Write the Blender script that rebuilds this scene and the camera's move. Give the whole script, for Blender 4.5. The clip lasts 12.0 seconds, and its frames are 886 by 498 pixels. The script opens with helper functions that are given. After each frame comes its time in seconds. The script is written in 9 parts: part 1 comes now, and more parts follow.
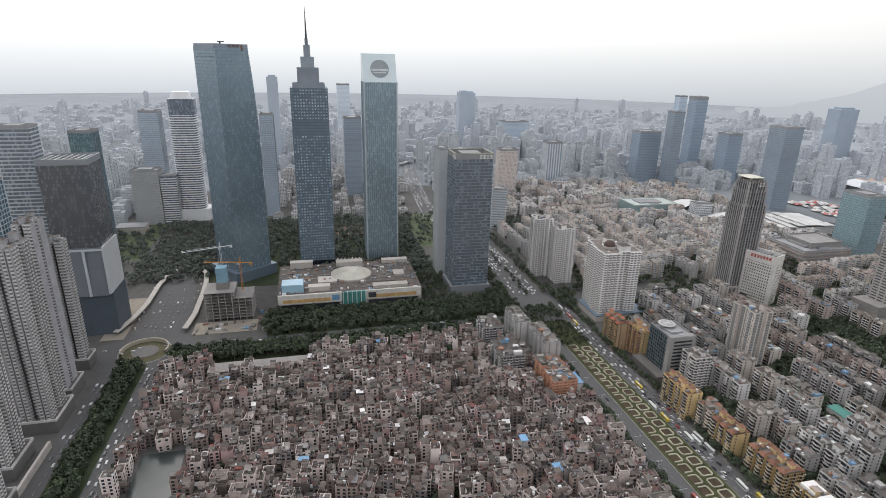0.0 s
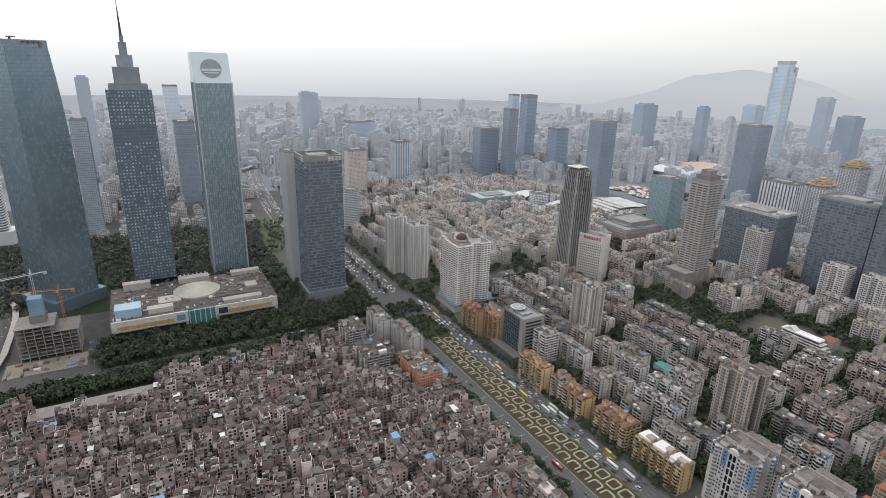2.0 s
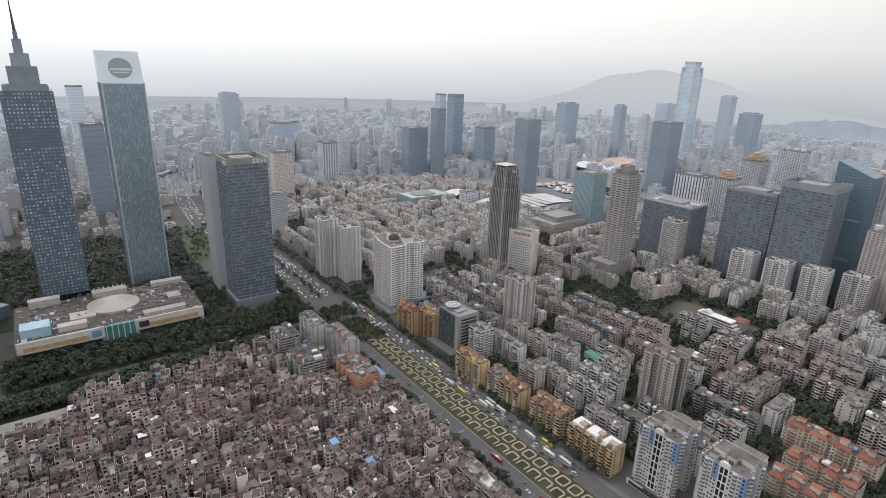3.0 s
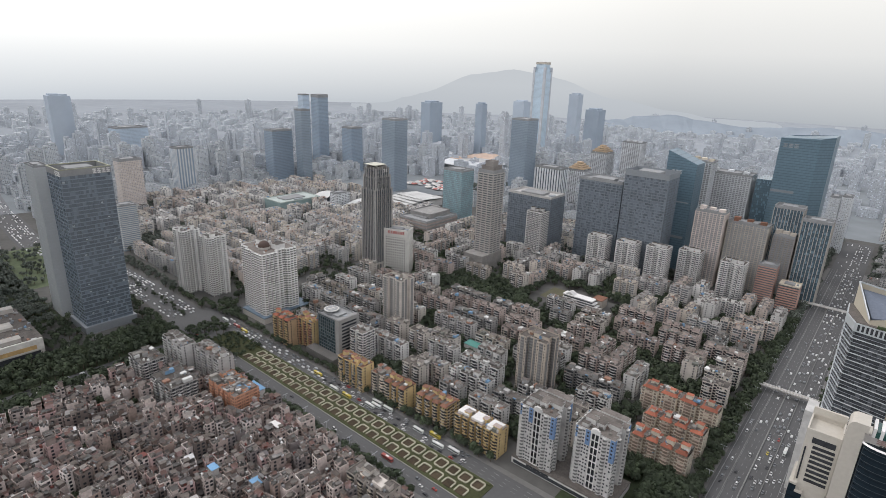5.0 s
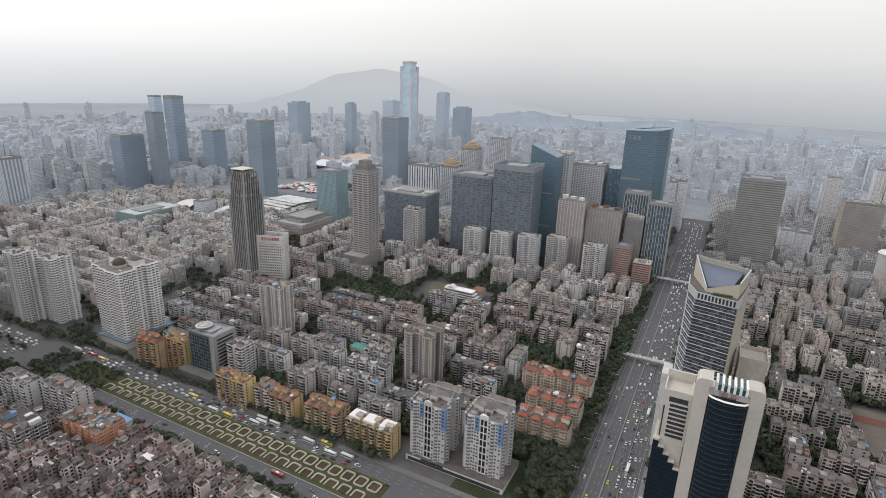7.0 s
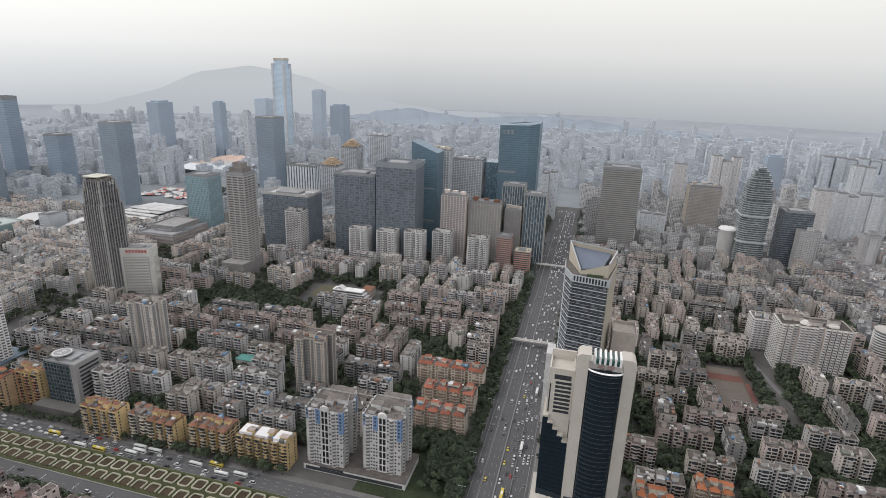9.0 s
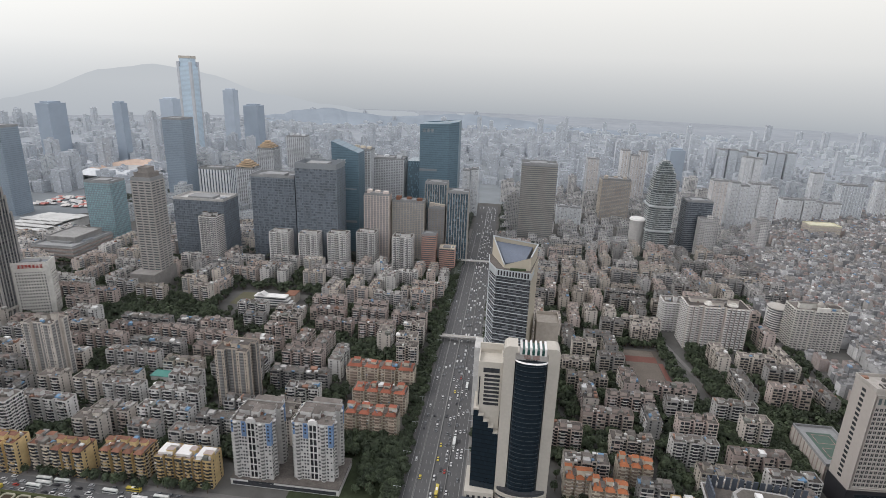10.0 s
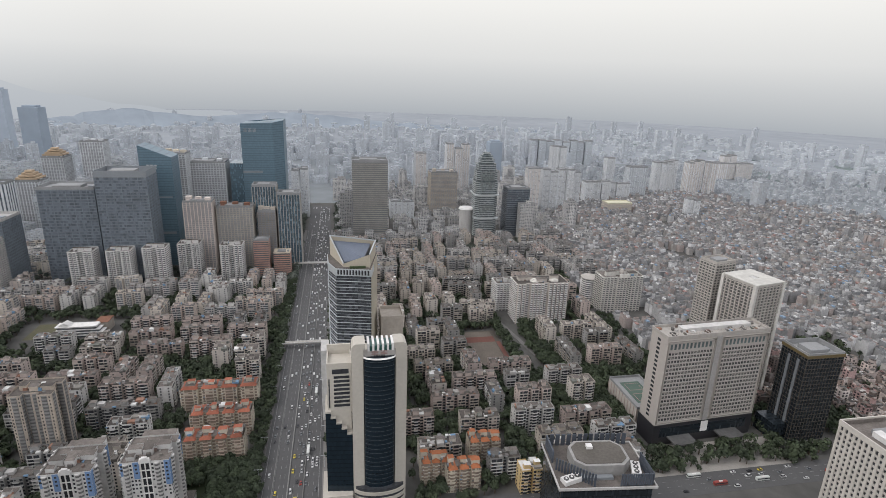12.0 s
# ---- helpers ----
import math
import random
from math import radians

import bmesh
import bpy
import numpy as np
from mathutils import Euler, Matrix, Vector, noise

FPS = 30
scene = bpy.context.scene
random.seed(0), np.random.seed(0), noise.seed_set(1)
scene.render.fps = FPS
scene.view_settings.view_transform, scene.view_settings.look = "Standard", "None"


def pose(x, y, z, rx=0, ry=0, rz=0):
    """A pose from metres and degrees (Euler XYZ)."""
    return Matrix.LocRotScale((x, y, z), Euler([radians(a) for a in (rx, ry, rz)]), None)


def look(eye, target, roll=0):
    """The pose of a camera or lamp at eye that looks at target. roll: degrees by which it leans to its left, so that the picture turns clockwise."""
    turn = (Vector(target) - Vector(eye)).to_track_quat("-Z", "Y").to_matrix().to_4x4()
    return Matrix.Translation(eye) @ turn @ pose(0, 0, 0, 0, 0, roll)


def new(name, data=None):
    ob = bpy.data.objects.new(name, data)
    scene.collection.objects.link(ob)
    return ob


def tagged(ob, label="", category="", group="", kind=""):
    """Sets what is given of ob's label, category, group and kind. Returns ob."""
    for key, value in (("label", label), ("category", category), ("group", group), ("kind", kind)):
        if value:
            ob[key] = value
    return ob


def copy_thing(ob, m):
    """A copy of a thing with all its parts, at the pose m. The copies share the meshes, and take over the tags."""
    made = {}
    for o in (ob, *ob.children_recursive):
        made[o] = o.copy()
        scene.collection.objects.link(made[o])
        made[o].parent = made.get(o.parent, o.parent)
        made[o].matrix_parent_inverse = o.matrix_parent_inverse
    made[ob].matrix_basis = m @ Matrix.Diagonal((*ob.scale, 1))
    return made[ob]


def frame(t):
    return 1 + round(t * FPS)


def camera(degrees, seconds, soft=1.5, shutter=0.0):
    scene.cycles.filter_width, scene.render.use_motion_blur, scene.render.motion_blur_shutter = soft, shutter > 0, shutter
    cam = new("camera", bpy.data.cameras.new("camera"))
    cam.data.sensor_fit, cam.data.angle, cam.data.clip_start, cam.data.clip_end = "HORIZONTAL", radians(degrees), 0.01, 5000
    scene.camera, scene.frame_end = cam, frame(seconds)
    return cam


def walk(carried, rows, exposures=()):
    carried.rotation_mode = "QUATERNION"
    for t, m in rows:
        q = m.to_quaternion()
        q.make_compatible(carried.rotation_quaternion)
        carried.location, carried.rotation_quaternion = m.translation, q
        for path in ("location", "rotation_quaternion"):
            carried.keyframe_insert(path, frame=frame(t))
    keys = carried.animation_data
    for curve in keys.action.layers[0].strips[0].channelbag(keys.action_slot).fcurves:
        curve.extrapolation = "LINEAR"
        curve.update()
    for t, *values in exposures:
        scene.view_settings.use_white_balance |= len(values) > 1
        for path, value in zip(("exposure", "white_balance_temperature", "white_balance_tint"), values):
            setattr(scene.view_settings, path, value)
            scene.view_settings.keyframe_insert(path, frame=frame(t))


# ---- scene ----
cam = camera(77.45, 12.0, soft=0.75)

PATH = [
    (0.0, pose(0, 0, 300, 70.95, -1.26, 0.12)),
    (0.5, pose(0, 0, 300, 71.05, -1.37, -4.24)),
    (1.0, pose(0, 0, 300, 71.17, -1.42, -8.12)),
    (1.5, pose(0, 0, 300, 71.27, -1.52, -11.83)),
    (2.0, pose(0, 0, 300, 71.35, -1.58, -15.42)),
    (2.5, pose(0, 0, 300, 71.44, -1.67, -18.95)),
    (3.0, pose(0, 0, 300, 71.54, -1.71, -22.71)),
    (5.0, pose(0, 0, 300, 71.92, -1.85, -36.19)),
    (5.5, pose(0, 0, 300, 72.00, -1.85, -39.45)),
    (6.0, pose(0, 0, 300, 72.08, -1.84, -43.09)),
    (6.5, pose(0, 0, 300, 72.19, -1.83, -46.40)),
    (8.5, pose(0, 0, 300, 72.37, -1.81, -57.88)),
    (9.0, pose(0, 0, 300, 72.40, -1.83, -61.52)),
    (9.5, pose(0, 0, 300, 72.46, -1.86, -65.33)),
    (10.0, pose(0, 0, 300, 72.55, -1.87, -69.65)),
    (10.5, pose(0, 0, 300, 72.63, -1.93, -74.13)),
    (11.0, pose(0, 0, 300, 72.72, -1.90, -78.63)),
    (11.5, pose(0, 0, 300, 72.77, -1.89, -83.04)),
    (12.0, pose(0, 0, 300, 72.82, -1.86, -87.14)),
]
walk(cam, PATH, exposures=[(0.0, 0.0), (3.0, -0.03), (6.0, -0.07), (12.0, -0.15)])

# ---- world and sun ----
world = bpy.data.worlds.new("world")
scene.world = world
world.use_nodes = True
wn, wl = world.node_tree.nodes, world.node_tree.links
wn.clear()
w_out = wn.new("ShaderNodeOutputWorld")
w_bg = wn.new("ShaderNodeBackground")
w_sky = wn.new("ShaderNodeTexSky")
w_sky.sky_type = "NISHITA"
w_sky.sun_disc = False
w_sky.sun_elevation, w_sky.sun_rotation = radians(48), radians(-25)
w_sky.dust_density, w_sky.air_density = 8.0, 1.0
w_tc = wn.new("ShaderNodeTexCoord")
w_sep = wn.new("ShaderNodeSeparateXYZ")
w_map = wn.new("ShaderNodeMapRange")
w_map.inputs["From Min"].default_value, w_map.inputs["From Max"].default_value = -0.1, 0.3
w_ramp = wn.new("ShaderNodeValToRGB")
stops = [(0.0, (0.39, 0.435, 0.49)), (0.10, (0.51, 0.545, 0.585)), (0.175, (0.625, 0.65, 0.675)), (0.25, (0.735, 0.752, 0.765)),
         (0.34, (0.88, 0.885, 0.88)), (0.55, (1.06, 1.05, 1.02)), (1.0, (1.13, 1.135, 1.19))]
while len(w_ramp.color_ramp.elements) < len(stops):
    w_ramp.color_ramp.elements.new(0.5)
for e, (p, col) in zip(w_ramp.color_ramp.elements, stops):
    e.position, e.color = p, (*col, 1)
w_scale = wn.new("ShaderNodeMix")
w_scale.data_type, w_scale.blend_type = "RGBA", "MULTIPLY"
w_scale.inputs[0].default_value = 1.0
w_scale.inputs[7].default_value = (0.1, 0.1, 0.1, 1)
w_mix = wn.new("ShaderNodeMix")
w_mix.data_type = "RGBA"
w_mix.inputs[0].default_value = 0.92
wl.new(w_tc.outputs["Generated"], w_sep.inputs[0])
wl.new(w_sep.outputs["Z"], w_map.inputs["Value"])
wl.new(w_map.outputs[0], w_ramp.inputs[0])
wl.new(w_sky.outputs[0], w_scale.inputs[6])
wl.new(w_scale.outputs[2], w_mix.inputs[6])
wl.new(w_ramp.outputs[0], w_mix.inputs[7])
# the cloud is brighter towards the veiled sun
w_dot = wn.new("ShaderNodeVectorMath")
w_dot.operation = "DOT_PRODUCT"
w_dot.inputs[1].default_value = (-0.52, 0.83, 0.2)
w_gain = wn.new("ShaderNodeMapRange")
w_gain.inputs["From Min"].default_value, w_gain.inputs["From Max"].default_value = 0.0, 1.0
w_gain.inputs["To Min"].default_value, w_gain.inputs["To Max"].default_value = 1.0, 1.40
wl.new(w_tc.outputs["Generated"], w_dot.inputs[0])
wl.new(w_dot.outputs["Value"], w_gain.inputs["Value"])
wl.new(w_gain.outputs[0], w_bg.inputs["Strength"])
wl.new(w_mix.outputs[2], w_bg.inputs["Color"])
wl.new(w_bg.outputs[0], w_out.inputs["Surface"])

sun_data = bpy.data.lights.new("sun", "SUN")
sun_data.energy, sun_data.angle, sun_data.color = 0.8, radians(14), (1.0, 0.955, 0.905)
sun = new("sun", sun_data)
sun.matrix_world = look((-400, 800, 1000), (0, 0, 0))

# ---- plan: u runs along the avenue, v along the boulevard ----
TURN = 13.3
CU, SU = math.cos(radians(TURN)), math.sin(radians(TURN))


def at(u, v, z=0.0, turn=0.0):
    return pose(u * CU - v * SU, u * SU + v * CU, z, 0, 0, TURN + turn)


# ---- materials ----
MATS = {}


class Nodes:
    """A node tree with short ways to add nodes."""

    def __init__(self, name):
        self.mat = bpy.data.materials.new(name)
        self.mat.use_nodes = True
        self.n, self.l = self.mat.node_tree.nodes, self.mat.node_tree.links
        self.bsdf = self.n["Principled BSDF"]

    def add(self, kind):
        return self.n.new(kind)

    def put(self, value, socket):
        if isinstance(value, bpy.types.NodeSocket):
            self.l.new(value, socket)
        else:
            socket.default_value = value

    def math(self, op, a, b=0.0, c=0.0):
        node = self.add("ShaderNodeMath")
        node.operation = op
        for k, value in enumerate((a, b, c)):
            self.put(value, node.inputs[k])
        return node.outputs[0]

    def mix(self, f, a, b, blend="MIX"):
        node = self.add("ShaderNodeMix")
        node.data_type, node.blend_type = "RGBA", blend
        for k, value in ((0, f), (6, a), (7, b)):
            if not isinstance(value, bpy.types.NodeSocket) and k and len(value) == 3:
                value = (*value, 1)
            self.put(value, node.inputs[k])
        return node.outputs[2]

    def noise(self, scale, vector, detail=3.0):
        node = self.add("ShaderNodeTexNoise")
        node.inputs["Scale"].default_value, node.inputs["Detail"].default_value = scale, detail
        self.l.new(vector, node.inputs["Vector"])
        return node.outputs["Fac"]

    def white(self, vector):
        node = self.add("ShaderNodeTexWhiteNoise")
        node.noise_dimensions = "3D"
        self.l.new(vector, node.inputs["Vector"])
        return node.outputs["Value"]

    def joined(self, x, y, z):
        node = self.add("ShaderNodeCombineXYZ")
        for k, value in enumerate((x, y, z)):
            self.put(value, node.inputs[k])
        return node.outputs[0]


def shade(k, f, spread):
    """A factor from 1 - spread to 1 + spread."""
    return k.math("MULTIPLY_ADD", f, 2 * spread, 1 - spread)


def surf(name, col, rough=0.85, metal=0.0, spread=0.16, grain=0.6, stain=0.07, apart=0.12, glow=0.0, island=0.0, bump=0.15, shine=0.25):
    """A weathered plain surface: fine grain, large stains, and a shade of its own on each object or piece."""
    if name in MATS:
        return MATS[name]
    k = Nodes(name)
    pos = k.add("ShaderNodeNewGeometry")
    f = k.math("MULTIPLY", shade(k, k.noise(grain, pos.outputs["Position"], 4), spread * 1.4),
               shade(k, k.noise(stain, pos.outputs["Position"], 5), spread * 1.6))
    f = k.math("MULTIPLY", f, shade(k, k.add("ShaderNodeObjectInfo").outputs["Random"], apart))
    if island:
        f = k.math("MULTIPLY", f, shade(k, pos.outputs["Random Per Island"], island))
    col_out = k.mix(1.0, col, k.joined(f, f, f), "MULTIPLY")
    k.l.new(col_out, k.bsdf.inputs["Base Color"])
    k.bsdf.inputs["Roughness"].default_value, k.bsdf.inputs["Metallic"].default_value = rough, metal
    k.bsdf.inputs["Specular IOR Level"].default_value = shine if rough > 0.6 else 0.5
    if bump:
        b = k.add("ShaderNodeBump")
        b.inputs["Strength"].default_value, b.inputs["Distance"].default_value = bump, 0.3
        k.l.new(k.noise(grain * 1.7, pos.outputs["Position"], 2), b.inputs["Height"])
        k.l.new(b.outputs[0], k.bsdf.inputs["Normal"])
    if glow:
        k.l.new(col_out, k.bsdf.inputs["Emission Color"])
        k.bsdf.inputs["Emission Strength"].default_value = glow
    MATS[name] = k.mat
    return k.mat


def palette(name, cols, rough=0.85, spread=0.15, grain=0.5, glow=0.0):
    """One of several colours for each piece of a joined mesh."""
    if name in MATS:
        return MATS[name]
    k = Nodes(name)
    pos = k.add("ShaderNodeNewGeometry")
    ramp = k.add("ShaderNodeValToRGB")
    ramp.color_ramp.interpolation = "CONSTANT"
    while len(ramp.color_ramp.elements) < len(cols):
        ramp.color_ramp.elements.new(0.5)
    for j, (e, col) in enumerate(zip(ramp.color_ramp.elements, cols)):
        e.position, e.color = j / len(cols), (*col, 1)
    k.l.new(k.math("FRACT", k.math("MULTIPLY_ADD", k.add("ShaderNodeObjectInfo").outputs["Random"], 7.3, pos.outputs["Random Per Island"])), ramp.inputs[0])
    f = k.math("MULTIPLY", shade(k, k.noise(grain, pos.outputs["Position"], 4), spread * 1.5),
               shade(k, k.noise(0.09, pos.outputs["Position"], 4), spread * 1.5))
    col_out = k.mix(1.0, ramp.outputs[0], k.joined(f, f, f), "MULTIPLY")
    k.l.new(col_out, k.bsdf.inputs["Base Color"])
    k.bsdf.inputs["Roughness"].default_value = rough
    k.bsdf.inputs["Specular IOR Level"].default_value = 0.2
    if glow:
        k.l.new(col_out, k.bsdf.inputs["Emission Color"])
        k.bsdf.inputs["Emission Strength"].default_value = glow
    MATS[name] = k.mat
    return k.mat


def facade(name, wall, glass, floor=3.0, bay=3.2, wide=0.5, tall=0.5, roof=None, spread=0.12, island=0.0, glow=0.0, rough=0.6):
    """A far wall with rows of windows, and a plain roof."""
    if name in MATS:
        return MATS[name]
    k = Nodes(name)
    tc = k.add("ShaderNodeTexCoord")
    geo = k.add("ShaderNodeNewGeometry")
    p, n = k.add("ShaderNodeSeparateXYZ"), k.add("ShaderNodeSeparateXYZ")
    k.l.new(tc.outputs["Object"], p.inputs[0])
    k.l.new(tc.outputs["Normal"], n.inputs[0])
    nx, ny, nz = (k.math("ABSOLUTE", n.outputs[j]) for j in range(3))
    side = k.math("GREATER_THAN", nx, ny)
    h = k.math("ADD", k.math("MULTIPLY", p.outputs[1], side), k.math("MULTIPLY", p.outputs[0], k.math("SUBTRACT", 1.0, side)))
    hs, zs = k.math("DIVIDE", h, bay), k.math("DIVIDE", p.outputs[2], floor)
    hf, zf = k.math("FRACT", hs), k.math("FRACT", zs)
    inside = k.math("MULTIPLY", k.math("LESS_THAN", k.math("ABSOLUTE", k.math("SUBTRACT", hf, 0.5)), wide / 2),
                    k.math("LESS_THAN", k.math("ABSOLUTE", k.math("SUBTRACT", zf, 0.5)), tall / 2))
    upright = k.math("LESS_THAN", nz, 0.5)
    inside = k.math("MULTIPLY", inside, upright)
    cell = k.white(k.joined(k.math("FLOOR", hs), k.math("FLOOR", zs), side))
    f = k.math("MULTIPLY", shade(k, k.noise(0.05, geo.outputs["Position"], 4), spread * 1.6), shade(k, k.noise(0.6, geo.outputs["Position"], 2), spread))
    f = k.math("MULTIPLY", f, shade(k, k.add("ShaderNodeObjectInfo").outputs["Random"], 0.06))
    if island:
        f = k.math("MULTIPLY", f, shade(k, geo.outputs["Random Per Island"], island))
    wall_out = k.mix(upright, roof or [c * 0.8 for c in wall], wall)
    wall_out = k.mix(1.0, wall_out, k.joined(f, f, f), "MULTIPLY")
    g = k.math("MULTIPLY_ADD", k.math("POWER", cell, 3.0), 1.6, 0.7)
    glass_out = k.mix(1.0, glass, k.joined(g, g, g), "MULTIPLY")
    col_out = k.mix(inside, wall_out, glass_out)
    k.l.new(col_out, k.bsdf.inputs["Base Color"])
    k.l.new(k.math("MULTIPLY_ADD", inside, 0.3 - rough, rough), k.bsdf.inputs["Roughness"])
    k.bsdf.inputs["Specular IOR Level"].default_value = 0.15
    if glow:
        k.l.new(col_out, k.bsdf.inputs["Emission Color"])
        k.bsdf.inputs["Emission Strength"].default_value = glow
    MATS[name] = k.mat
    return k.mat


def curtain(name, col, floor=4.0, bay=1.6, rough=0.18, metal=0.45, spread=0.1, band=0.8):
    """Curtain-wall glass: panels of slightly different tone, with darker spandrels."""
    if name in MATS:
        return MATS[name]
    k = Nodes(name)
    tc = k.add("ShaderNodeTexCoord")
    p, n = k.add("ShaderNodeSeparateXYZ"), k.add("ShaderNodeSeparateXYZ")
    k.l.new(tc.outputs["Object"], p.inputs[0])
    k.l.new(tc.outputs["Normal"], n.inputs[0])
    side = k.math("GREATER_THAN", k.math("ABSOLUTE", n.outputs[0]), k.math("ABSOLUTE", n.outputs[1]))
    h = k.math("ADD", k.math("MULTIPLY", p.outputs[1], side), k.math("MULTIPLY", p.outputs[0], k.math("SUBTRACT", 1.0, side)))
    hs, zs = k.math("DIVIDE", h, bay), k.math("DIVIDE", p.outputs[2], floor)
    cell = k.white(k.joined(k.math("FLOOR", hs), k.math("FLOOR", zs), side))
    strip = k.math("GREATER_THAN", k.math("FRACT", zs), band)
    f = k.math("MULTIPLY", shade(k, cell, spread), k.math("MULTIPLY_ADD", strip, -0.3, 1.0))
    f = k.math("MULTIPLY", f, shade(k, k.noise(0.012, tc.outputs["Object"], 2), 0.22))
    k.l.new(k.mix(1.0, col, k.joined(f, f, f), "MULTIPLY"), k.bsdf.inputs["Base Color"])
    k.bsdf.inputs["Metallic"].default_value = metal
    k.l.new(k.math("MULTIPLY_ADD", cell, 0.12, rough), k.bsdf.inputs["Roughness"])
    MATS[name] = k.mat
    return k.mat


# ---- mesh building ----
class Form:
    """Boxes and prisms gathered into one mesh; each face keeps the number of its material."""

    def __init__(self):
        self.v, self.f, self.m = [], [], []

    def face(self, pts, m=0):
        k = len(self.v)
        self.v.extend(pts)
        self.f.append(tuple(range(k, k + len(pts))))
        self.m.append(m)

    def box(self, x0, y0, z0, x1, y1, z1, m=0, top=None, bare=False):
        k = len(self.v)
        self.v += [(x0, y0, z0), (x1, y0, z0), (x1, y1, z0), (x0, y1, z0), (x0, y0, z1), (x1, y0, z1), (x1, y1, z1), (x0, y1, z1)]
        self.f += [(k, k + 1, k + 5, k + 4), (k + 1, k + 2, k + 6, k + 5), (k + 2, k + 3, k + 7, k + 6), (k + 3, k, k + 4, k + 7), (k + 4, k + 5, k + 6, k + 7)]
        self.m += [m, m, m, m, m if top is None else top]
        if not bare:
            self.f.append((k, k + 3, k + 2, k + 1))
            self.m.append(m)
        return self

    def prism(self, pts, z0, z1, m=0, top=None, pts1=None):
        """A flat outline, counter-clockwise, raised from z0 to z1; pts1: the outline at the top, where it differs."""
        k, n = len(self.v), len(pts)
        self.v += [(x, y, z0) for x, y in pts] + [(x, y, z1) for x, y in (pts1 or pts)]
        for j in range(n):
            self.f.append((k + j, k + (j + 1) % n, k + n + (j + 1) % n, k + n + j))
            self.m.append(m)
        self.f.append(tuple(range(k + n, k + 2 * n)))
        self.f.append(tuple(range(k + n - 1, k - 1, -1)))
        self.m += [m if top is None else top, m]
        return self

    def ring(self, x0, y0, x1, y1, z0, z1, t, m=0):
        """A low wall round a roof."""
        self.box(x0, y0, z0, x1, y0 + t, z1, m, bare=True)
        self.box(x0, y1 - t, z0, x1, y1, z1, m, bare=True)
        self.box(x0, y0 + t, z0, x0 + t, y1 - t, z1, m, bare=True)
        self.box(x1 - t, y0 + t, z0, x1, y1 - t, z1, m, bare=True)
        return self

    def pane_x(self, x, y0, z0, y1, z1):
        self.face([(x, y0, z0), (x, y1, z0), (x, y1, z1), (x, y0, z1)])

    def pane_y(self, y, x0, z0, x1, z1):
        self.face([(x0, y, z0), (x1, y, z0), (x1, y, z1), (x0, y, z1)])

    def rects(self, rows, m=0, cap=False, lid=None):
        """Rectangles (half x, half y, z) joined one to the next; cap closes the last."""
        k = len(self.v)
        for a, b, z in rows:
            self.v += [(-a, -b, z), (a, -b, z), (a, b, z), (-a, b, z)]
        for r in range(len(rows) - 1):
            for j in range(4):
                p, q = k + 4 * r + j, k + 4 * r + (j + 1) % 4
                self.f.append((p, q, q + 4, p + 4))
                self.m.append(m)
        if cap:
            e = k + 4 * (len(rows) - 1)
            self.f.append((e, e + 1, e + 2, e + 3))
            self.m.append(m if lid is None else lid)
        return self

    def sides(self, pts, z0, z1, m=0):
        k, n = len(self.v), len(pts)
        self.v += [(x, y, z0) for x, y in pts] + [(x, y, z1) for x, y in pts]
        for j in range(n):
            self.f.append((k + j, k + (j + 1) % n, k + n + (j + 1) % n, k + n + j))
            self.m.append(m)
        return self

    def tube(self, x, y, z0, z1, r0, r1=None, n=10, m=0):
        r1 = r0 if r1 is None else r1
        a = [(math.cos(2 * math.pi * j / n), math.sin(2 * math.pi * j / n)) for j in range(n)]
        return self.prism([(x + r0 * c, y + r0 * s) for c, s in a], z0, z1, m, pts1=[(x + r1 * c, y + r1 * s) for c, s in a])

    def mesh(self, name, mats):
        me = bpy.data.meshes.new(name)
        me.from_pydata(self.v, [], self.f)
        for mat in mats if isinstance(mats, (list, tuple)) else [mats]:
            me.materials.append(mat)
        if any(self.m):
            me.polygons.foreach_set("material_index", self.m)
        me.update()
        return me


def part(name, form, mats, parent=None, label="", kind="", m=None):
    ob = new(name, form.mesh(name, mats))
    if parent:
        ob.parent = parent
    if m is not None:
        ob.matrix_basis = m
    return tagged(ob, label, kind=kind)


def thing(name, m, label, category, group="", kind=""):
    ob = new(name)
    ob.matrix_basis = m
    ob.empty_display_size = 1.0
    return tagged(ob, label, category, group, kind)

# ---- large structure: ground, roads ----
asphalt = surf("asphalt", (0.098, 0.098, 0.10), 0.9, spread=0.1, grain=0.4, stain=0.03, apart=0.0)
paving = surf("paving", (0.17, 0.165, 0.16), 0.9, spread=0.15, grain=0.3, stain=0.04)
soil = surf("city_ground", (0.10, 0.098, 0.094), 0.95, shine=0.1, spread=0.2, grain=0.1, stain=0.02)
lawn = surf("lawn", (0.038, 0.05, 0.026), 0.95, spread=0.3, grain=0.35, stain=0.05)
line_paint = surf("line_paint", (0.30, 0.30, 0.30), 0.7, spread=0.15, bump=0)
kerb_stone = surf("kerb_stone", (0.30, 0.29, 0.28), 0.85)
# far ground paler and bluer in steps: haze put into its colour
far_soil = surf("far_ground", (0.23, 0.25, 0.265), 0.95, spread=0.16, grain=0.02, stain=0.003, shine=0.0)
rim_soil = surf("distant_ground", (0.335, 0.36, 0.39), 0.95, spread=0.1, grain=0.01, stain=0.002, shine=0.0)


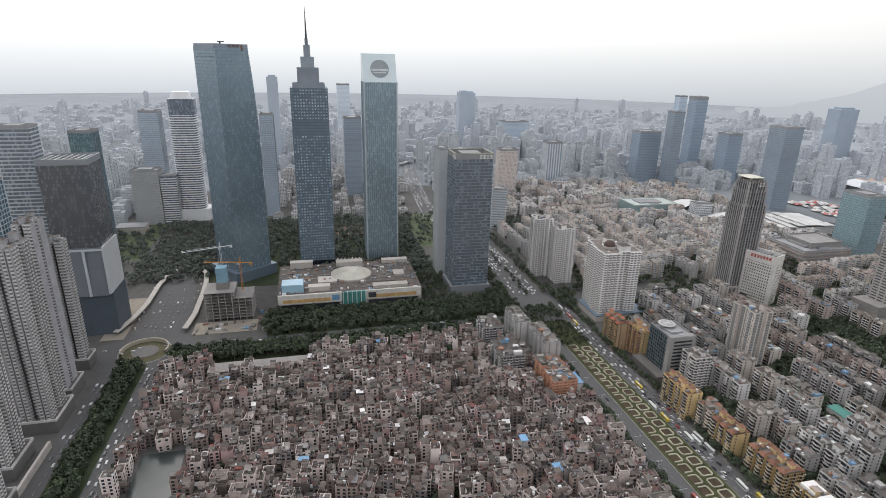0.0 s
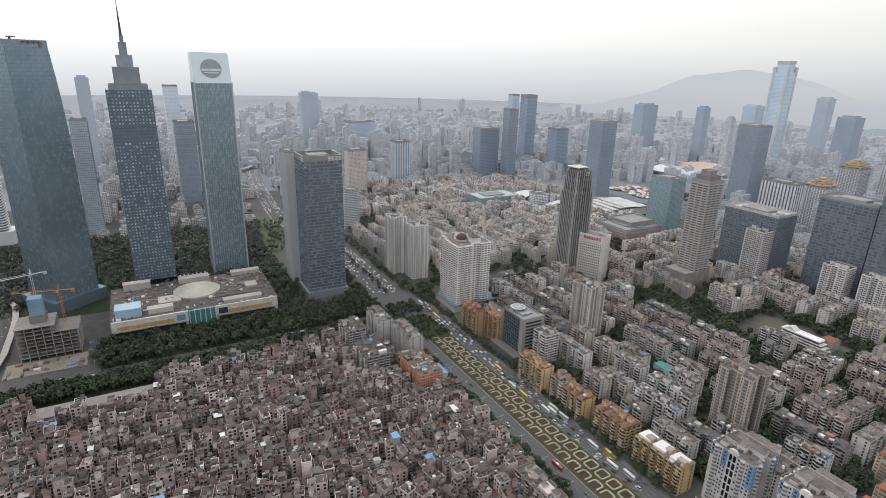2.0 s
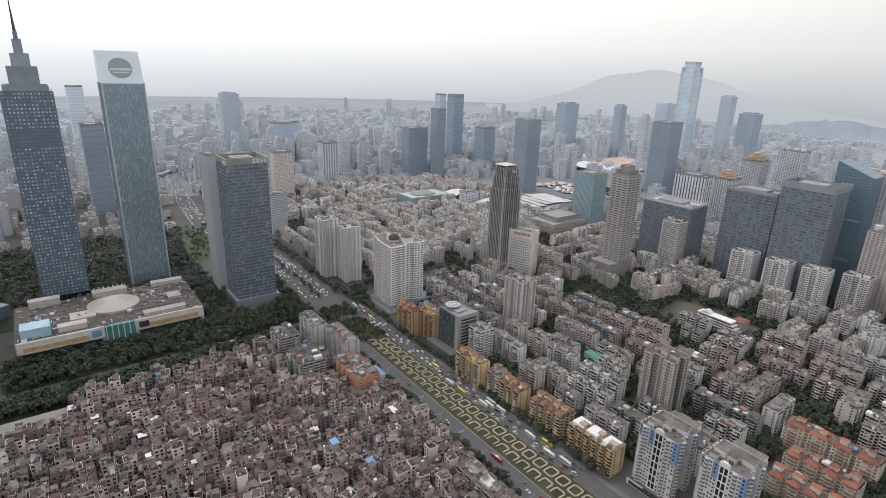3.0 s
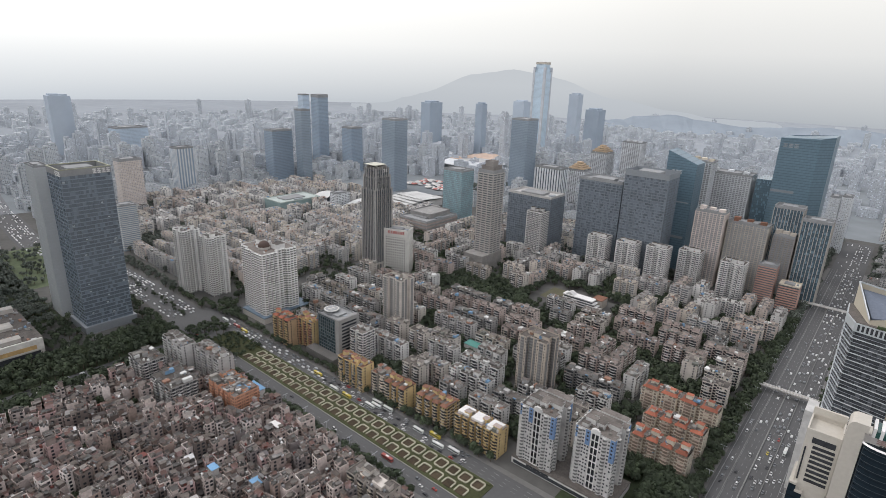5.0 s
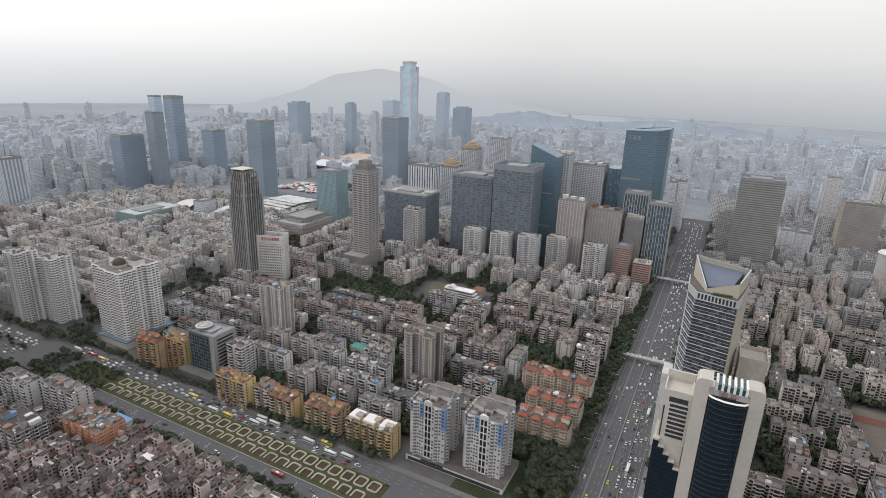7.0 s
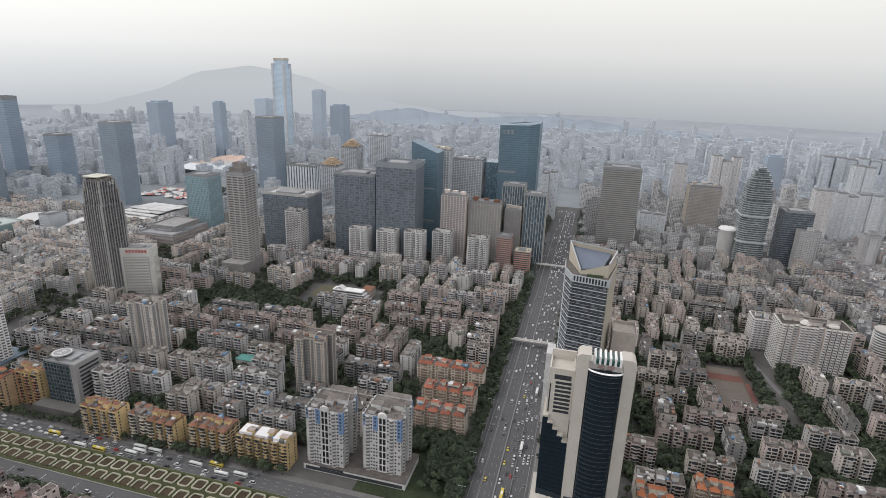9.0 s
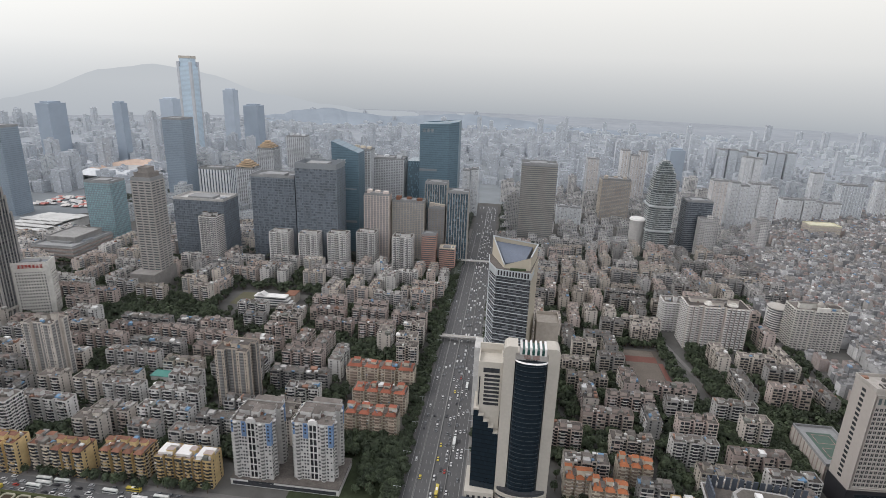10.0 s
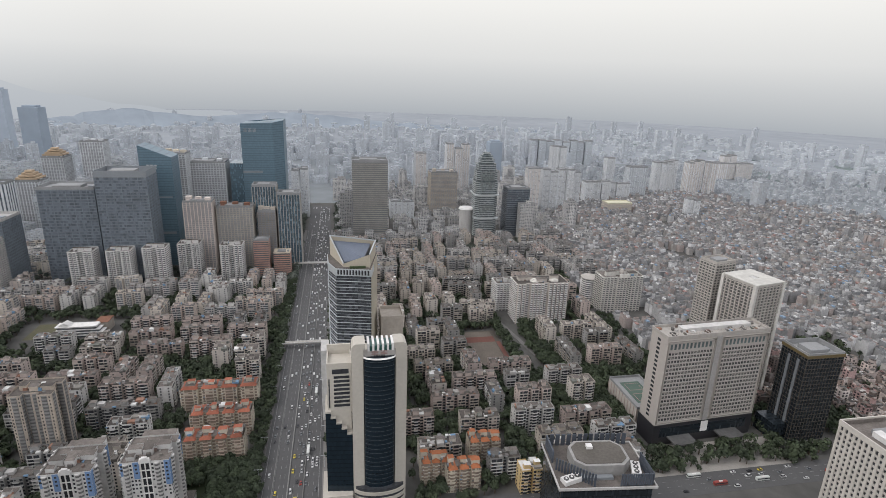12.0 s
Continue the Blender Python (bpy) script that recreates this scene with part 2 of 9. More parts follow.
def disc(name, r0, r1, z, mat, label, n=72):
    g = Form()
    for j in range(n):
        a, b = 2 * math.pi * j / n, 2 * math.pi * (j + 1) / n
        if r0:
            g.face([(r0 * math.cos(a), r0 * math.sin(a), z), (r1 * math.cos(a), r1 * math.sin(a), z), (r1 * math.cos(b), r1 * math.sin(b), z), (r0 * math.cos(b), r0 * math.sin(b), z)])
        else:
            g.face([(0, 0, z), (r1 * math.cos(a), r1 * math.sin(a), z), (r1 * math.cos(b), r1 * math.sin(b), z)])
    return tagged(part(name, g, mat, m=pose(0, 0, 0)), label, kind="structure")


disc("ground", 0, 4950, 0.0, soil, "grey city ground of paving and earth between the buildings")
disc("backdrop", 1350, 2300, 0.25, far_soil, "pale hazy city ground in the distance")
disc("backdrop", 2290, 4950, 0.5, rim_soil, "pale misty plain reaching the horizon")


def strip(name, u0, v0, u1, v1, z0, z1, mat, label, kind="structure"):
    g = Form()
    g.box(u0, v0, z0, u1, v1, z1)
    return tagged(part(name, g, mat, m=at(0, 0)), label, kind=kind)


def band(name, pts, half, z0, z1, mat, label, kind="structure"):
    """A road along a bent line of plan points."""
    g = Form()
    left, right = [], []
    for j, p in enumerate(pts):
        a, b = Vector(pts[max(j - 1, 0)]), Vector(pts[min(j + 1, len(pts) - 1)])
        d = (b - a).normalized()
        left.append((p[0] - d.y * half, p[1] + d.x * half))
        right.append((p[0] + d.y * half, p[1] - d.x * half))
    for j in range(len(pts) - 1):
        g.prism([right[j], right[j + 1], left[j + 1], left[j]], z0, z1)
    return tagged(part(name, g, mat, m=at(0, 0)), label, kind=kind)


strip("road", -400, 18, 1320, 64, 0.0, 0.10, asphalt, "wide grey asphalt avenue with many lanes")
strip("road", 240, 64.2, 308, 640, 0.0, 0.09, asphalt, "grey asphalt boulevard on both sides of a green strip")
strip("road", -213, -100, -158, 560, 0.0, 0.09, asphalt, "grey asphalt street beside a row of trees")
strip("road", -420, 561, 308, 584, 0.0, 0.11, asphalt, "grey asphalt cross street beside a belt of trees")
band("road", [(275, 640), (276, 760), (272, 860), (246, 960), (227, 1045), (232, 1150), (241, 1264), (250, 1400), (268, 1560), (296, 1680), (357, 1833), (430, 1976), (487, 2084)], 20, 0.0, 0.12, asphalt, "wide multi-lane asphalt road running to the distance")
band("road", [(308, 608), (420, 612), (700, 640), (1000, 700)], 12, 0.0, 0.08, asphalt, "asphalt street between old apartment blocks")
FAR_ROAD = [(236, 1330), (250, 1400), (268, 1560), (296, 1680), (357, 1833), (430, 1976), (487, 2084)]
# paler and bluer than the asphalt of the near roads
band("road", FAR_ROAD, 19, 0.0, 0.95, surf("worn_asphalt", (0.15, 0.155, 0.165), 0.9, spread=0.12, grain=0.1, stain=0.02), "grey highway bending away into the distance")
band("viaduct", [(60, 1500), (150, 1520), (260, 1590), (330, 1700), (400, 1860)], 6, 8.0, 9.4, surf("viaduct_concrete", (0.34, 0.35, 0.36), 0.85), "pale viaduct curving beside the highway")
strip("road", 307, -420, 330, 18, 0.0, 0.08, asphalt, "asphalt street with cars before an office building")

# ---- buildings: general kinds ----
roof_grey = surf("roof_concrete", (0.123, 0.110, 0.101), 0.9, spread=0.34, grain=0.7, stain=0.14, apart=0.4)
roof_dark = surf("roof_dark", (0.10, 0.10, 0.10), 0.9, spread=0.25, grain=0.4, stain=0.1)
window_dark = surf("window_glass", (0.042, 0.045, 0.051), 0.25, spread=0.3, grain=0.4, stain=0.3, apart=0.2, bump=0)
tower_roof = surf("tower_roof", (0.27, 0.275, 0.28), 0.8, spread=0.15)
tank_white = surf("white_tank", (0.62, 0.62, 0.6), 0.5)


def wall_paint(name, col, apart=0.14):
    return surf(name, col, 0.85, spread=0.16, grain=0.35, stain=0.10, apart=apart)


glass_slate = curtain("slate_glass", (0.14, 0.215, 0.27))
glass_blue = curtain("blue_glass", (0.11, 0.20, 0.26))
glass_teal = curtain("teal_glass", (0.16, 0.26, 0.28))
glass_pale = curtain("pale_green_glass", (0.30, 0.385, 0.44), floor=4.2, bay=1.4, spread=0.1)
glass_black = curtain("black_glass", (0.03, 0.04, 0.05))
glass_navy = curtain("navy_glass", (0.02, 0.035, 0.05), floor=3.6, bay=1.5, rough=0.08)
glass_grey = curtain("grey_glass", (0.21, 0.245, 0.29))
metal_grey = surf("grey_metal", (0.26, 0.28, 0.30), 0.5, 0.3, spread=0.08)
metal_dark = surf("dark_metal", (0.06, 0.07, 0.085), 0.5, 0.3, spread=0.08)
metal_pale = surf("pale_metal", (0.50, 0.53, 0.55), 0.45, 0.2, spread=0.06)
metal_slate = surf("slate_metal", (0.24, 0.285, 0.335), 0.5, 0.2, spread=0.08)
stone_pale = wall_paint("pale_stone", (0.43, 0.405, 0.375))
stone_white = wall_paint("white_stone", (0.60, 0.585, 0.55))
stone_brown = wall_paint("brown_stone", (0.25, 0.232, 0.218))
paint_white = wall_paint("white_paint", (0.62, 0.612, 0.60))
paint_bright = wall_paint("bright_white_paint", (0.74, 0.73, 0.715))
paint_pale = wall_paint("pale_grey_paint", (0.59, 0.582, 0.57))
paint_grey = wall_paint("grey_paint", (0.47, 0.46, 0.45))
paint_dull = wall_paint("dull_grey_paint", (0.30, 0.295, 0.288))
paint_tan = wall_paint("tan_paint", (0.39, 0.352, 0.31))
paint_pink = wall_paint("pinkish_tile", (0.36, 0.30, 0.278))
paint_rose = wall_paint("rosy_wall", (0.46, 0.39, 0.36))
paint_beige = wall_paint("beige_wall", (0.51, 0.47, 0.43))
paint_brick = wall_paint("brick_red_tile", (0.40, 0.255, 0.215))
paint_cream = wall_paint("cream_paint", (0.56, 0.505, 0.42))
paint_yellow = wall_paint("yellow_ochre_paint", (0.56, 0.425, 0.225))
paint_orange = wall_paint("orange_paint", (0.44, 0.225, 0.145))
paint_blue = wall_paint("blue_paint", (0.15, 0.235, 0.39))
tile_red = surf("red_roof_tiles", (0.27, 0.095, 0.06), 0.8, spread=0.25, grain=0.6, apart=0.2)
tile_orange = surf("orange_roof_tiles", (0.34, 0.125, 0.058), 0.8, spread=0.22, grain=0.6)
tile_ochre = surf("ochre_roof", (0.19, 0.095, 0.065), 0.85, spread=0.25, grain=0.5)
concrete = wall_paint("raw_concrete", (0.24, 0.23, 0.22))
sheet_white = surf("white_sheet", (0.68, 0.67, 0.66), 0.5, spread=0.1)
sheet_blue = surf("blue_sheet", (0.13, 0.28, 0.46), 0.5, spread=0.12)
sheet_teal = surf("teal_sheet", (0.06, 0.21, 0.18), 0.5, spread=0.12)

ROOF_JUNK = palette("roof_junk", [(0.22, 0.215, 0.21), (0.12, 0.115, 0.11), (0.40, 0.39, 0.38), (0.16, 0.15, 0.145), (0.28, 0.27, 0.255), (0.55, 0.55, 0.54), (0.17, 0.13, 0.115), (0.15, 0.155, 0.14),
                                  (0.24, 0.225, 0.205), (0.13, 0.12, 0.11), (0.62, 0.62, 0.61), (0.16, 0.27, 0.40), (0.19, 0.18, 0.165), (0.26, 0.15, 0.11)])

TAKEN = []


def take(u, v, w, d, edge=4.0):
    TAKEN.append((u - w / 2 - edge, v - d / 2 - edge, u + w / 2 + edge, v + d / 2 + edge))


def is_free(u, v, w, d):
    return all(u + w / 2 < a or u - w / 2 > c or v + d / 2 < b or v - d / 2 > e for a, b, c, e in TAKEN)


def apartment(name, w, d, floors, wall, trim, label, m, roof=None, bays=None, notch=True, group="", storey=2.95, win=2.0, deep=1.2, tanks=True, hip=False, paint=None, back=3.0, glass=None, into=None, rib=None):
    """An apartment block, long in its own y: walls with deep stair recesses, windows, stacked balconies, and a roof with a low wall, stair houses and tanks."""
    rnd = random.Random(f"{w}{d}{floors}{label}")
    top = None if into is not None else thing(name, m, label, "apartment building", group)
    h = floors * storey
    bays = bays or max(2, round(d / 11))
    bw = d / bays
    cut = min(3.4, bw * 0.3) if notch else 0.0
    back = min(back, w * 0.22)
    west, east = [], []
    for b in range(bays):
        y0, y1 = -d / 2 + b * bw, -d / 2 + (b + 1) * bw
        lo = y0 + (cut / 2 if b else 0)
        hi = y1 - (cut / 2 if b < bays - 1 else 0)
        for line, s in ((west, -1), (east, 1)):
            if notch and b:
                line.append((s * (w / 2 - back), lo))
            line.append((s * w / 2, lo))
            line.append((s * w / 2, hi))
            if notch and b < bays - 1:
                line.append((s * (w / 2 - back), hi))
    outline = east + west[::-1]
    glz, bal = Form(), Form()
    broad = rnd.random() < 0.7 and not hip and wall is not paint_yellow
    q0, q1 = (0.07, 0.93) if broad else (0.27, 0.73)
    for b in range(bays):
        y0 = -d / 2 + b * bw + (cut / 2 if b else 0)
        y1 = -d / 2 + (b + 1) * bw - (cut / 2 if b < bays - 1 else 0)
        span = y1 - y0
        for s in (-1, 1):
            x = s * w / 2
            for f in range(floors):
                z = f * storey
                for q in () if broad else (0.14, 0.86):
                    cy = y0 + span * q
                    glz.pane_x(x + s * 0.06, cy - win / 2, z + 0.75, cy + win / 2, z + 2.55)
                c0, c1 = y0 + span * q0, y0 + span * q1
                if broad:
                    mid = c0 + (c1 - c0) * rnd.uniform(0.3, 0.7)
                    for e0, e1 in ((c0 + 0.3, mid - 0.35), (mid + 0.35, c1 - 0.3)):
                        if rnd.random() < 0.88:
                            glz.pane_x(x + s * 0.09, e0, z + 0.05, e1, z + 2.8)
                elif rnd.random() < 0.72:
                    glz.pane_x(x + s * 0.06, c0, z + 0.1, c1, z + 2.75)
                else:
                    glz.pane_x(x + s * 0.06, c0 + 0.5, z + 1.1, (c0 + c1) / 2 + rnd.uniform(-0.3, 0.6), z + 2.4)
                if f:
                    xe, ya, yb = x + s * deep, c0 - 0.1, c1 + 0.1
                    bal.face([(xe, ya, z - 0.15), (xe, yb, z - 0.15), (xe, yb, z + 0.95), (xe, ya, z + 0.95)])
                    for yy in (ya, yb):
                        bal.face([(x, yy, z - 0.15), (xe, yy, z - 0.15), (xe, yy, z + 0.95), (x, yy, z + 0.95)])
                    bal.face([(x, ya, z - 0.1), (xe, ya, z - 0.1), (xe, yb, z - 0.1), (x, yb, z - 0.1)])
            if notch and b:
                xs = s * (w / 2 - back)
                for f in range(floors):
                    glz.pane_x(xs + s * 0.06, y0 - cut + 0.3, f * storey + 0.7, y0 - 0.3, f * storey + 2.6)
    ends = max(1, round(w / 7)) if w > 17 else 0
    for s in (-1, 1):
        y = s * d / 2
        for f in range(floors):
            z = f * storey
            for e in range(ends):
                c, hw = -w / 2 + (e + 0.5) * w / ends, w / ends * 0.2
                glz.pane_y(y + s * 0.06, c - hw, z + 0.1, c + hw, z + 2.75)
                for q in (-0.38, 0.38):
                    glz.pane_y(y + s * 0.06, c + q * w / ends - 0.55, z + 0.8, c + q * w / ends + 0.55, z + 2.4)
                if f:
                    ye, xa, xb = y + s * deep, c - hw - 0.1, c + hw + 0.1
                    bal.face([(xa, ye, z - 0.15), (xb, ye, z - 0.15), (xb, ye, z + 0.95), (xa, ye, z + 0.95)])
                    for xx in (xa, xb):
                        bal.face([(xx, y, z - 0.15), (xx, ye, z - 0.15), (xx, ye, z + 0.95), (xx, y, z + 0.95)])
                    bal.face([(xa, y, z - 0.1), (xa, ye, z - 0.1), (xb, ye, z - 0.1), (xb, y, z - 0.1)])
            if not ends:
                for q in (-0.27, 0.27):
                    glz.pane_y(y + s * 0.06, w * q - 0.7, z + 0.9, w * q + 0.7, z + 2.4)
    if into is not None:
        r, head = Form(), Form()
        r.face([(x, y, h) for x, y in outline])
        for b in range(bays):
            cx, cy, sx, sy, hh = rnd.uniform(-0.15, 0.15) * w, -d / 2 + (b + 0.5) * bw + rnd.uniform(-1.5, 1.5), rnd.uniform(1.6, 2.4), rnd.uniform(1.8, 3.2), rnd.uniform(2.5, 4.5)
            head.box(cx - sx, cy - sy, h, cx + sx, cy + sy, h + hh, 0, 1, bare=True)
        odd = Form()
        for j in range(int(d / 3.2)):
            x, y, a, b2 = rnd.uniform(-w * 0.4, w * 0.4), rnd.uniform(-d * 0.45, d * 0.45), rnd.uniform(0.4, 1.8), rnd.uniform(0.4, 2.4)
            odd.box(x - a, y - b2, h, x + a, y + b2, h + rnd.uniform(0.4, 2.4), bare=True)
        into.append((w, d, ((Form().sides(outline, 0, h + 1.1), 0), (head, 0), (r, 1), (glz, 2), (bal, 3), (odd, 4))))
        return None
    if hip:
        part("wall", Form().sides(outline, 0, h), wall, top)
        e, k = 0.7, min(w * 0.2, 2.7)
        for b in range(bays):
            y0, y1 = -d / 2 + b * bw + cut / 2 - 0.5, -d / 2 + (b + 1) * bw - cut / 2 + 0.5
            r = Form().prism([(-w / 2 - e, y0), (w / 2 + e, y0), (w / 2 + e, y1), (-w / 2 - e, y1)], h, h + 1.8, 0, 1,
                             pts1=[(-w / 2 + k, y0 + k), (w / 2 - k, y0 + k), (w / 2 - k, y1 - k), (-w / 2 + k, y1 - k)])
            part("roof", r, [roof, roof_grey], top)
        part("roof", Form().box(-w / 2 + back + 0.3, -d / 2 + 1, h - 0.5, w / 2 - back - 0.3, d / 2 - 1, h + 0.6), roof_grey, top)
    else:
        part("wall", Form().sides(outline, 0, h + 1.1), wall, top)
        r = Form()
        r.face([(x, y, h) for x, y in outline])
        part("roof", r, roof or roof_grey, top)
    for b in range(0, bays, 1 if bays < 5 else 2):
        cy = -d / 2 + (b + 0.5) * bw + rnd.uniform(-1.5, 1.5)
        cx = rnd.uniform(-0.15, 0.15) * w
        hh = 2.9 + rnd.random() * 1.6 + (1.0 if hip else 0)
        sx, sy = rnd.uniform(1.6, 2.4), rnd.uniform(1.8, 3.2)
        box = Form().rects([(sx, sy, 0), (sx, sy, hh), (sx + 0.3, sy + 0.3, hh), (sx + 0.3, sy + 0.3, hh + 0.25)], cap=True, lid=1)
        part("stair_house", box, [wall, roof or roof_grey], top, m=pose(cx, cy, h))
        if tanks and rnd.random() < 0.5:
            t = Form().tube(0, 0, 0, 1.7, 1.0, n=8)
            part("water_tank", t, tank_white if rnd.random() < 0.25 else metal_grey, top, m=pose(cx + rnd.choice((-1, 1)) * w * 0.25, cy + rnd.uniform(-3, 3), h))
    junk = Form()
    for j in range(int(d / 1.7)):
        x, y, a, b2 = rnd.uniform(-w * 0.4, w * 0.4), rnd.uniform(-d * 0.46, d * 0.46), rnd.uniform(0.3, 1.3), rnd.uniform(0.3, 1.6)
        if rnd.random() < 0.22:
            a, b2 = rnd.uniform(1.2, w * 0.22), rnd.uniform(1.5, 3.2)
        if hip:
            x, z0 = x * 0.6, h + 1.7
        else:
            z0 = h
        if not hip or j % 2:
            junk.box(max(x - a, -w / 2 + 0.3), y - b2, z0, min(x + a, w / 2 - 0.3), y + b2, z0 + rnd.uniform(0.3, 1.0) + a * rnd.uniform(0.2, 1.0), bare=True)
    # air units, awnings and drying racks on the fronts
    for b in range(bays):
        y0 = -d / 2 + b * bw + (cut / 2 if b else 0)
        span = bw - (cut / 2 if b else 0) - (cut / 2 if b < bays - 1 else 0)
        for f in range(1, floors):
            for s in (-1, 1):
                for q in (0.06, 0.14, 0.86, 0.94):
                    if rnd.random() < 0.3:
                        a, cy, x, z = rnd.uniform(0.35, 0.9), y0 + span * q, s * w / 2, f * storey + rnd.choice((0.1, 0.2, 2.3))
                        e = rnd.uniform(0.4, 0.9)
                        junk.box(min(x, x + s * e), cy - a, z, max(x, x + s * e), cy + a, z + rnd.uniform(0.2, 0.7), bare=True)
    if junk.v:
        part("roof_clutter", junk, ROOF_JUNK, top, kind="stuff")
    part("glazing", glz, glass or window_dark, top, kind="stuff")
    part("balcony_front", bal, trim, top, kind="stuff")
    if rib:
        ribs, e = Form(), deep + 0.2
        for b in range(bays):
            y0 = -d / 2 + b * bw + (cut / 2 if b else 0)
            span = bw - (cut / 2 if b else 0) - (cut / 2 if b < bays - 1 else 0)
            for q in (0.0, 0.24, 0.76, 1.0):
                for s in (-1, 1):
                    x, y = s * w / 2, y0 + span * q
                    k = 0.32 if q in (0.0, 1.0) else 0.42
                    ribs.box(min(x, x + s * e * (0.5 if q in (0.0, 1.0) else 1)), y - k, 0, max(x, x + s * e * (0.5 if q in (0.0, 1.0) else 1)), y + k, h + 1.4, bare=True)
        for b in range(ends):
            for q in (-0.29, 0.29):
                for s in (-1, 1):
                    x, y = -w / 2 + (b + 0.5 + q) * w / ends, s * d / 2
                    ribs.box(x - 0.42, min(y, y + s * e), 0, x + 0.42, max(y, y + s * e), h + 1.4, bare=True)
        part("pilaster", ribs, rib, top, kind="stuff")
    if paint:
        band_g = Form()
        for s in (-1, 1):
            y = s * (d / 2 + 0.03)
            band_g.pane_y(y, -w * 0.42, h - 8, w * 0.42, h + 0.9)
            for b in range(bays):
                y0, y1 = -d / 2 + b * bw + cut / 2, -d / 2 + (b + 1) * bw - cut / 2
                band_g.pane_x(s * (w / 2 + 0.03), y0 + 0.2, h - 5, y1 - 0.2, h + 0.9)
        part("painted_band", band_g, paint, top, kind="stuff")
    return top


def bay_tower(name, m, corners, floors, wall, label, glass=None, band=None, storey=3.0, pitch=6.5, bump=1.5, wide=3.8, group="", skip=(), stacks=None, roof=None, pane=0.42):
    """A tower whose outline carries stacks of bowed balconies: dark bays, a pale front at each floor, small windows between."""
    rnd = random.Random(label + str(floors) + str(corners[0]))
    top = thing(name, m, label, "apartment tower", group)
    glass, band = glass or window_dark, band or wall
    h, n = floors * storey, len(corners)
    part("wall", Form().sides(corners, 0, h + 1.3), wall, top)
    deck = Form()
    deck.face([(x, y, h) for x, y in corners])
    part("roof", deck, roof or roof_grey, top)
    bays, fronts, panes, shade_strips = Form(), Form(), Form(), Form()
    for j in range(n):
        if j in skip:
            continue
        a, b = Vector(corners[j]), Vector(corners[(j + 1) % n])
        length = (b - a).length
        if length < 3.5:
            continue
        t = (b - a) / length
        out = Vector((t.y, -t.x))
        count = max(1, round(length / pitch))
        spots = stacks[j] if stacks and j in stacks else [(k + 0.5) / count for k in range(count)]
        arc = [(math.cos(radians(180 - 36 * k)) * wide / 2, math.sin(radians(36 * k)) * bump) for k in range(6)]
        for q in spots:
            c = a + t * length * q
            inner = [c + t * x * 0.9 + out * (y * 0.55 + 0.06) for x, y in arc]
            outer = [c + t * x + out * (y + 0.1) for x, y in arc]
            k0 = len(bays.v)
            bays.v += [(p.x, p.y, 0) for p in inner] + [(p.x, p.y, h) for p in inner]
            for k in range(5):
                bays.f.append((k0 + k, k0 + k + 1, k0 + k + 7, k0 + k + 6))
                bays.m.append(0)
            for f in range(1, floors + 1):
                z, k0 = f * storey, len(fronts.v)
                z1 = z + (1.05 if f < floors else 0.2)
                fronts.v += [(p.x, p.y, z - 0.5) for p in outer] + [(p.x, p.y, z1) for p in outer]
                for k in range(5):
                    fronts.f.append((k0 + k, k0 + k + 1, k0 + k + 7, k0 + k + 6))
                    fronts.m.append(0)
                fronts.face([(p.x, p.y, z if f < floors else z1) for p in outer])
        edges = sorted([0.0] + [q + e * wide / 2 / length for q in spots for e in (-1, 1)] + [1.0])
        for e0, e1 in zip(edges[::2], edges[1::2]):
            gap = (e1 - e0) * length
            # flat dark strips stand in for the shade of upright recesses
            if gap > 1.5 and 0.0 < e0 and e1 < 1.0:
                c, r = a + t * length * (e0 + e1) / 2 + out * 0.1, t * 0.38
                shade_strips.face([(c.x - r.x, c.y - r.y, 3), (c.x + r.x, c.y + r.y, 3), (c.x + r.x, c.y + r.y, h - 1.5), (c.x - r.x, c.y - r.y, h - 1.5)])
            for k in range(max(0, int(gap / 2.1))):
                c = a + t * (length * e0 + gap * (k + 0.5) / max(1, int(gap / 2.1))) + out * 0.06
                for f in range(floors):
                    if rnd.random() < 0.9:
                        z, r = f * storey, t * pane
                        panes.face([(c.x - r.x, c.y - r.y, z + 0.9), (c.x + r.x, c.y + r.y, z + 0.9), (c.x + r.x, c.y + r.y, z + 2.3), (c.x - r.x, c.y - r.y, z + 2.3)])
    # with plain window glass, bays take a grey that paints in balcony shade
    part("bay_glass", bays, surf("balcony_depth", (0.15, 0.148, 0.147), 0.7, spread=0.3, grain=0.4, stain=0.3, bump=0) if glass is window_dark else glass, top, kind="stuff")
    part("balcony_front", fronts, band, top, kind="stuff")
    if shade_strips.v:
        part("light_shaft", shade_strips, surf("shaft_shade", (0.10, 0.10, 0.105), 0.85, spread=0.25, bump=0), top, kind="stuff")
    if panes.v:
        part("small_window", panes, glass, top, kind="stuff")
    xs, ys = [p[0] for p in corners], [p[1] for p in corners]
    cx, cy, wx, wy = (min(xs) + max(xs)) / 2, (min(ys) + max(ys)) / 2, max(xs) - min(xs), max(ys) - min(ys)
    for k in range(3):
        a, b, e = wx * rnd.uniform(0.08, 0.14), wy * rnd.uniform(0.08, 0.14), rnd.uniform(3, 6.5)
        part("roof_house", Form().rects([(a, b, 0), (a, b, e), (a + 0.4, b + 0.4, e), (a + 0.4, b + 0.4, e + 0.3)], cap=True, lid=1), [wall, roof or roof_grey], top, m=pose(cx + wx * rnd.uniform(-0.2, 0.2), cy + wy * (k - 1) * 0.28, h))
    junk = Form()
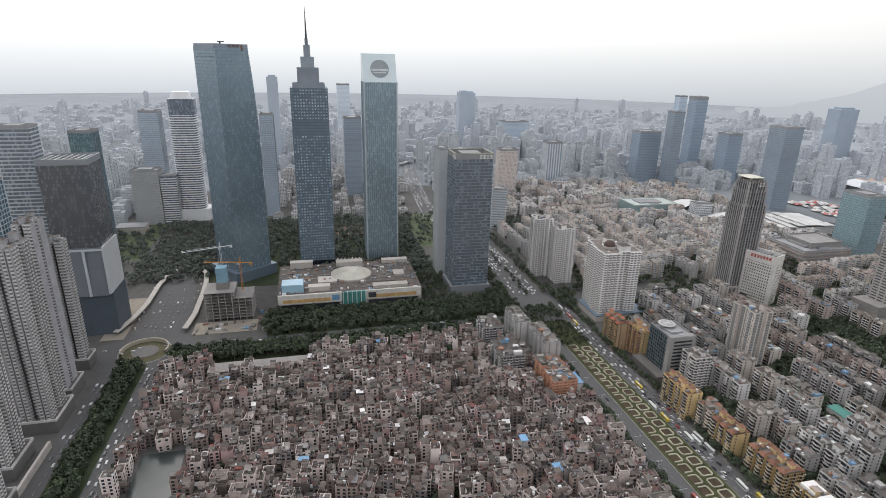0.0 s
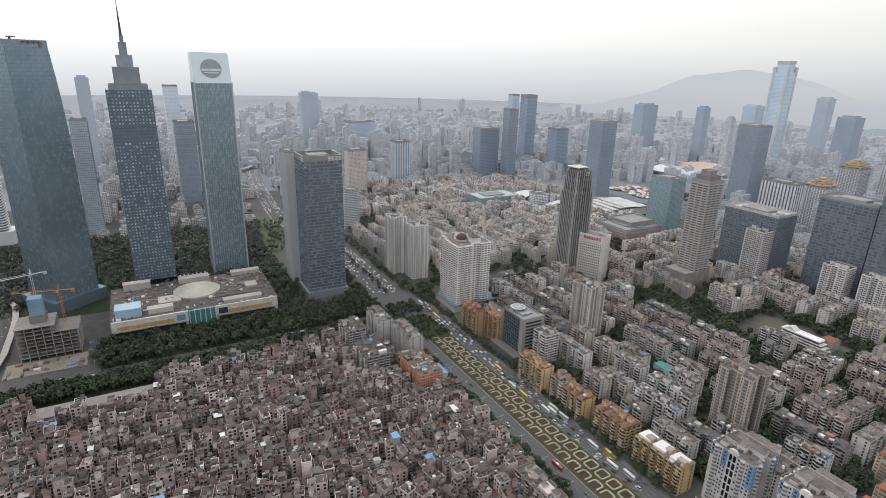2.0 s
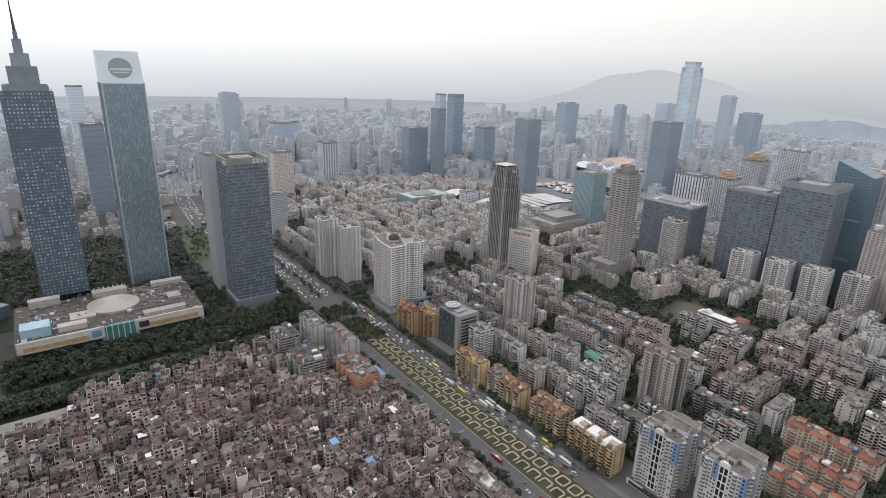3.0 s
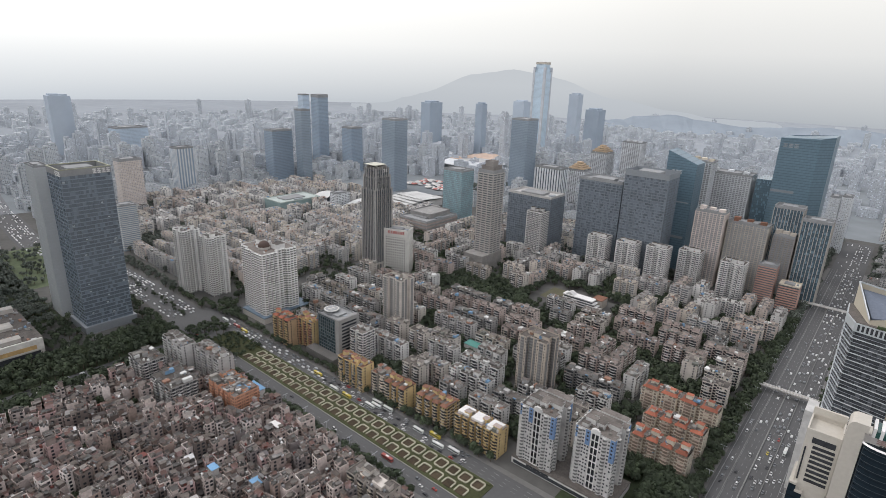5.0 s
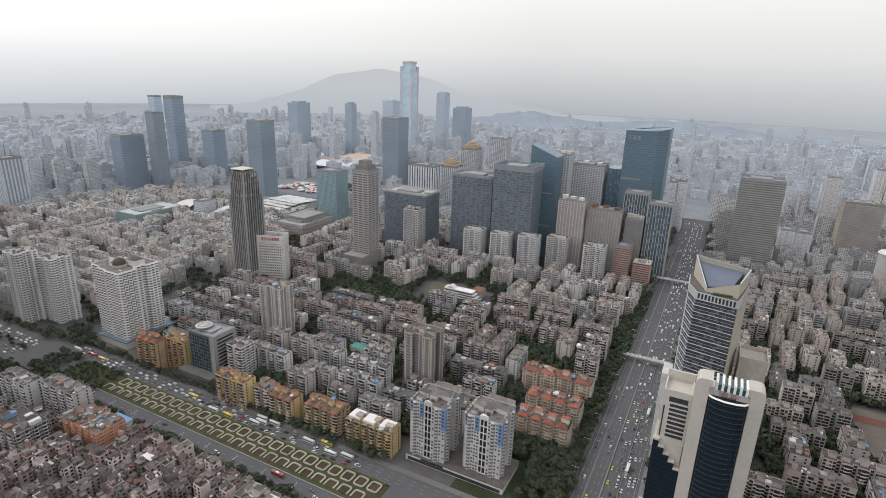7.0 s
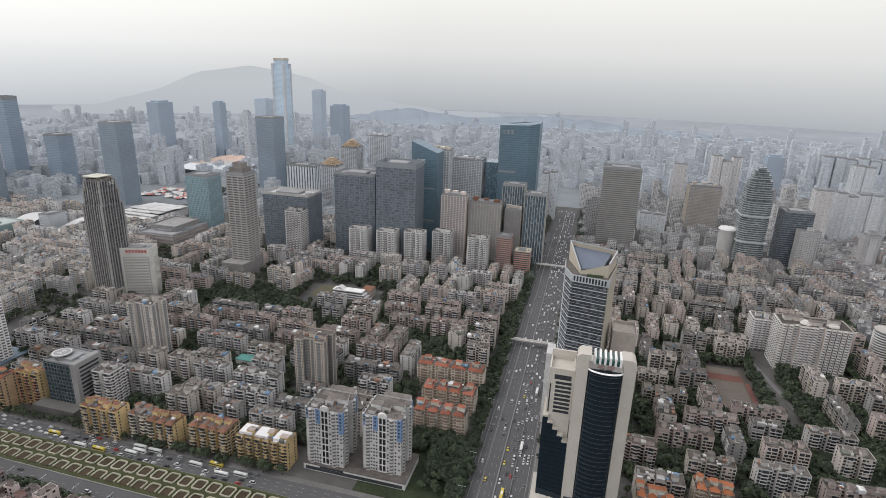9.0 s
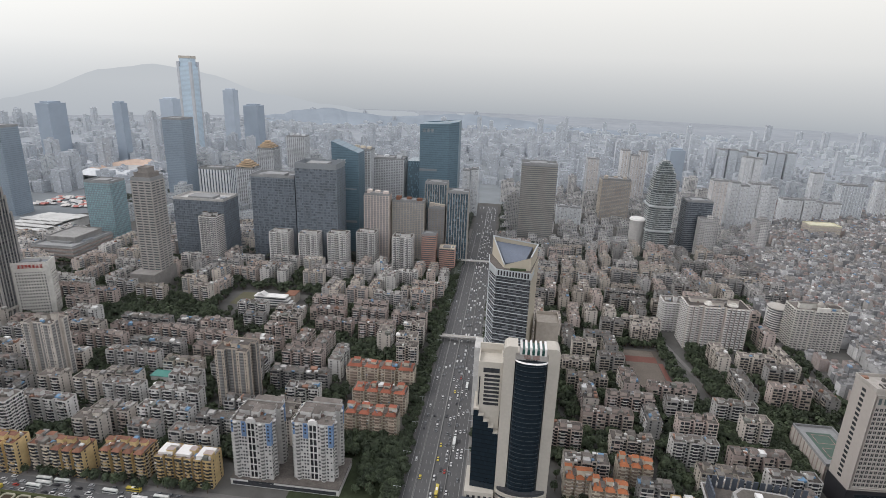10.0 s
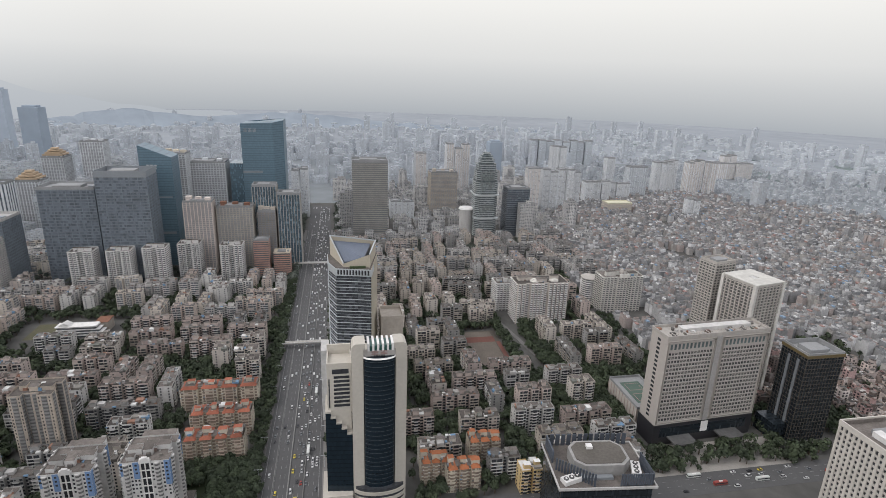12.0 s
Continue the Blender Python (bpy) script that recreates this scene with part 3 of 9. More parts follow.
    for k in range(16):
        x, y, a, b = cx + wx * rnd.uniform(-0.33, 0.33), cy + wy * rnd.uniform(-0.33, 0.33), rnd.uniform(0.4, 1.5), rnd.uniform(0.4, 1.8)
        junk.box(x - a, y - b, h, x + a, y + b, h + rnd.uniform(0.5, 2.4), bare=True)
    part("roof_clutter", junk, ROOF_JUNK, top, kind="stuff")
    return top


def oblong(w, d):
    return [(-w / 2, -d / 2), (w / 2, -d / 2), (w / 2, d / 2), (-w / 2, d / 2)]


def office(name, u, v, w, d, h, glass, frame_mat, label, floor=4.0, bay=3.0, crown=4.0, turn=0.0, fin=0.3, bands=0.4, thick=0.3, roof=None, z=0.0, house=True, claim=True, category="office tower"):
    """A tower: glass body, floor bands, upright fins, a parapet roof and plant rooms."""
    if claim:
        take(u, v, w, d)
    top = thing(name, at(u, v, z, turn), label, category)
    body, bnd, fins, r = Form(), Form(), Form(), Form()
    body.box(-w / 2, -d / 2, 0, w / 2, d / 2, h)
    part("body", body, glass, top)
    if bands:
        for f in range(1, int(h / floor) + 1):
            bnd.ring(-w / 2 - thick, -d / 2 - thick, w / 2 + thick, d / 2 + thick, f * floor - 0.5 * bands, min(f * floor + 0.5 * bands, h), thick + 0.05)
        part("floor_band", bnd, frame_mat, top, kind="stuff")
    if fin:
        e = thick + 0.06
        for j in range(int(w / bay) + 1):
            x = -w / 2 + j * w / int(w / bay)
            for s in (-1, 1):
                y = s * d / 2
                fins.box(x - fin / 2, min(y, y + s * e), 0, x + fin / 2, max(y, y + s * e), h, bare=True)
        for j in range(int(d / bay) + 1):
            y = -d / 2 + j * d / int(d / bay)
            for s in (-1, 1):
                x = s * w / 2
                fins.box(min(x, x + s * e), y - fin / 2, 0, max(x, x + s * e), y + fin / 2, h, bare=True)
        part("mullion", fins, frame_mat, top, kind="stuff")
    r.box(-w / 2 - 0.1, -d / 2 - 0.1, h, w / 2 + 0.1, d / 2 + 0.1, h + 0.3)
    r.ring(-w / 2 - 0.2, -d / 2 - 0.2, w / 2 + 0.2, d / 2 + 0.2, h + 0.3, h + crown, 0.6)
    part("roof", r, roof or tower_roof, top)
    if house:
        part("plant_room", Form().box(-w * 0.28, -d * 0.22, 0, w * 0.24, d * 0.28, crown * 0.8 + 0.5), tower_roof, top, m=pose(0, 0, h + 0.3))
        part("roof_unit", Form().box(-w * 0.1, -d * 0.05, 0, w * 0.1, d * 0.05, 2.0), metal_grey, top, m=pose(0, -d * 0.36, h + 0.3))
    return top


def bars(parent, x0, x1, z0, z1, y, n, mat, name="sign_bar", along="x"):
    """A row of plain sign shapes on a face."""
    step = (x1 - x0) / n
    for j in range(n):
        g = Form()
        a, b = x0 + j * step + step * 0.12, x0 + (j + 1) * step - step * 0.12
        for q0, q1 in ((0.0, 0.22), (0.4, 0.6), (0.78, 1.0)):
            c, e = z0 + (z1 - z0) * q0, z0 + (z1 - z0) * q1
            g.box(a, y, c, b, y + 0.3, e) if along == "x" else g.box(y, a, c, y + 0.3, b, e)
        mid = (a + b) / 2
        g.box(mid - step * 0.08, y, z0, mid + step * 0.08, y + 0.3, z1) if along == "x" else g.box(y, mid - step * 0.08, z0, y + 0.3, mid + step * 0.08, z1)
        part(name, g, mat, parent)


FRESH = set()


def model(ob):
    """Marks a thing that waits for its first place."""
    FRESH.add(ob.name)
    return ob


def place(ob, m):
    """The thing itself at its first place, and a copy at each later one."""
    if ob.name in FRESH:
        FRESH.discard(ob.name)
        ob.matrix_basis = m
        return ob
    return copy_thing(ob, m)


def lay(into, form, m, slot):
    """Adds a form to a joined one, moved by m; its own face numbers count up from slot."""
    k = len(into.v)
    if not form.v:
        return
    pts = np.array(form.v) @ np.array(m.to_3x3()).T + np.array(m.translation)
    into.v.extend(map(tuple, pts.tolist()))
    into.f.extend(tuple(j + k for j in f) for f in form.f)
    into.m.extend([slot + j for j in form.m])

# far glass paled towards blue-grey, so its colour carries the haze
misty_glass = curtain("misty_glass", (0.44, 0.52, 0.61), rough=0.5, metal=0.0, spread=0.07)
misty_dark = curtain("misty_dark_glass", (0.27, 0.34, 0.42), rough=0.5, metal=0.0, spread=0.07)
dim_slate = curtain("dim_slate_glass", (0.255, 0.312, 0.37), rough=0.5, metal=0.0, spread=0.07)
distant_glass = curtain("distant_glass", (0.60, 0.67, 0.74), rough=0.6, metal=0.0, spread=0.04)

# ---- landmarks north of the village ----
def leaning_tower():
    take(-101, 790, 80, 80)
    top = thing("glass_tower", at(-102, 790, 0, 37), "tall dark blue glass tower with a bowed outer edge", "office tower")
    a, body = 26, Form()
    levels = [(0, 1.0, 0), (150, 1.0, 0), (200, 0.99, -0.6), (240, 0.975, -1.8), (275, 0.955, -3.8), (307, 0.93, -6.4)]
    rings = []
    for z, k, lean in levels:
        rings.append([(-a, -a), (a + lean, -a * k), (a + lean, a * k), (-a, a)])
    for ring, (z, k, lean) in zip(rings, levels):
        body.v += [(x, y, z) for x, y in ring]
    for j in range(len(levels) - 1):
        for q in range(4):
            body.f.append((4 * j + q, 4 * j + (q + 1) % 4, 4 * j + 4 + (q + 1) % 4, 4 * j + 4 + q))
            body.m.append(0)
    body.f.append(tuple(range(len(body.v) - 4, len(body.v))))
    body.m.append(0)
    # glass lightened: haze put into its colour
    part("body", body, curtain("navy_slate_glass", (0.20, 0.27, 0.32), floor=4.1, bay=1.8, spread=0.045), top)
    crown = Form()
    crown.ring(-a - 0.2, -a * 0.93, a - 6.0, a * 0.93, 303, 311, 0.8)
    part("parapet", crown, metal_slate, top)
    part("roof", Form().box(-a + 1, -a * 0.9, 307, a - 7.5, a * 0.9, 307.5), roof_dark, top)
    bars(top, -8, 14, 303.5, 309.5, -a * 0.93 - 0.4, 4, tile_ochre, "sign_shape")
    lines = Form()
    for f in range(4, 74):
        z = f * 4.1
        cut_in = max(0.0, (z - 170) / 137) ** 2.0 * 6.3
        k = 1 - max(0.0, (z - 200) / 107) * 0.07
        lines.box(-a - 0.12, -a * k - 0.12, z, a - cut_in + 0.12, a * k + 0.12, z + (1.0 if f % 12 == 0 else 0.3), bare=True)
    part("floor_line", lines, surf("line_metal", (0.10, 0.135, 0.16), 0.4, 0.3, spread=0.05), top, kind="stuff")
    crane = thing("roof_crane", at(-106, 796, 307.5, 37), "small maintenance crane on the glass tower roof", "crane")
    part("mast", Form().box(-0.8, -0.8, 0, 0.8, 0.8, 7), metal_dark, crane)
    part("jib", Form().box(-1, -9, 6, 1, 5, 7.2), metal_dark, crane)
    lobby = Form().box(-a - 6, -a - 6, 0, a + 6, a + 6, 14).box(-a - 6.4, -a - 6.4, 14, a + 6.4, a + 6.4, 15)
    part("podium", lobby, surf("deep_slate_metal", (0.125, 0.168, 0.21), 0.5, 0.2, spread=0.08), top)


def spire_tower():
    u, v, w = 1.3, 816, 48.5
    take(u, v, w, w)
    top = thing("spire_tower", at(u, v), "dark blue glass tower with pale window dashes and a stepped crown", "office tower")
    part("body", Form().box(-w / 2, -w / 2, 0, w / 2, w / 2, 258), curtain("deep_slate_glass", (0.13, 0.18, 0.23), floor=4.1, rough=0.3, metal=0.2), top)
    rib, pane = Form(), Form()
    n = 13
    rnd = random.Random(5)
    for j in range(n + 1):
        t = -w / 2 + j * w / n
        for s in (-1, 1):
            y = s * w / 2
            rib.box(t - 0.55, min(y, y + s * 0.5), 0, t + 0.55, max(y, y + s * 0.5), 258, bare=True)
            rib.box(min(y, y + s * 0.5), t - 0.55, 0, max(y, y + s * 0.5), t + 0.55, 258, bare=True)
    part("pier", rib, surf("deep_slate_metal", (0.125, 0.168, 0.21), 0.5, 0.2, spread=0.08), top, kind="stuff")
    for f in range(2, 63):
        z = f * 4.1
        if 196 < z < 214:
            continue
        for j in range(n):
            t = -w / 2 + (j + 0.5) * w / n
            if rnd.random() < (0.97 if z > 214 else 0.8):
                pane.pane_y(-w / 2 - 0.25, t - 0.9, z, t + 0.9, z + 1.9)
            if rnd.random() < (0.9 if z > 214 else 0.65):
                pane.pane_x(w / 2 + 0.25, t - 0.9, z, t + 0.9, z + 1.9)
    # pale panes set at random over the dark glass
    part("window_panel", pane, surf("pale_blind", (0.36, 0.44, 0.50), 0.4, spread=0.25, island=0.55), top, kind="stuff")
    part("foot_colonnade", Form().box(-w / 2 - 1, -w / 2 - 1, 0, w / 2 + 1, w / 2 + 1, 12), glass_black, top)
    step = surf("slate_stone", (0.28, 0.32, 0.36), 0.7)
    for s, z0, z1 in ((42, 258, 263), (28, 263, 283), (17, 283, 297), (8, 297, 312), (3.5, 312, 320)):
        g = Form().box(-s / 2, -s / 2, z0, s / 2, s / 2, z1)
        for q in range(5):
            t = -s / 2 + s * (q + 0.5) / 5
            g.box(t - s * 0.06, -s / 2 - 0.4, z0, t + s * 0.06, s / 2 + 0.4, z1 + 1)
            g.box(-s / 2 - 0.4, t - s * 0.06, z0, s / 2 + 0.4, t + s * 0.06, z1 + 1)
        part("crown_step", g, step, top)
    part("spire", Form().tube(0, 0, 320, 340, 1.6, 0.9, 8).tube(0, 0, 340, 364, 0.9, 0.12, 8), metal_dark, top)


def slant_tower():
    u, v, w, d = 100, 830, 46.5, 42
    take(u, v, w, d)
    top = thing("slant_top_tower", at(u, v), "pale green glass tower with a slanted top and round emblem", "office tower")
    body = Form().box(-w / 2, -d / 2, 0, w / 2, d / 2, 266)
    part("body", body, glass_pale, top)
    wedge = Form()
    x0, x1, y0, y1, z0, z1 = -w / 2, w / 2, -d / 2, d / 2, 266, 304
    ym = y0 + 18
    wedge.face([(x0, y0, z0), (x1, y0, z0), (x1, ym, z1), (x0, ym, z1)])
    wedge.face([(x0, ym, z1), (x1, ym, z1), (x1, y1, z1), (x0, y1, z1)])
    wedge.face([(x1, y0, z0), (x1, y1, z0), (x1, y1, z1), (x1, ym, z1)])
    wedge.face([(x0, y1, z0), (x0, y0, z0), (x0, ym, z1), (x0, y1, z1)])
    wedge.face([(x1, y1, z0), (x0, y1, z0), (x0, y1, z1), (x1, y1, z1)])
    part("slanted_crown", wedge, surf("pale_glass_roof", (0.52, 0.60, 0.62), 0.3, spread=0.05), top)
    emblem = Form().tube(0, 0, 0, 0.5, 13, n=32)
    m = pose(0, (y0 + ym) / 2 - 0.4, 284, 64.6, 0, 0)
    part("emblem", emblem, surf("grey_emblem", (0.22, 0.25, 0.26), 0.5, spread=0.1), top, m=m)
    part("emblem_bar", Form().box(-11.5, -3.5, 0.5, 11.5, -0.6, 0.8).box(-9, -7, 0.5, 9, -5, 0.8), surf("pale_emblem", (0.5, 0.55, 0.56), 0.5), top, m=m)
    rib = Form()
    for j in range(16):
        t = x0 + (j + 0.5) * w / 16
        rib.box(t - 0.3, y0 - 0.6, 0, t + 0.3, y0, 266, bare=True)
        rib.box(t - 0.3, y1, 0, t + 0.3, y1 + 0.6, 266, bare=True)
    for j in range(15):
        t = y0 + (j + 0.5) * d / 15
        rib.box(x1, t - 0.3, 0, x1 + 0.6, t + 0.3, 266, bare=True)
        rib.box(x0 - 0.6, t - 0.3, 0, x0, t + 0.3, 266, bare=True)
    part("rib", rib, surf("sea_metal", (0.26, 0.345, 0.39), 0.45, 0.2, spread=0.06), top, kind="stuff")
    edge = Form()
    for x in (x0, x1):
        edge.box(x - 0.8, y0 - 0.8, 0, x + 0.8, y0 + 0.4, 267)
    part("corner_trim", edge, metal_pale, top)


def grid_tower():
    u, v, w, d, h = 200.5, 690, 49, 42, 180
    take(u, v, w + 6, d + 6)
    ob = office("grid_tower", u, v, w, d, h, curtain("steel_glass", (0.18, 0.215, 0.255), floor=4.3, bay=2.6, spread=0.07), surf("steel_line", (0.20, 0.235, 0.275), 0.5, 0.2, spread=0.1), "grey glass office tower with fine floor lines and a signed parapet", floor=4.3, bay=5.2, crown=7, bands=1.0, thick=0.25, fin=0.2)
    bars(ob, 6, 24, h + 0.5, h + 5.5, -d / 2 - 0.7, 4, sheet_white)
    bars(ob, -24, -8, h + 0.5, h + 5.5, -w / 2 - 0.7, 3, sheet_white, along="y")
    part("roof_rim", Form().ring(-w / 2 - 0.6, -d / 2 - 0.6, w / 2 + 0.6, d / 2 + 0.6, h + 6.6, h + 7.4, 1.6), surf("yellowed_metal", (0.30, 0.305, 0.22), 0.6), ob)
    part("podium", Form().box(-w / 2 - 3, -d / 2 - 4, 0, w / 2 + 3, d / 2 + 3, 9), metal_grey, ob)
    rnd = random.Random(9)
    vents = Form()
    for f in range(4, 42):
        for j in range(rnd.randint(0, 1)):
            x = rnd.uniform(-w / 2 + 2, w / 2 - 2)
            vents.box(x - 1.1, -d / 2 - 0.5, f * 4.3 + 1.2, x + 1.1, -d / 2 - 0.2, f * 4.3 + 2.4, bare=True)
    part("open_vent", vents, metal_pale, ob, kind="stuff")
    office("slim_tower", 178, 755, 14, 34, 181, surf("pale_cladding", (0.42, 0.44, 0.45), 0.6, spread=0.06), metal_pale, "slim pale clad tower beside the grey office tower", fin=0, bands=0.2, thick=0.06, crown=2)


def mall():
    u0, v0, u1, v1, h = -50, 646, 129, 748, 21
    cu, cv, w, d = (u0 + u1) / 2, (v0 + v1) / 2, u1 - u0, v1 - v0
    take(cu, cv, w, d)
    top = thing("shopping_mall", at(cu, cv), "low white shopping mall with a round rooftop skylight", "shopping mall")
    part("body", Form().box(-w / 2, -d / 2, 0, w / 2, d / 2, h), stone_pale, top)
    part("roof", Form().box(-w / 2 - 0.4, -d / 2 - 0.4, h, w / 2 + 0.4, d / 2 + 0.4, h + 0.4), roof_grey, top)
    y = -d / 2
    for a, b in ((-w / 2 + 1, -12), (18, w / 2 - 1)):
        part("facade_panel", Form().box(a, y - 2.2, 10, b, y, 20.5).box(a, y - 2.6, 20.5, b, y, 22), stone_white, top)
        part("shop_band", Form().box(a + 5, y - 2.5, 11.5, b - 14 if a < 0 else b - 6, y - 2.2, 16), surf("amber_shopfront", (0.48, 0.32, 0.14), 0.5, spread=0.35, grain=0.3), top)
        part("shop_window", Form().box(a + 3, y - 0.3, 1, b - 3, y, 8), window_dark, top)
        part("poster", Form().box(b - 12, y - 2.6, 12, b - 3, y - 2.2, 19) if a < 0 else Form().box(a + 3, y - 2.6, 12, a + 13, y - 2.2, 19), sheet_blue if a < 0 else window_dark, top)
    part("glass_entrance", Form().box(-12, y - 4, 0, 18, y, 22), surf("green_glass", (0.06, 0.20, 0.18), 0.2, spread=0.2), top)
    for j in range(6):
        part("entrance_pillar", Form().box(-11 + j * 5.6, y - 4.8, 0, -10 + j * 5.6, y - 4, 23), metal_pale, top)
    clutter, rnd = Form(), random.Random(6)
    for j in range(240):
        x, y2 = rnd.uniform(-w / 2 + 2, w / 2 - 2), rnd.uniform(-d / 2 + 2, d / 2 - 2)
        if (x - 4) ** 2 + (y2 - 6) ** 2 > 950:
            a, b = rnd.uniform(0.4, 2.5), rnd.uniform(0.4, 3)
            clutter.box(x - a, y2 - b, h + 0.4, x + a, y2 + b, h + 0.4 + rnd.uniform(0.3, 2.4), bare=True)
    for j in range(9):
        x, y2 = rnd.uniform(-w / 2 + 20, w / 2 - 24), rnd.choice((-30, -26, 30, 34, 40))
        clutter.box(x - 14, y2, h + 0.9, x + 14, y2 + 0.9, h + 1.6)
    part("roof_clutter", clutter, ROOF_JUNK, top, kind="stuff")
    part("skylight_rim", Form().tube(4, 6, h + 0.4, h + 2.5, 27, n=40), stone_pale, top)
    dome = Form()
    for r0, r1, z0, z1 in ((25, 18, 2.5, 5.5), (18, 10, 5.5, 7.5), (10, 4, 7.5, 8.4)):
        dome.tube(4, 6, h + z0, h + z1, r0, r1, n=40)
    part("skylight", dome, surf("skylight_glass", (0.42, 0.41, 0.35), 0.35, spread=0.2, grain=0.5), top)
    for j in range(24):
        a = 2 * math.pi * j / 24
        g = Form().box(10, -0.15, 0, 25, 0.15, 0.5)
        part("skylight_rib", g, metal_pale, top, m=pose(4, 6, h + 8.0, 0, 16, math.degrees(a)))
    part("glass_box", Form().box(-84, y + 6, h + 0.4, -58, y + 26, h + 11), surf("sky_blue_glass", (0.30, 0.45, 0.55), 0.2, spread=0.08), top)
    for x0, x1, y0, y1, z in ((-52, -26, -44, -34, 6), (28, 72, -48, -38, 4), (-76, -46, 38, 48, 9), (50, 86, 40, 50, 5), (-40, -16, -20, 0, 2), (-14, 22, 36, 48, 7), (60, 74, -10, 6, 3)):
        part("roof_block", Form().box(x0, y0, h + 0.4, x1, y1, h + z).box(x0 - 0.3, y0 - 0.3, h + z, x1 + 0.3, y1 + 0.3, h + z + 0.4), stone_pale, top)
    for j in range(7):
        part("roof_arch", Form().box(-12 + j * 5, 47, h + 0.4, -10.5 + j * 5, 49, h + 9), stone_white, top)
    rnd = random.Random(2)
    unit = Form().box(-1.5, -1, 0, 1.5, 1, 1.8).tube(0, 0, 1.8, 2.1, 0.8, n=8)
    first = part("air_unit", unit, metal_grey, top, m=pose(-70, 10, h + 0.4))
    for j in range(34):
        ob = new("air_unit", first.data)
        ob.parent = top
        ob.matrix_basis = pose(rnd.uniform(-85, 85), rnd.uniform(-25, 35), h + 0.4)
        if (ob.location.x - 4) ** 2 + (ob.location.y - 6) ** 2 < 900:
            ob.location.x += 60


def unfinished_block():
    u, v, w, d = -104, 650, 54, 34
    take(u, v, w, d)
    top = thing("unfinished_building", at(u, v), "raw concrete building frame under construction with scaffold core", "construction site")
    for f in range(9):
        z = f * 4
        part("floor_slab", Form().box(-w / 2, -d / 2, z + 3.5, w / 2 - (f > 6) * 20, d / 2, z + 4), concrete, top)
        for j in range(8):
            x = -w / 2 + 1 + j * (w - 2) / 7
            if f > 6 and x > w / 2 - 21:
                continue
            for y in (-d / 2 + 1, 0, d / 2 - 1):
                part("column", Form().box(x - 0.45, y - 0.45, z, x + 0.45, y + 0.45, z + 3.5), concrete, top)
    part("lift_core", Form().box(-14, -6, 36, 0, 8, 44), concrete, top)
    part("sheeted_core", Form().box(-13, -5, 44, -1, 7, 62), surf("blue_netting", (0.22, 0.36, 0.45), 0.8), top)
    for x, y, z, a, mat in ((-8, 14, 82, 20, metal_pale), (14, 6, 64, -10, surf("crane_orange", (0.5, 0.22, 0.05), 0.6))):
        crane = thing("tower_crane", at(u + x, v + y, 0, a), "lattice tower crane standing in the unfinished building", "crane", "tower cranes")
        mast = Form()
        for sx in (-0.8, 0.8):
            for sy in (-0.8, 0.8):
                mast.box(sx - 0.12, sy - 0.12, 0, sx + 0.12, sy + 0.12, z)
        for k in range(0, int(z), 4):
            mast.box(-0.8, -0.9, k, 0.8, -0.75, k + 0.25).box(0.75, -0.8, k, 0.9, 0.8, k + 0.25)
        part("mast", mast, mat, crane)
        part("jib", Form().box(-42, -0.5, z, -1, 0.5, z + 0.5).box(-42, -0.15, z + 1.6, -1, 0.15, z + 1.9).box(-22, -0.3, z + 0.4, -21.6, 0.3, z + 1.7), mat, crane)
        part("counter_jib", Form().box(1, -0.8, z, 14, 0.8, z + 0.6).box(11, -1, z - 2.4, 14, 1, z), mat, crane)
        part("cab", Form().box(-2.4, -2.2, z - 2.2, -0.6, -0.8, z), metal_pale, crane)
        part("apex", Form().prism([(-1, -1), (1, -1), (1, 1), (-1, 1)], z, z + 7, pts1=[(-0.2, -0.2), (0.2, -0.2), (0.2, 0.2), (-0.2, 0.2)]), mat, crane)


leaning_tower()
spire_tower()
slant_tower()
grid_tower()
mall()
unfinished_block()

# ---- towers west of the street ----
def black_tower():
    u, v = -243, 640
    take(u, v, 60, 60)
    top = thing("black_tower", at(u, v), "black glass box tower on a grey panelled podium", "office tower")
    # black glass raised to grey, which paints the haze before it
    part("body", Form().box(-25, -17, 100, 21, 23, 190), curtain("charcoal_glass", (0.165, 0.17, 0.18), floor=4.0, spread=0.12), top)
    part("roof_rim", Form().ring(-25.4, -17.4, 21.4, 23.4, 190, 196, 1.2), metal_grey, top)
    part("roof", Form().box(-24, -16, 190, 20, 22, 190.6), roof_grey, top)
    for j in range(7):
        part("roof_beam", Form().box(-22 + j * 6, -15, 194, -21 + j * 6, 21, 195), metal_pale, top)
    wrap = Form()
    wrap.prism([(-25, -21), (21, -21), (21, 23), (-25, 23)], 48, 102, pts1=[(-27, -19), (22, -19), (22, 23.5), (-27, 23.5)])
    part("grey_podium", wrap, surf("grey_panel", (0.16, 0.175, 0.195), 0.6, spread=0.08), top)
    part("white_side", Form().box(21.3, -22, 50, 23.5, 24, 104), surf("pale_panel", (0.42, 0.43, 0.44), 0.6, spread=0.06), top)
    part("white_strip", Form().box(2, -21.6, 48, 4.5, -20.4, 100).box(-27, -20.4, 99, 23, -18.6, 101), metal_pale, top)
    part("dark_base", Form().box(-22, -18, 0, 24, 24, 50), surf("dark_blue_panel", (0.075, 0.095, 0.12), 0.5, spread=0.12), top)
    part("base_annex", Form().box(-38, -24, 0, -18, -2, 18), metal_dark, top)


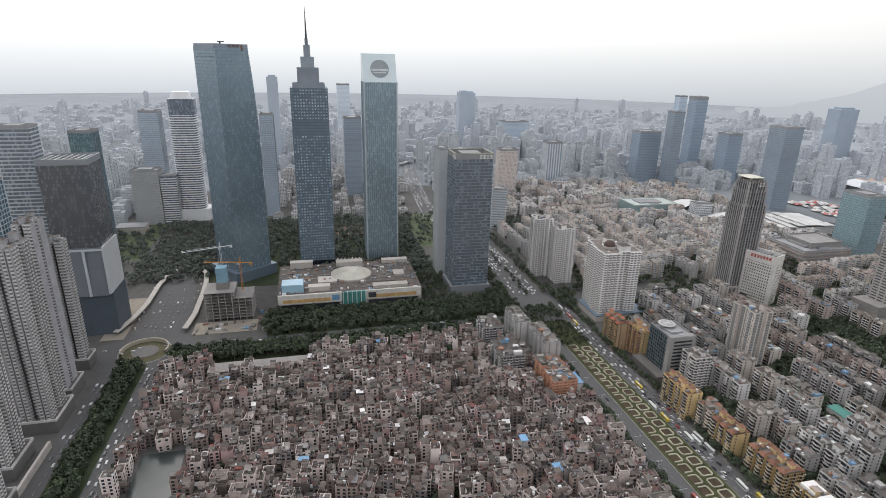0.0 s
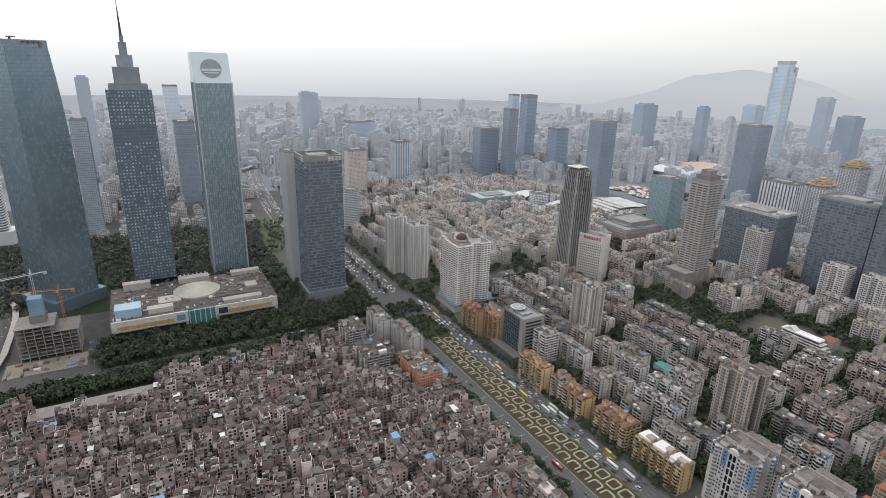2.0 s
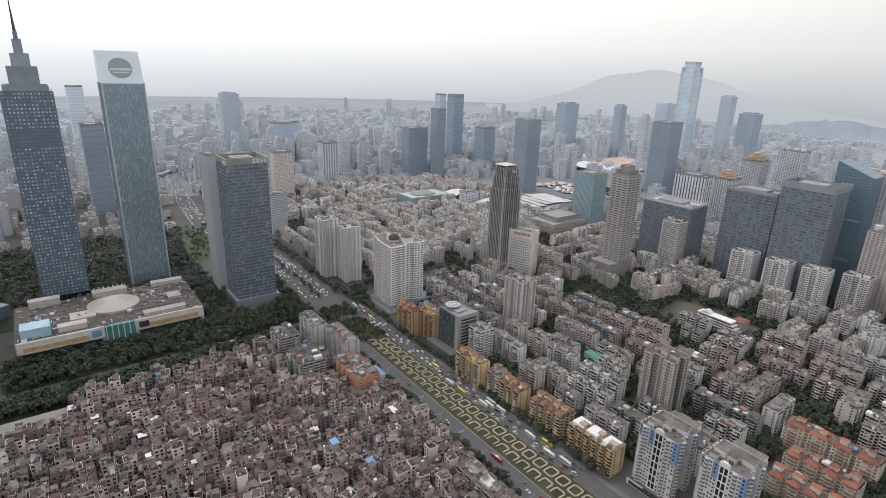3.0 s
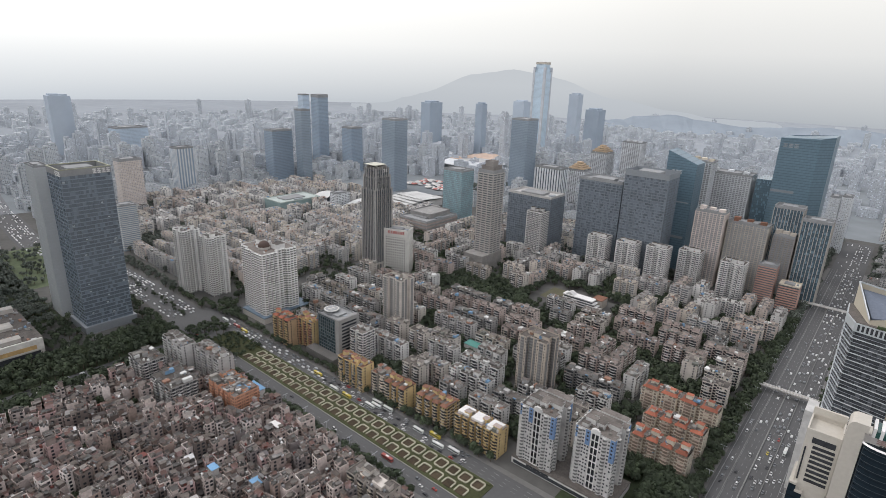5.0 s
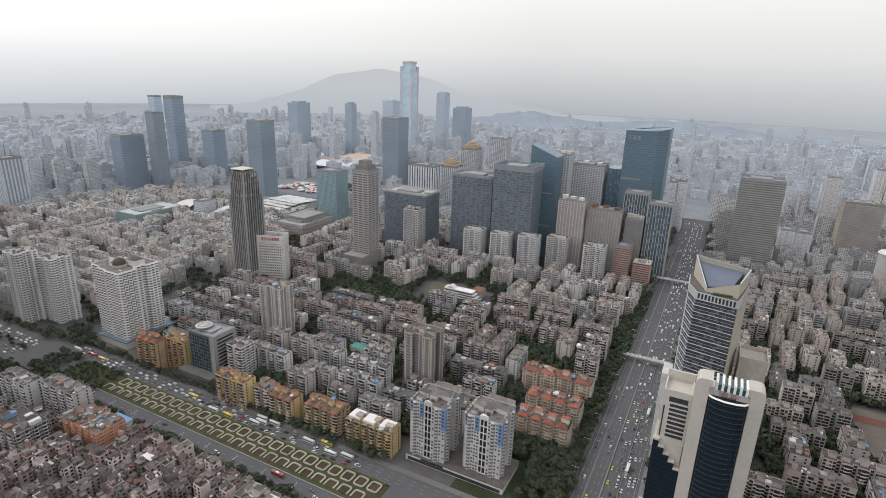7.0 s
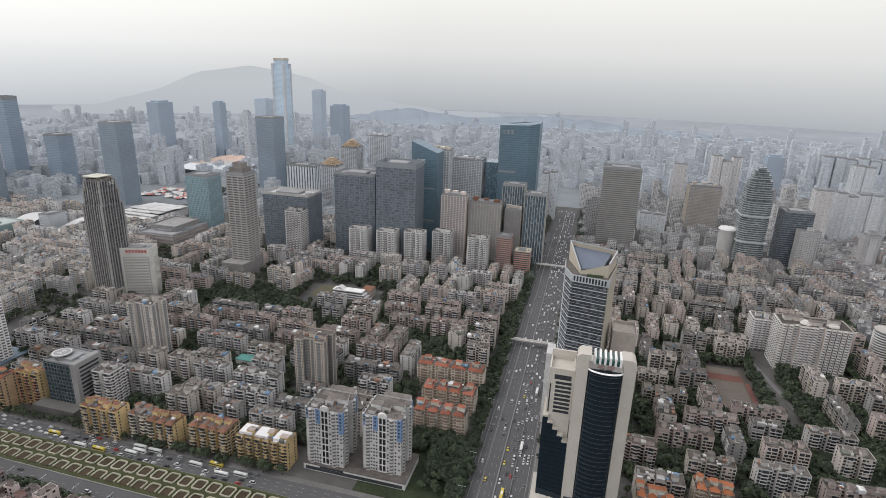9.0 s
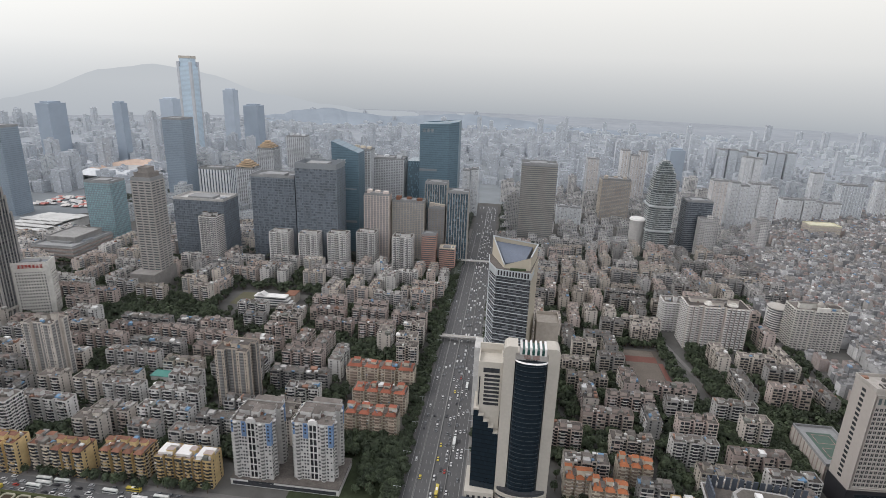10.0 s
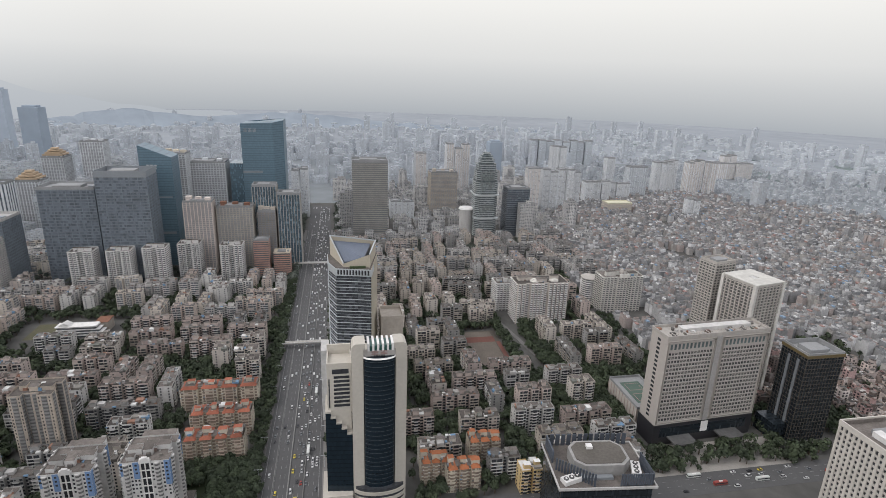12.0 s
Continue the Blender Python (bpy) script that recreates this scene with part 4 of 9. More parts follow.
def residence(u, v, w, d, floors, label, blank=()):
    """A tall slab with blank piers, deep dark recesses and close columns of small windows."""
    take(u, v, w, d)
    x, y = w / 2, d / 2
    plan = [(-x, -y), (-x * 0.25, -y), (-x * 0.25, -y + 4), (x * 0.2, -y + 4), (x * 0.2, -y), (x, -y), (x, -y * 0.25), (x - 3.5, -y * 0.25), (x - 3.5, y * 0.15), (x, y * 0.15), (x, y), (-x, y)]
    ob = bay_tower("apartment_tower", at(u, v), plan, floors, wall_paint("lavender_grey_paint", (0.36, 0.362, 0.375)), label, band=paint_pale, pitch=3.7, wide=2.3, bump=0.5, skip=blank)
    # dark sheets put the shade of the two recesses into colour
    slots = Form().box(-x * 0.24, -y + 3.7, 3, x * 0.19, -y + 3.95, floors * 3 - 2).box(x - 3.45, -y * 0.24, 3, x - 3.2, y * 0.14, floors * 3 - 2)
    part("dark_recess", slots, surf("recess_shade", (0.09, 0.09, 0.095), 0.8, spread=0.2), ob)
    part("podium", Form().box(-x - 3, -y - 3, 0, x + 4, y + 3, 11), surf("dark_podium", (0.13, 0.125, 0.12), 0.7, spread=0.15), ob)
    part("podium_edge", Form().ring(-x - 3.4, -y - 3.4, x + 4.4, y + 3.4, 11, 13, 1.0), paint_grey, ob)
    return ob


black_tower()
residence(-231, 462, 22, 30, 53, "tall grey-beige apartment tower with stacked bay windows")
residence(-232, 505, 14, 24, 55, "tall apartment tower with a blank pale end wall", (5, 9))
residence(-238, 405, 20, 28, 38, "grey-beige apartment tower above a dark podium")
residence(-236, 555, 14, 14, 44, "slender cream apartment tower with a round roof lantern")
residence(-224, 350, 16, 26, 22, "lower grey apartment tower beside the street")
strip("kerb", -216, 370, -214, 425, 0.0, 6.0, stone_pale, "pale podium edge below the apartment towers")
take(-230, 440, 60, 230)


def banded_tower():
    u, v = -221, 1100
    take(u, v, 44, 40)
    top = thing("banded_tower", at(u, v), "white banded tower with rounded corners and a bowed crown", "office tower")

    def outline(w, d, n=5):
        pts = []
        for cx, cy, a0 in ((w / 2, -d / 2, -90), (w / 2, d / 2, 0), (-w / 2, d / 2, 90), (-w / 2, -d / 2, 180)):
            for j in range(n + 1):
                a = radians(a0 + 90 * j / n)
                pts.append((cx - math.copysign(9, cx) + 9 * math.cos(a), cy - math.copysign(9, cy) + 9 * math.sin(a)))
        return pts

    part("body", Form().prism(outline(44, 36), 0, 222), glass_grey, top)
    white = surf("white_band", (0.72, 0.725, 0.73), 0.5, spread=0.06)
    for f in range(1, 53):
        k = 1.0 if f < 46 else 1 - (f - 45) * 0.03
        part("balcony_band", Form().prism(outline(45.5 * k, 37.5 * k, 3), f * 4.2, f * 4.2 + 1.7), white, top)
    part("crown", Form().prism(outline(34, 28), 222, 234, pts1=outline(30, 24)), white, top)
    part("podium", Form().prism(outline(60, 40, 3), 0, 22), white, top)


banded_tower()
office("banded_annex", -254, 1080, 26, 26, 88, glass_grey, surf("white_band", (0.62, 0.62, 0.62), 0.5), "white banded office block beside the taller tower", floor=4.2, bands=1.7, thick=0.6, fin=0, crown=2)
office("striped_office", -292, 655, 32, 22, 224, glass_grey, metal_pale, "pale office tower with close horizontal louvres", floor=4.0, bands=1.3, thick=0.5, fin=0, crown=3)
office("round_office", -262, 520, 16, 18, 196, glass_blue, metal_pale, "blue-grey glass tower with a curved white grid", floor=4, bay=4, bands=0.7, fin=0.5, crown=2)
office("tower", -340, 965, 32, 32, 181, glass_teal, metal_slate, "blue-green glass tower with a flat roof", fin=0.2)
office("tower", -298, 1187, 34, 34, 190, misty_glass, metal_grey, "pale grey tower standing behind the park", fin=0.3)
# misty walls have distance haze mixed into wall and window colours
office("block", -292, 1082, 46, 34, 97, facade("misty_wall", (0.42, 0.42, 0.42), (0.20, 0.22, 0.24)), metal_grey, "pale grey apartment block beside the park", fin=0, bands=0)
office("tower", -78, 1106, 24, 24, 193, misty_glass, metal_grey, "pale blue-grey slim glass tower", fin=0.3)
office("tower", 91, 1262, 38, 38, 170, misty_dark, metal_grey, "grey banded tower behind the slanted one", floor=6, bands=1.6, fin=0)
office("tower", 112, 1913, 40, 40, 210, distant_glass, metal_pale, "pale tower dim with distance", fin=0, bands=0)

# ---- towers round the crossing and to the north-east ----
def ribbed_tower():
    """A stone tower of paired upright ribs that steps in twice below a thin flat canopy."""
    u, v, w, d, h = 553, 594, 33, 28, 158
    take(u, v, w, d)
    top = thing("ribbed_tower", at(u, v), "dark stone tower with pale upright ribs and a flat canopy", "office tower")
    glass = curtain("ribbed_glass", (0.075, 0.085, 0.10), floor=3.9, bay=2.0, rough=0.25, metal=0.2, spread=0.25)
    stages = [(w, d, 0, h - 30, 8), (w - 5, d - 3, h - 30, h - 12, 7), (w - 8, d - 6, h - 12, h, 6)]
    rib, beam = Form(), Form()
    for ww, dd, z0, z1, n in stages:
        part("stage", Form().box(-ww / 2, -dd / 2, z0, ww / 2, dd / 2, z1), glass, top)
        for j in range(n + 1):
            wide = 1.1 if j in (0, n) else (0.55 if j % 2 else 0.3)
            for s in (-1, 1):
                t, y = -ww / 2 + j * ww / n, s * dd / 2
                rib.box(t - wide, min(y - s * 0.3, y + s * 0.9), z0, t + wide, max(y - s * 0.3, y + s * 0.9), z1 + 2 + (j % 2) * 2, bare=True)
                t, x = -dd / 2 + j * dd / n, s * ww / 2
                rib.box(min(x - s * 0.3, x + s * 0.9), t - wide, z0, max(x - s * 0.3, x + s * 0.9), t + wide, z1 + 2 + (j % 2) * 2, bare=True)
        for f in range(int(z0 / 3.9) + 3, int(z1 / 3.9)):
            beam.ring(-ww / 2 - 0.3, -dd / 2 - 0.3, ww / 2 + 0.3, dd / 2 + 0.3, f * 3.9, f * 3.9 + 1.0, 0.4)
    part("rib", rib, surf("rib_stone", (0.34, 0.33, 0.32), 0.8, spread=0.1), top, kind="stuff")
    part("spandrel", beam, surf("warm_grey_stone", (0.165, 0.158, 0.155), 0.8), top, kind="stuff")
    foot = Form()
    for j in range(6):
        x, y = -w / 2 + j * w / 5, -d / 2 + j * d / 5
        foot.box(x - 1.3, -d / 2 - 1.6, 0, x + 1.3, -d / 2 - 0.9, 15).box(-w / 2 - 1.6, y - 1.3, 0, -w / 2 - 0.9, y + 1.3, 15)
    part("foot_pillar", foot.ring(-w / 2 - 1.7, -d / 2 - 1.7, w / 2 + 1.7, d / 2 + 1.7, 15, 18, 1.4), stone_pale, top, kind="stuff")
    part("crown", Form().ring(-w / 2 + 5, -d / 2 + 4, w / 2 - 5, d / 2 - 4, h, h + 4, 1), stone_brown, top)
    part("canopy", Form().box(-w / 2 + 2, -d / 2 + 2, h + 6.5, w / 2 - 9, d / 2 - 3, h + 7.3).box(-6, -4, h, -4, -2, h + 6.5).box(3, 4, h, 5, 6, h + 6.5), surf("pale_canopy", (0.5, 0.49, 0.41), 0.6), top)
    bars(top, 1, 10, h - 4.5, h, -d / 2 + 1.7, 2, sheet_white)


def white_grid_block():
    u, v, w, d, h = 570, 566, 20, 39, 67
    ob = office("white_office", u, v, w, d, h, window_dark, stone_white, "white office block with square windows and a red roof sign", floor=4.0, bay=3.0, bands=1.9, fin=1.3, thick=0.5, crown=3, turn=22)
    part("top_wall", Form().ring(-w / 2 - 0.7, -d / 2 - 0.7, w / 2 + 0.7, d / 2 + 0.7, h - 9, h + 3.5, 1.2), stone_white, ob)
    bars(ob, -15, 12, h - 3.5, h + 0.5, -w / 2 - 1.2, 7, surf("red_sign", (0.42, 0.06, 0.05), 0.5), along="y")
    for s in (-1, 1):
        part("end_wall", Form().box(-w / 2 - 0.8, s * d / 2 - 2.4, 0, -w / 2 + 1, s * d / 2 + 2.4, h), stone_white, ob)


def domed_apartments():
    take(356, 579, 54, 60)
    plan = [(-25, -27), (-4, -27), (-4, -21), (10, -21), (10, -25), (24, -25), (24, 4), (4, 4), (4, 28), (-19, 28), (-19, 12), (-23, 12), (-23, -4), (-25, -4)]
    bay_tower("apartment_tower", at(356, 579), plan, 28, paint_bright, "white apartment tower in two wings with stacked rounded balconies", storey=3.05, pitch=5.4, wide=3.5, bump=1.4)
    dome = thing("roof_dome", at(348, 574, 28 * 3.05 + 0.3), "dark brown dome on the white apartment roof", "dome")
    g = Form()
    for j in range(5):
        a, b = radians(j * 18), radians(j * 18 + 18)
        g.tube(0, 0, 7 * math.sin(a) + 3, 7 * math.sin(b) + 3, 7 * math.cos(a), max(7 * math.cos(b), 0.1), n=16)
    part("shell", g, surf("dark_brown_roof", (0.10, 0.07, 0.06), 0.7), dome)
    part("drum", Form().tube(0, 0, 0, 3, 7.3, n=16), stone_pale, dome)
    strip_ob = thing("podium", at(360, 572), "low blue-edged shop podium below the white towers", "podium")
    part("body", Form().box(-34, -24, 0, 34, 24, 7), stone_pale, strip_ob)
    part("blue_edge", Form().box(-34.3, -24.3, 7, 34.3, 24.3, 8.2), surf("steel_blue", (0.12, 0.17, 0.22), 0.5), strip_ob)


ribbed_tower()
white_grid_block()
domed_apartments()
for u, v, fl in ((319, 712, 29), (338, 680, 27)):
    take(u, v, 24, 22)
    bay_tower("apartment_tower", at(u, v), [(-12, -12), (-4, -12), (-4, -9), (5, -9), (5, -12), (12, -12), (12, 13), (-12, 13), (-12, 4), (-9, 4), (-9, -3), (-12, -3)], fl, paint_bright, "pale white apartment tower with curved balconies", group="paired white apartment towers", pitch=5.0, wide=3.4)
office("striped_apartments", 333, 954, 27, 24, 74, dim_slate, surf("white_stripe", (0.6, 0.6, 0.6), 0.6), "black and white striped apartment tower", floor=3.2, bands=1.4, thick=0.6, fin=0, crown=2)
take(432, 432, 26, 34)
bay_tower("apartment_tower", at(432, 428), [(-11, -15), (-4, -15), (-4, -12), (4, -12), (4, -15), (11, -15), (11, 15), (-11, 15), (-11, 6), (-8, 6), (-8, -5), (-11, -5)], 22, paint_beige, "beige apartment tower with pale upright strips and stacked bays", group="cream towers", pitch=7.0, wide=4.4, bump=0.6, band=paint_dull)
take(430, 237, 28, 32)
bay_tower("apartment_tower", at(428, 234), [(-13, -15), (-5, -15), (-5, -11), (5, -11), (5, -15), (13, -15), (13, 15), (-13, 15), (-13, 6), (-9, 6), (-9, -5), (-13, -5)], 20, wall_paint("sandy_paint", (0.50, 0.435, 0.37)), "sandy apartment tower with pale upright strips and stacked bays", group="cream towers", pitch=7.0, wide=4.4, bump=0.6, band=paint_dull)


def corner_office():
    u, v, w, d, h = 343, 430, 26, 34, 47
    take(u, v, w + 4, d + 4)
    ob = office("corner_office", u, v, w, d, h, curtain("corner_glass", (0.05, 0.085, 0.10), floor=3.8, spread=0.2), surf("corner_frame", (0.15, 0.17, 0.18), 0.5, 0.2), "grey office block with blue glass front and rooftop helipad ring", floor=3.8, bay=3.4, bands=0.6, fin=0.4, crown=2)
    part("pad", Form().tube(-2, 8, h + 4, h + 4.6, 8.6, n=28), tower_roof, ob)
    part("pad_ring", Form().tube(-2, 8, h + 4.6, h + 4.75, 7.6, n=28), stone_white, ob)
    part("pad_centre", Form().tube(-2, 8, h + 4.75, h + 4.9, 6.7, n=28), tower_roof, ob)
    part("pad_mark", Form().box(-5, 5.5, h + 4.9, -4, 10.5, h + 5).box(0, 5.5, h + 4.9, 1, 10.5, h + 5).box(-4, 7.5, h + 4.9, 0, 8.5, h + 5), stone_white, ob)
    part("pad_stem", Form().tube(-2, 8, h, h + 4, 3, n=16), metal_grey, ob)
    part("side_wall", Form().box(-w / 2 - 0.9, -d / 2 - 0.9, 0, w / 2 + 0.9, -d / 2 + 5, h + 2), surf("corner_stone", (0.27, 0.265, 0.26), 0.7, spread=0.1), ob)
    for f in range(11):
        part("side_window", Form().box(-w / 2 + 3, -d / 2 - 1.0, 5 + f * 3.8, w / 2 - 3, -d / 2 - 0.85, 6.9 + f * 3.8), window_dark, ob)
    part("low_wing", Form().box(-w / 2 - 12, -d / 2 - 4, 0, -w / 2 - 0.4, d / 2 + 8, 9), surf("dark_podium", (0.13, 0.125, 0.12), 0.7, spread=0.15), ob)
    apartment("apartment_building", 18, 20, 13, paint_pale, paint_white, "pale office annex with dark window strips", at(u + 6, v - 32), bays=2)
    take(u + 6, v - 32, 20, 22)


corner_office()

# lighter copy of the window glass, haze put in for farther blocks
window_hazed = surf("dim_window_glass", (0.10, 0.106, 0.116), 0.3, spread=0.3, grain=0.4, stain=0.3, apart=0.2, bump=0)

dim_grey = curtain("dim_grey_glass", (0.145, 0.17, 0.20), floor=4.2, bay=3.0, rough=0.4, metal=0.1, spread=0.35)
dim_line = surf("dim_line", (0.20, 0.23, 0.265), 0.6, spread=0.2)
dim_blue = curtain("dim_blue_glass", (0.125, 0.195, 0.245), rough=0.3, metal=0.1, spread=0.06)

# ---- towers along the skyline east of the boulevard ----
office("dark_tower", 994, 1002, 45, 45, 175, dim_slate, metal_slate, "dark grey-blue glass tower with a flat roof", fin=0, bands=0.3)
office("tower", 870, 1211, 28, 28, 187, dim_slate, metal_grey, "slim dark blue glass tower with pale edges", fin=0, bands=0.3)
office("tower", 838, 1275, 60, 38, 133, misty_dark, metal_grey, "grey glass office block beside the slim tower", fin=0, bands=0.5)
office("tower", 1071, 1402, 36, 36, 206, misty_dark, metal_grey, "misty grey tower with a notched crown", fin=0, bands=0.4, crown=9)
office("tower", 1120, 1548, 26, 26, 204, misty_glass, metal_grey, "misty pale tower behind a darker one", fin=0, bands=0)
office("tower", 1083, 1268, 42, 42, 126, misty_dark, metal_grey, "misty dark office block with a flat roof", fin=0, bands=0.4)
# misty white and rose: haze mixed into the paint colours
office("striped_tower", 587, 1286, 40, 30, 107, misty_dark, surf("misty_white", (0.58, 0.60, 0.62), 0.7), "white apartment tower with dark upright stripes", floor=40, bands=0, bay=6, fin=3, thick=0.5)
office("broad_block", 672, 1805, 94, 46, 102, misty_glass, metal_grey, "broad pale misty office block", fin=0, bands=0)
office("pink_towers", 432, 1188, 44, 26, 107, facade("misty_rose", (0.56, 0.50, 0.46), (0.30, 0.30, 0.32)), metal_grey, "rosy pale apartment towers in a group", fin=0, bands=0)
office("tower", 1221, 765, 48, 48, 184, dim_slate, metal_slate, "dark glass tower with a pale roof sign", fin=0, bands=0.3)
office("teal_office", 884, 704, 38, 49, 103, curtain("dim_teal_glass", (0.28, 0.42, 0.46), rough=0.4, metal=0.0, spread=0.15), metal_grey, "teal glass office block with panelled facade", fin=0.3, bands=0.4)


def stacked_tower():
    u, v, w, h = 692, 487, 28, 152
    ob = office("stacked_tower", u, v, w, w, h, window_hazed, surf("cream_spandrel", (0.40, 0.385, 0.365), 0.7, spread=0.12), "cream and grey banded tower with stepped crown", floor=3.6, bay=9, bands=1.7, fin=1.8, thick=0.5, crown=5)
    for s, z0, z1 in ((22, h, h + 9), (14, h + 9, h + 16)):
        part("crown_step", Form().box(-s / 2, -s / 2, z0, s / 2, s / 2, z1).ring(-s / 2 - 0.4, -s / 2 - 0.4, s / 2 + 0.4, s / 2 + 0.4, z1, z1 + 1.5, 0.6), stone_brown, ob)
    part("podium", Form().box(-34, -16, 0, 18, 20, 26), concrete, ob)
    part("podium_light", Form().box(-14, -8, 26, 0, 4, 29), sheet_teal, ob)


stacked_tower()
office("white_hotel", 1021, 567, 28, 60, 111, glass_grey, surf("misty_white", (0.58, 0.60, 0.62), 0.7), "white hotel slab with upright dark strips", floor=30, bay=6, bands=0, fin=3.2, thick=0.6)
office("black_office", 830, 485, 48, 84, 98, dim_grey, dim_line, "dark glass office block with a pale flat roof", fin=0.5, bay=4, bands=0.8, roof=paint_grey)
take(799, 463, 28, 32)
bay_tower("apartment_tower", at(795, 459), oblong(26, 28), 26, paint_white, "white apartment tower in front of a dark office", pitch=5.5, wide=3.4, glass=window_hazed)
office("curtain_tower", 855, 372, 42, 72, 136, dim_grey, dim_line, "grey glass curtain-wall tower with floor lines", floor=4.2, bands=1.3, fin=0.7, bay=9, thick=0.4)
office("curtain_tower", 846, 296, 46, 66, 155, dim_grey, dim_line, "grey glass tower with a rounded pale crown", floor=4.2, bands=1.3, fin=0.7, bay=11, thick=0.4, crown=9, roof=metal_grey)


def cut_tower(name, u, v, w, d, h0, h1, mat, label):
    """A glass tower whose roof slopes along its y."""
    take(u, v, w, d)
    top = thing(name, at(u, v), label, "office tower")
    g = Form()
    x, y = w / 2, d / 2
    g.face([(-x, -y, 0), (x, -y, 0), (x, -y, h0), (-x, -y, h0)])
    g.face([(x, y, 0), (-x, y, 0), (-x, y, h1), (x, y, h1)])
    g.face([(x, -y, 0), (x, y, 0), (x, y, h1), (x, -y, h0)])
    g.face([(-x, y, 0), (-x, -y, 0), (-x, -y, h0), (-x, y, h1)])
    g.face([(-x, -y, h0), (x, -y, h0), (x, y, h1), (-x, y, h1)])
    part("body", g, mat, top)
    bars(top, -y + d * 0.45, y - d * 0.2, h0 * 0.9, h0 * 0.9 + 6, -x - 0.4, 3, metal_pale, along="y")
    part("pale_band", Form().box(-x - 0.3, -y + 4, 52, -x, y - 14, 56), metal_grey, top)
    part("pale_band", Form().box(-x - 0.3, -y + 4, 110, -x, y - 20, 112), metal_grey, top)
    return top


cut_tower("slope_top_tower", 920, 272, 40, 46, 172, 190, dim_blue, "dark blue glass tower with a sloping roof")


def prow_tower():
    u, v = 1020, 130
    take(u, v, 66, 80)
    top = thing("prow_tower", at(u, v), "dark teal glass tower with a chamfered corner and sloped top", "office tower")
    pts = [(-33, -22), (-15, -38), (33, -38), (33, 30), (-33, 30)]
    part("body", Form().prism(pts, 0, 216), dim_blue, top)
    k = Form()
    zs = [219, 222, 222, 214, 217]
    for j in range(5):
        a, b = pts[j], pts[(j + 1) % 5]
        k.face([(*a, 216), (*b, 216), (*b, zs[(j + 1) % 5]), (*a, zs[j])])
    k.face([(*p, z) for p, z in zip(pts, zs)])
    part("slanted_top", k, dim_blue, top)
    part("low_wing", Form().box(-30, 30, 0, 20, 52, 150), glass_slate, top)
    part("bright_strip", Form().box(-33.4, -2, 134, -33, 30, 138), metal_grey, top)
    bars(top, 4, 26, 203, 209, -33.4, 3, metal_grey, along="y")


prow_tower()


def slit_tower(u, v, w, d, h, wall, label, cap=None, fin=1.2, bay=4.5):
    # body colour stands in for the shade behind the balconies
    ob = office("apartment_tower", u, v, w, d, h, surf("balcony_shade", (0.25, 0.255, 0.27), 0.8, island=0.2), wall, label, floor=3.0, bay=bay, bands=0.8, fin=fin, thick=0.7, crown=3, category="apartment tower")
    for j in range(3):
        part("roof_house", Form().box(-4, -4, 0, 4, 4, 5 + j), cap or wall, ob, m=pose(0, -d / 3 + j * d / 3, h + 0.3))
    return ob


slit_tower(868, 208, 24, 40, 112, wall_paint("rosy_paint", (0.60, 0.53, 0.49)), "rosy white apartment tower with stacked balconies")
slit_tower(880, 158, 24, 52, 101, wall_paint("dim_tan", (0.42, 0.39, 0.35)), "grey-tan apartment tower with orange roof houses", cap=tile_ochre)
slit_tower(885, 112, 22, 26, 92, stone_brown, "narrow brown apartment tower", cap=paint_tan)
office("dark_slab", 890, 78, 26, 34, 118, glass_slate, stone_pale, "dark glass slab with pale upright lines and tan roof", floor=60, bands=0, bay=3.8, fin=0.8, thick=0.6, crown=4)
office("dark_slab", 905, 116, 26, 36, 128, glass_slate, stone_pale, "dark glass slab with a tan roof frame", floor=60, bands=0, bay=3.8, fin=0.8, thick=0.6, crown=4)
slit_tower(1010, 225, 40, 70, 150, surf("misty_white", (0.58, 0.60, 0.62), 0.7), "pale apartment cluster behind the tan towers")
slit_tower(980, 262, 34, 34, 168, surf("misty_white", (0.58, 0.60, 0.62), 0.7), "white tower with a stepped yellowish top", cap=paint_cream)
P_ROW = bay_tower("apartment_tower", at(806, 350), [(-12, -15), (12, -15), (12, 15), (-12, 15), (-12, 4), (-8, 4), (-8, -4), (-12, -4)], 19, paint_white, "pale grey apartment tower in a row of five", group="row of pale apartment towers", pitch=5.5, wide=3.6, glass=window_hazed)
take(806, 350, 24, 30)
for u, v in ((807, 303), (818, 260), (836, 218), (824, 157)):
    take(u, v, 24, 30)
    copy_thing(P_ROW, at(u, v))
office("brick_office", 838, 117, 20, 22, 58, window_hazed, paint_brick, "brick-red office block with pale floor lines", floor=3.4, bands=1.7, fin=0, thick=0.4, crown=3)
office("brick_office", 842, 88, 20, 24, 37, window_hazed, paint_brick, "lower brick-red block with a pale roof", floor=3.4, bands=1.7, fin=0, thick=0.4, crown=2, roof=paint_cream)
for u, v, k in ((1150, 567, 0.88), (1277, 575, 1.13)):
    ob = slit_tower(u, v, 40, 40, 105 * k, surf("misty_white", (0.58, 0.60, 0.62), 0.7), "misty grey tower with an orange tiered roof")
    for j in range(4):
        part("tiered_roof", Form().box(-18 + j * 4, -18 + j * 4, 105 * k + 4 + j * 4, 18 - j * 4, 18 - j * 4, 105 * k + 7 + j * 4), surf("misty_orange", (0.44, 0.34, 0.24), 0.8), ob)
slit_tower(1304, 510, 34, 44, 148, surf("misty_white", (0.58, 0.60, 0.62), 0.7), "misty white tower with a stepped crown")


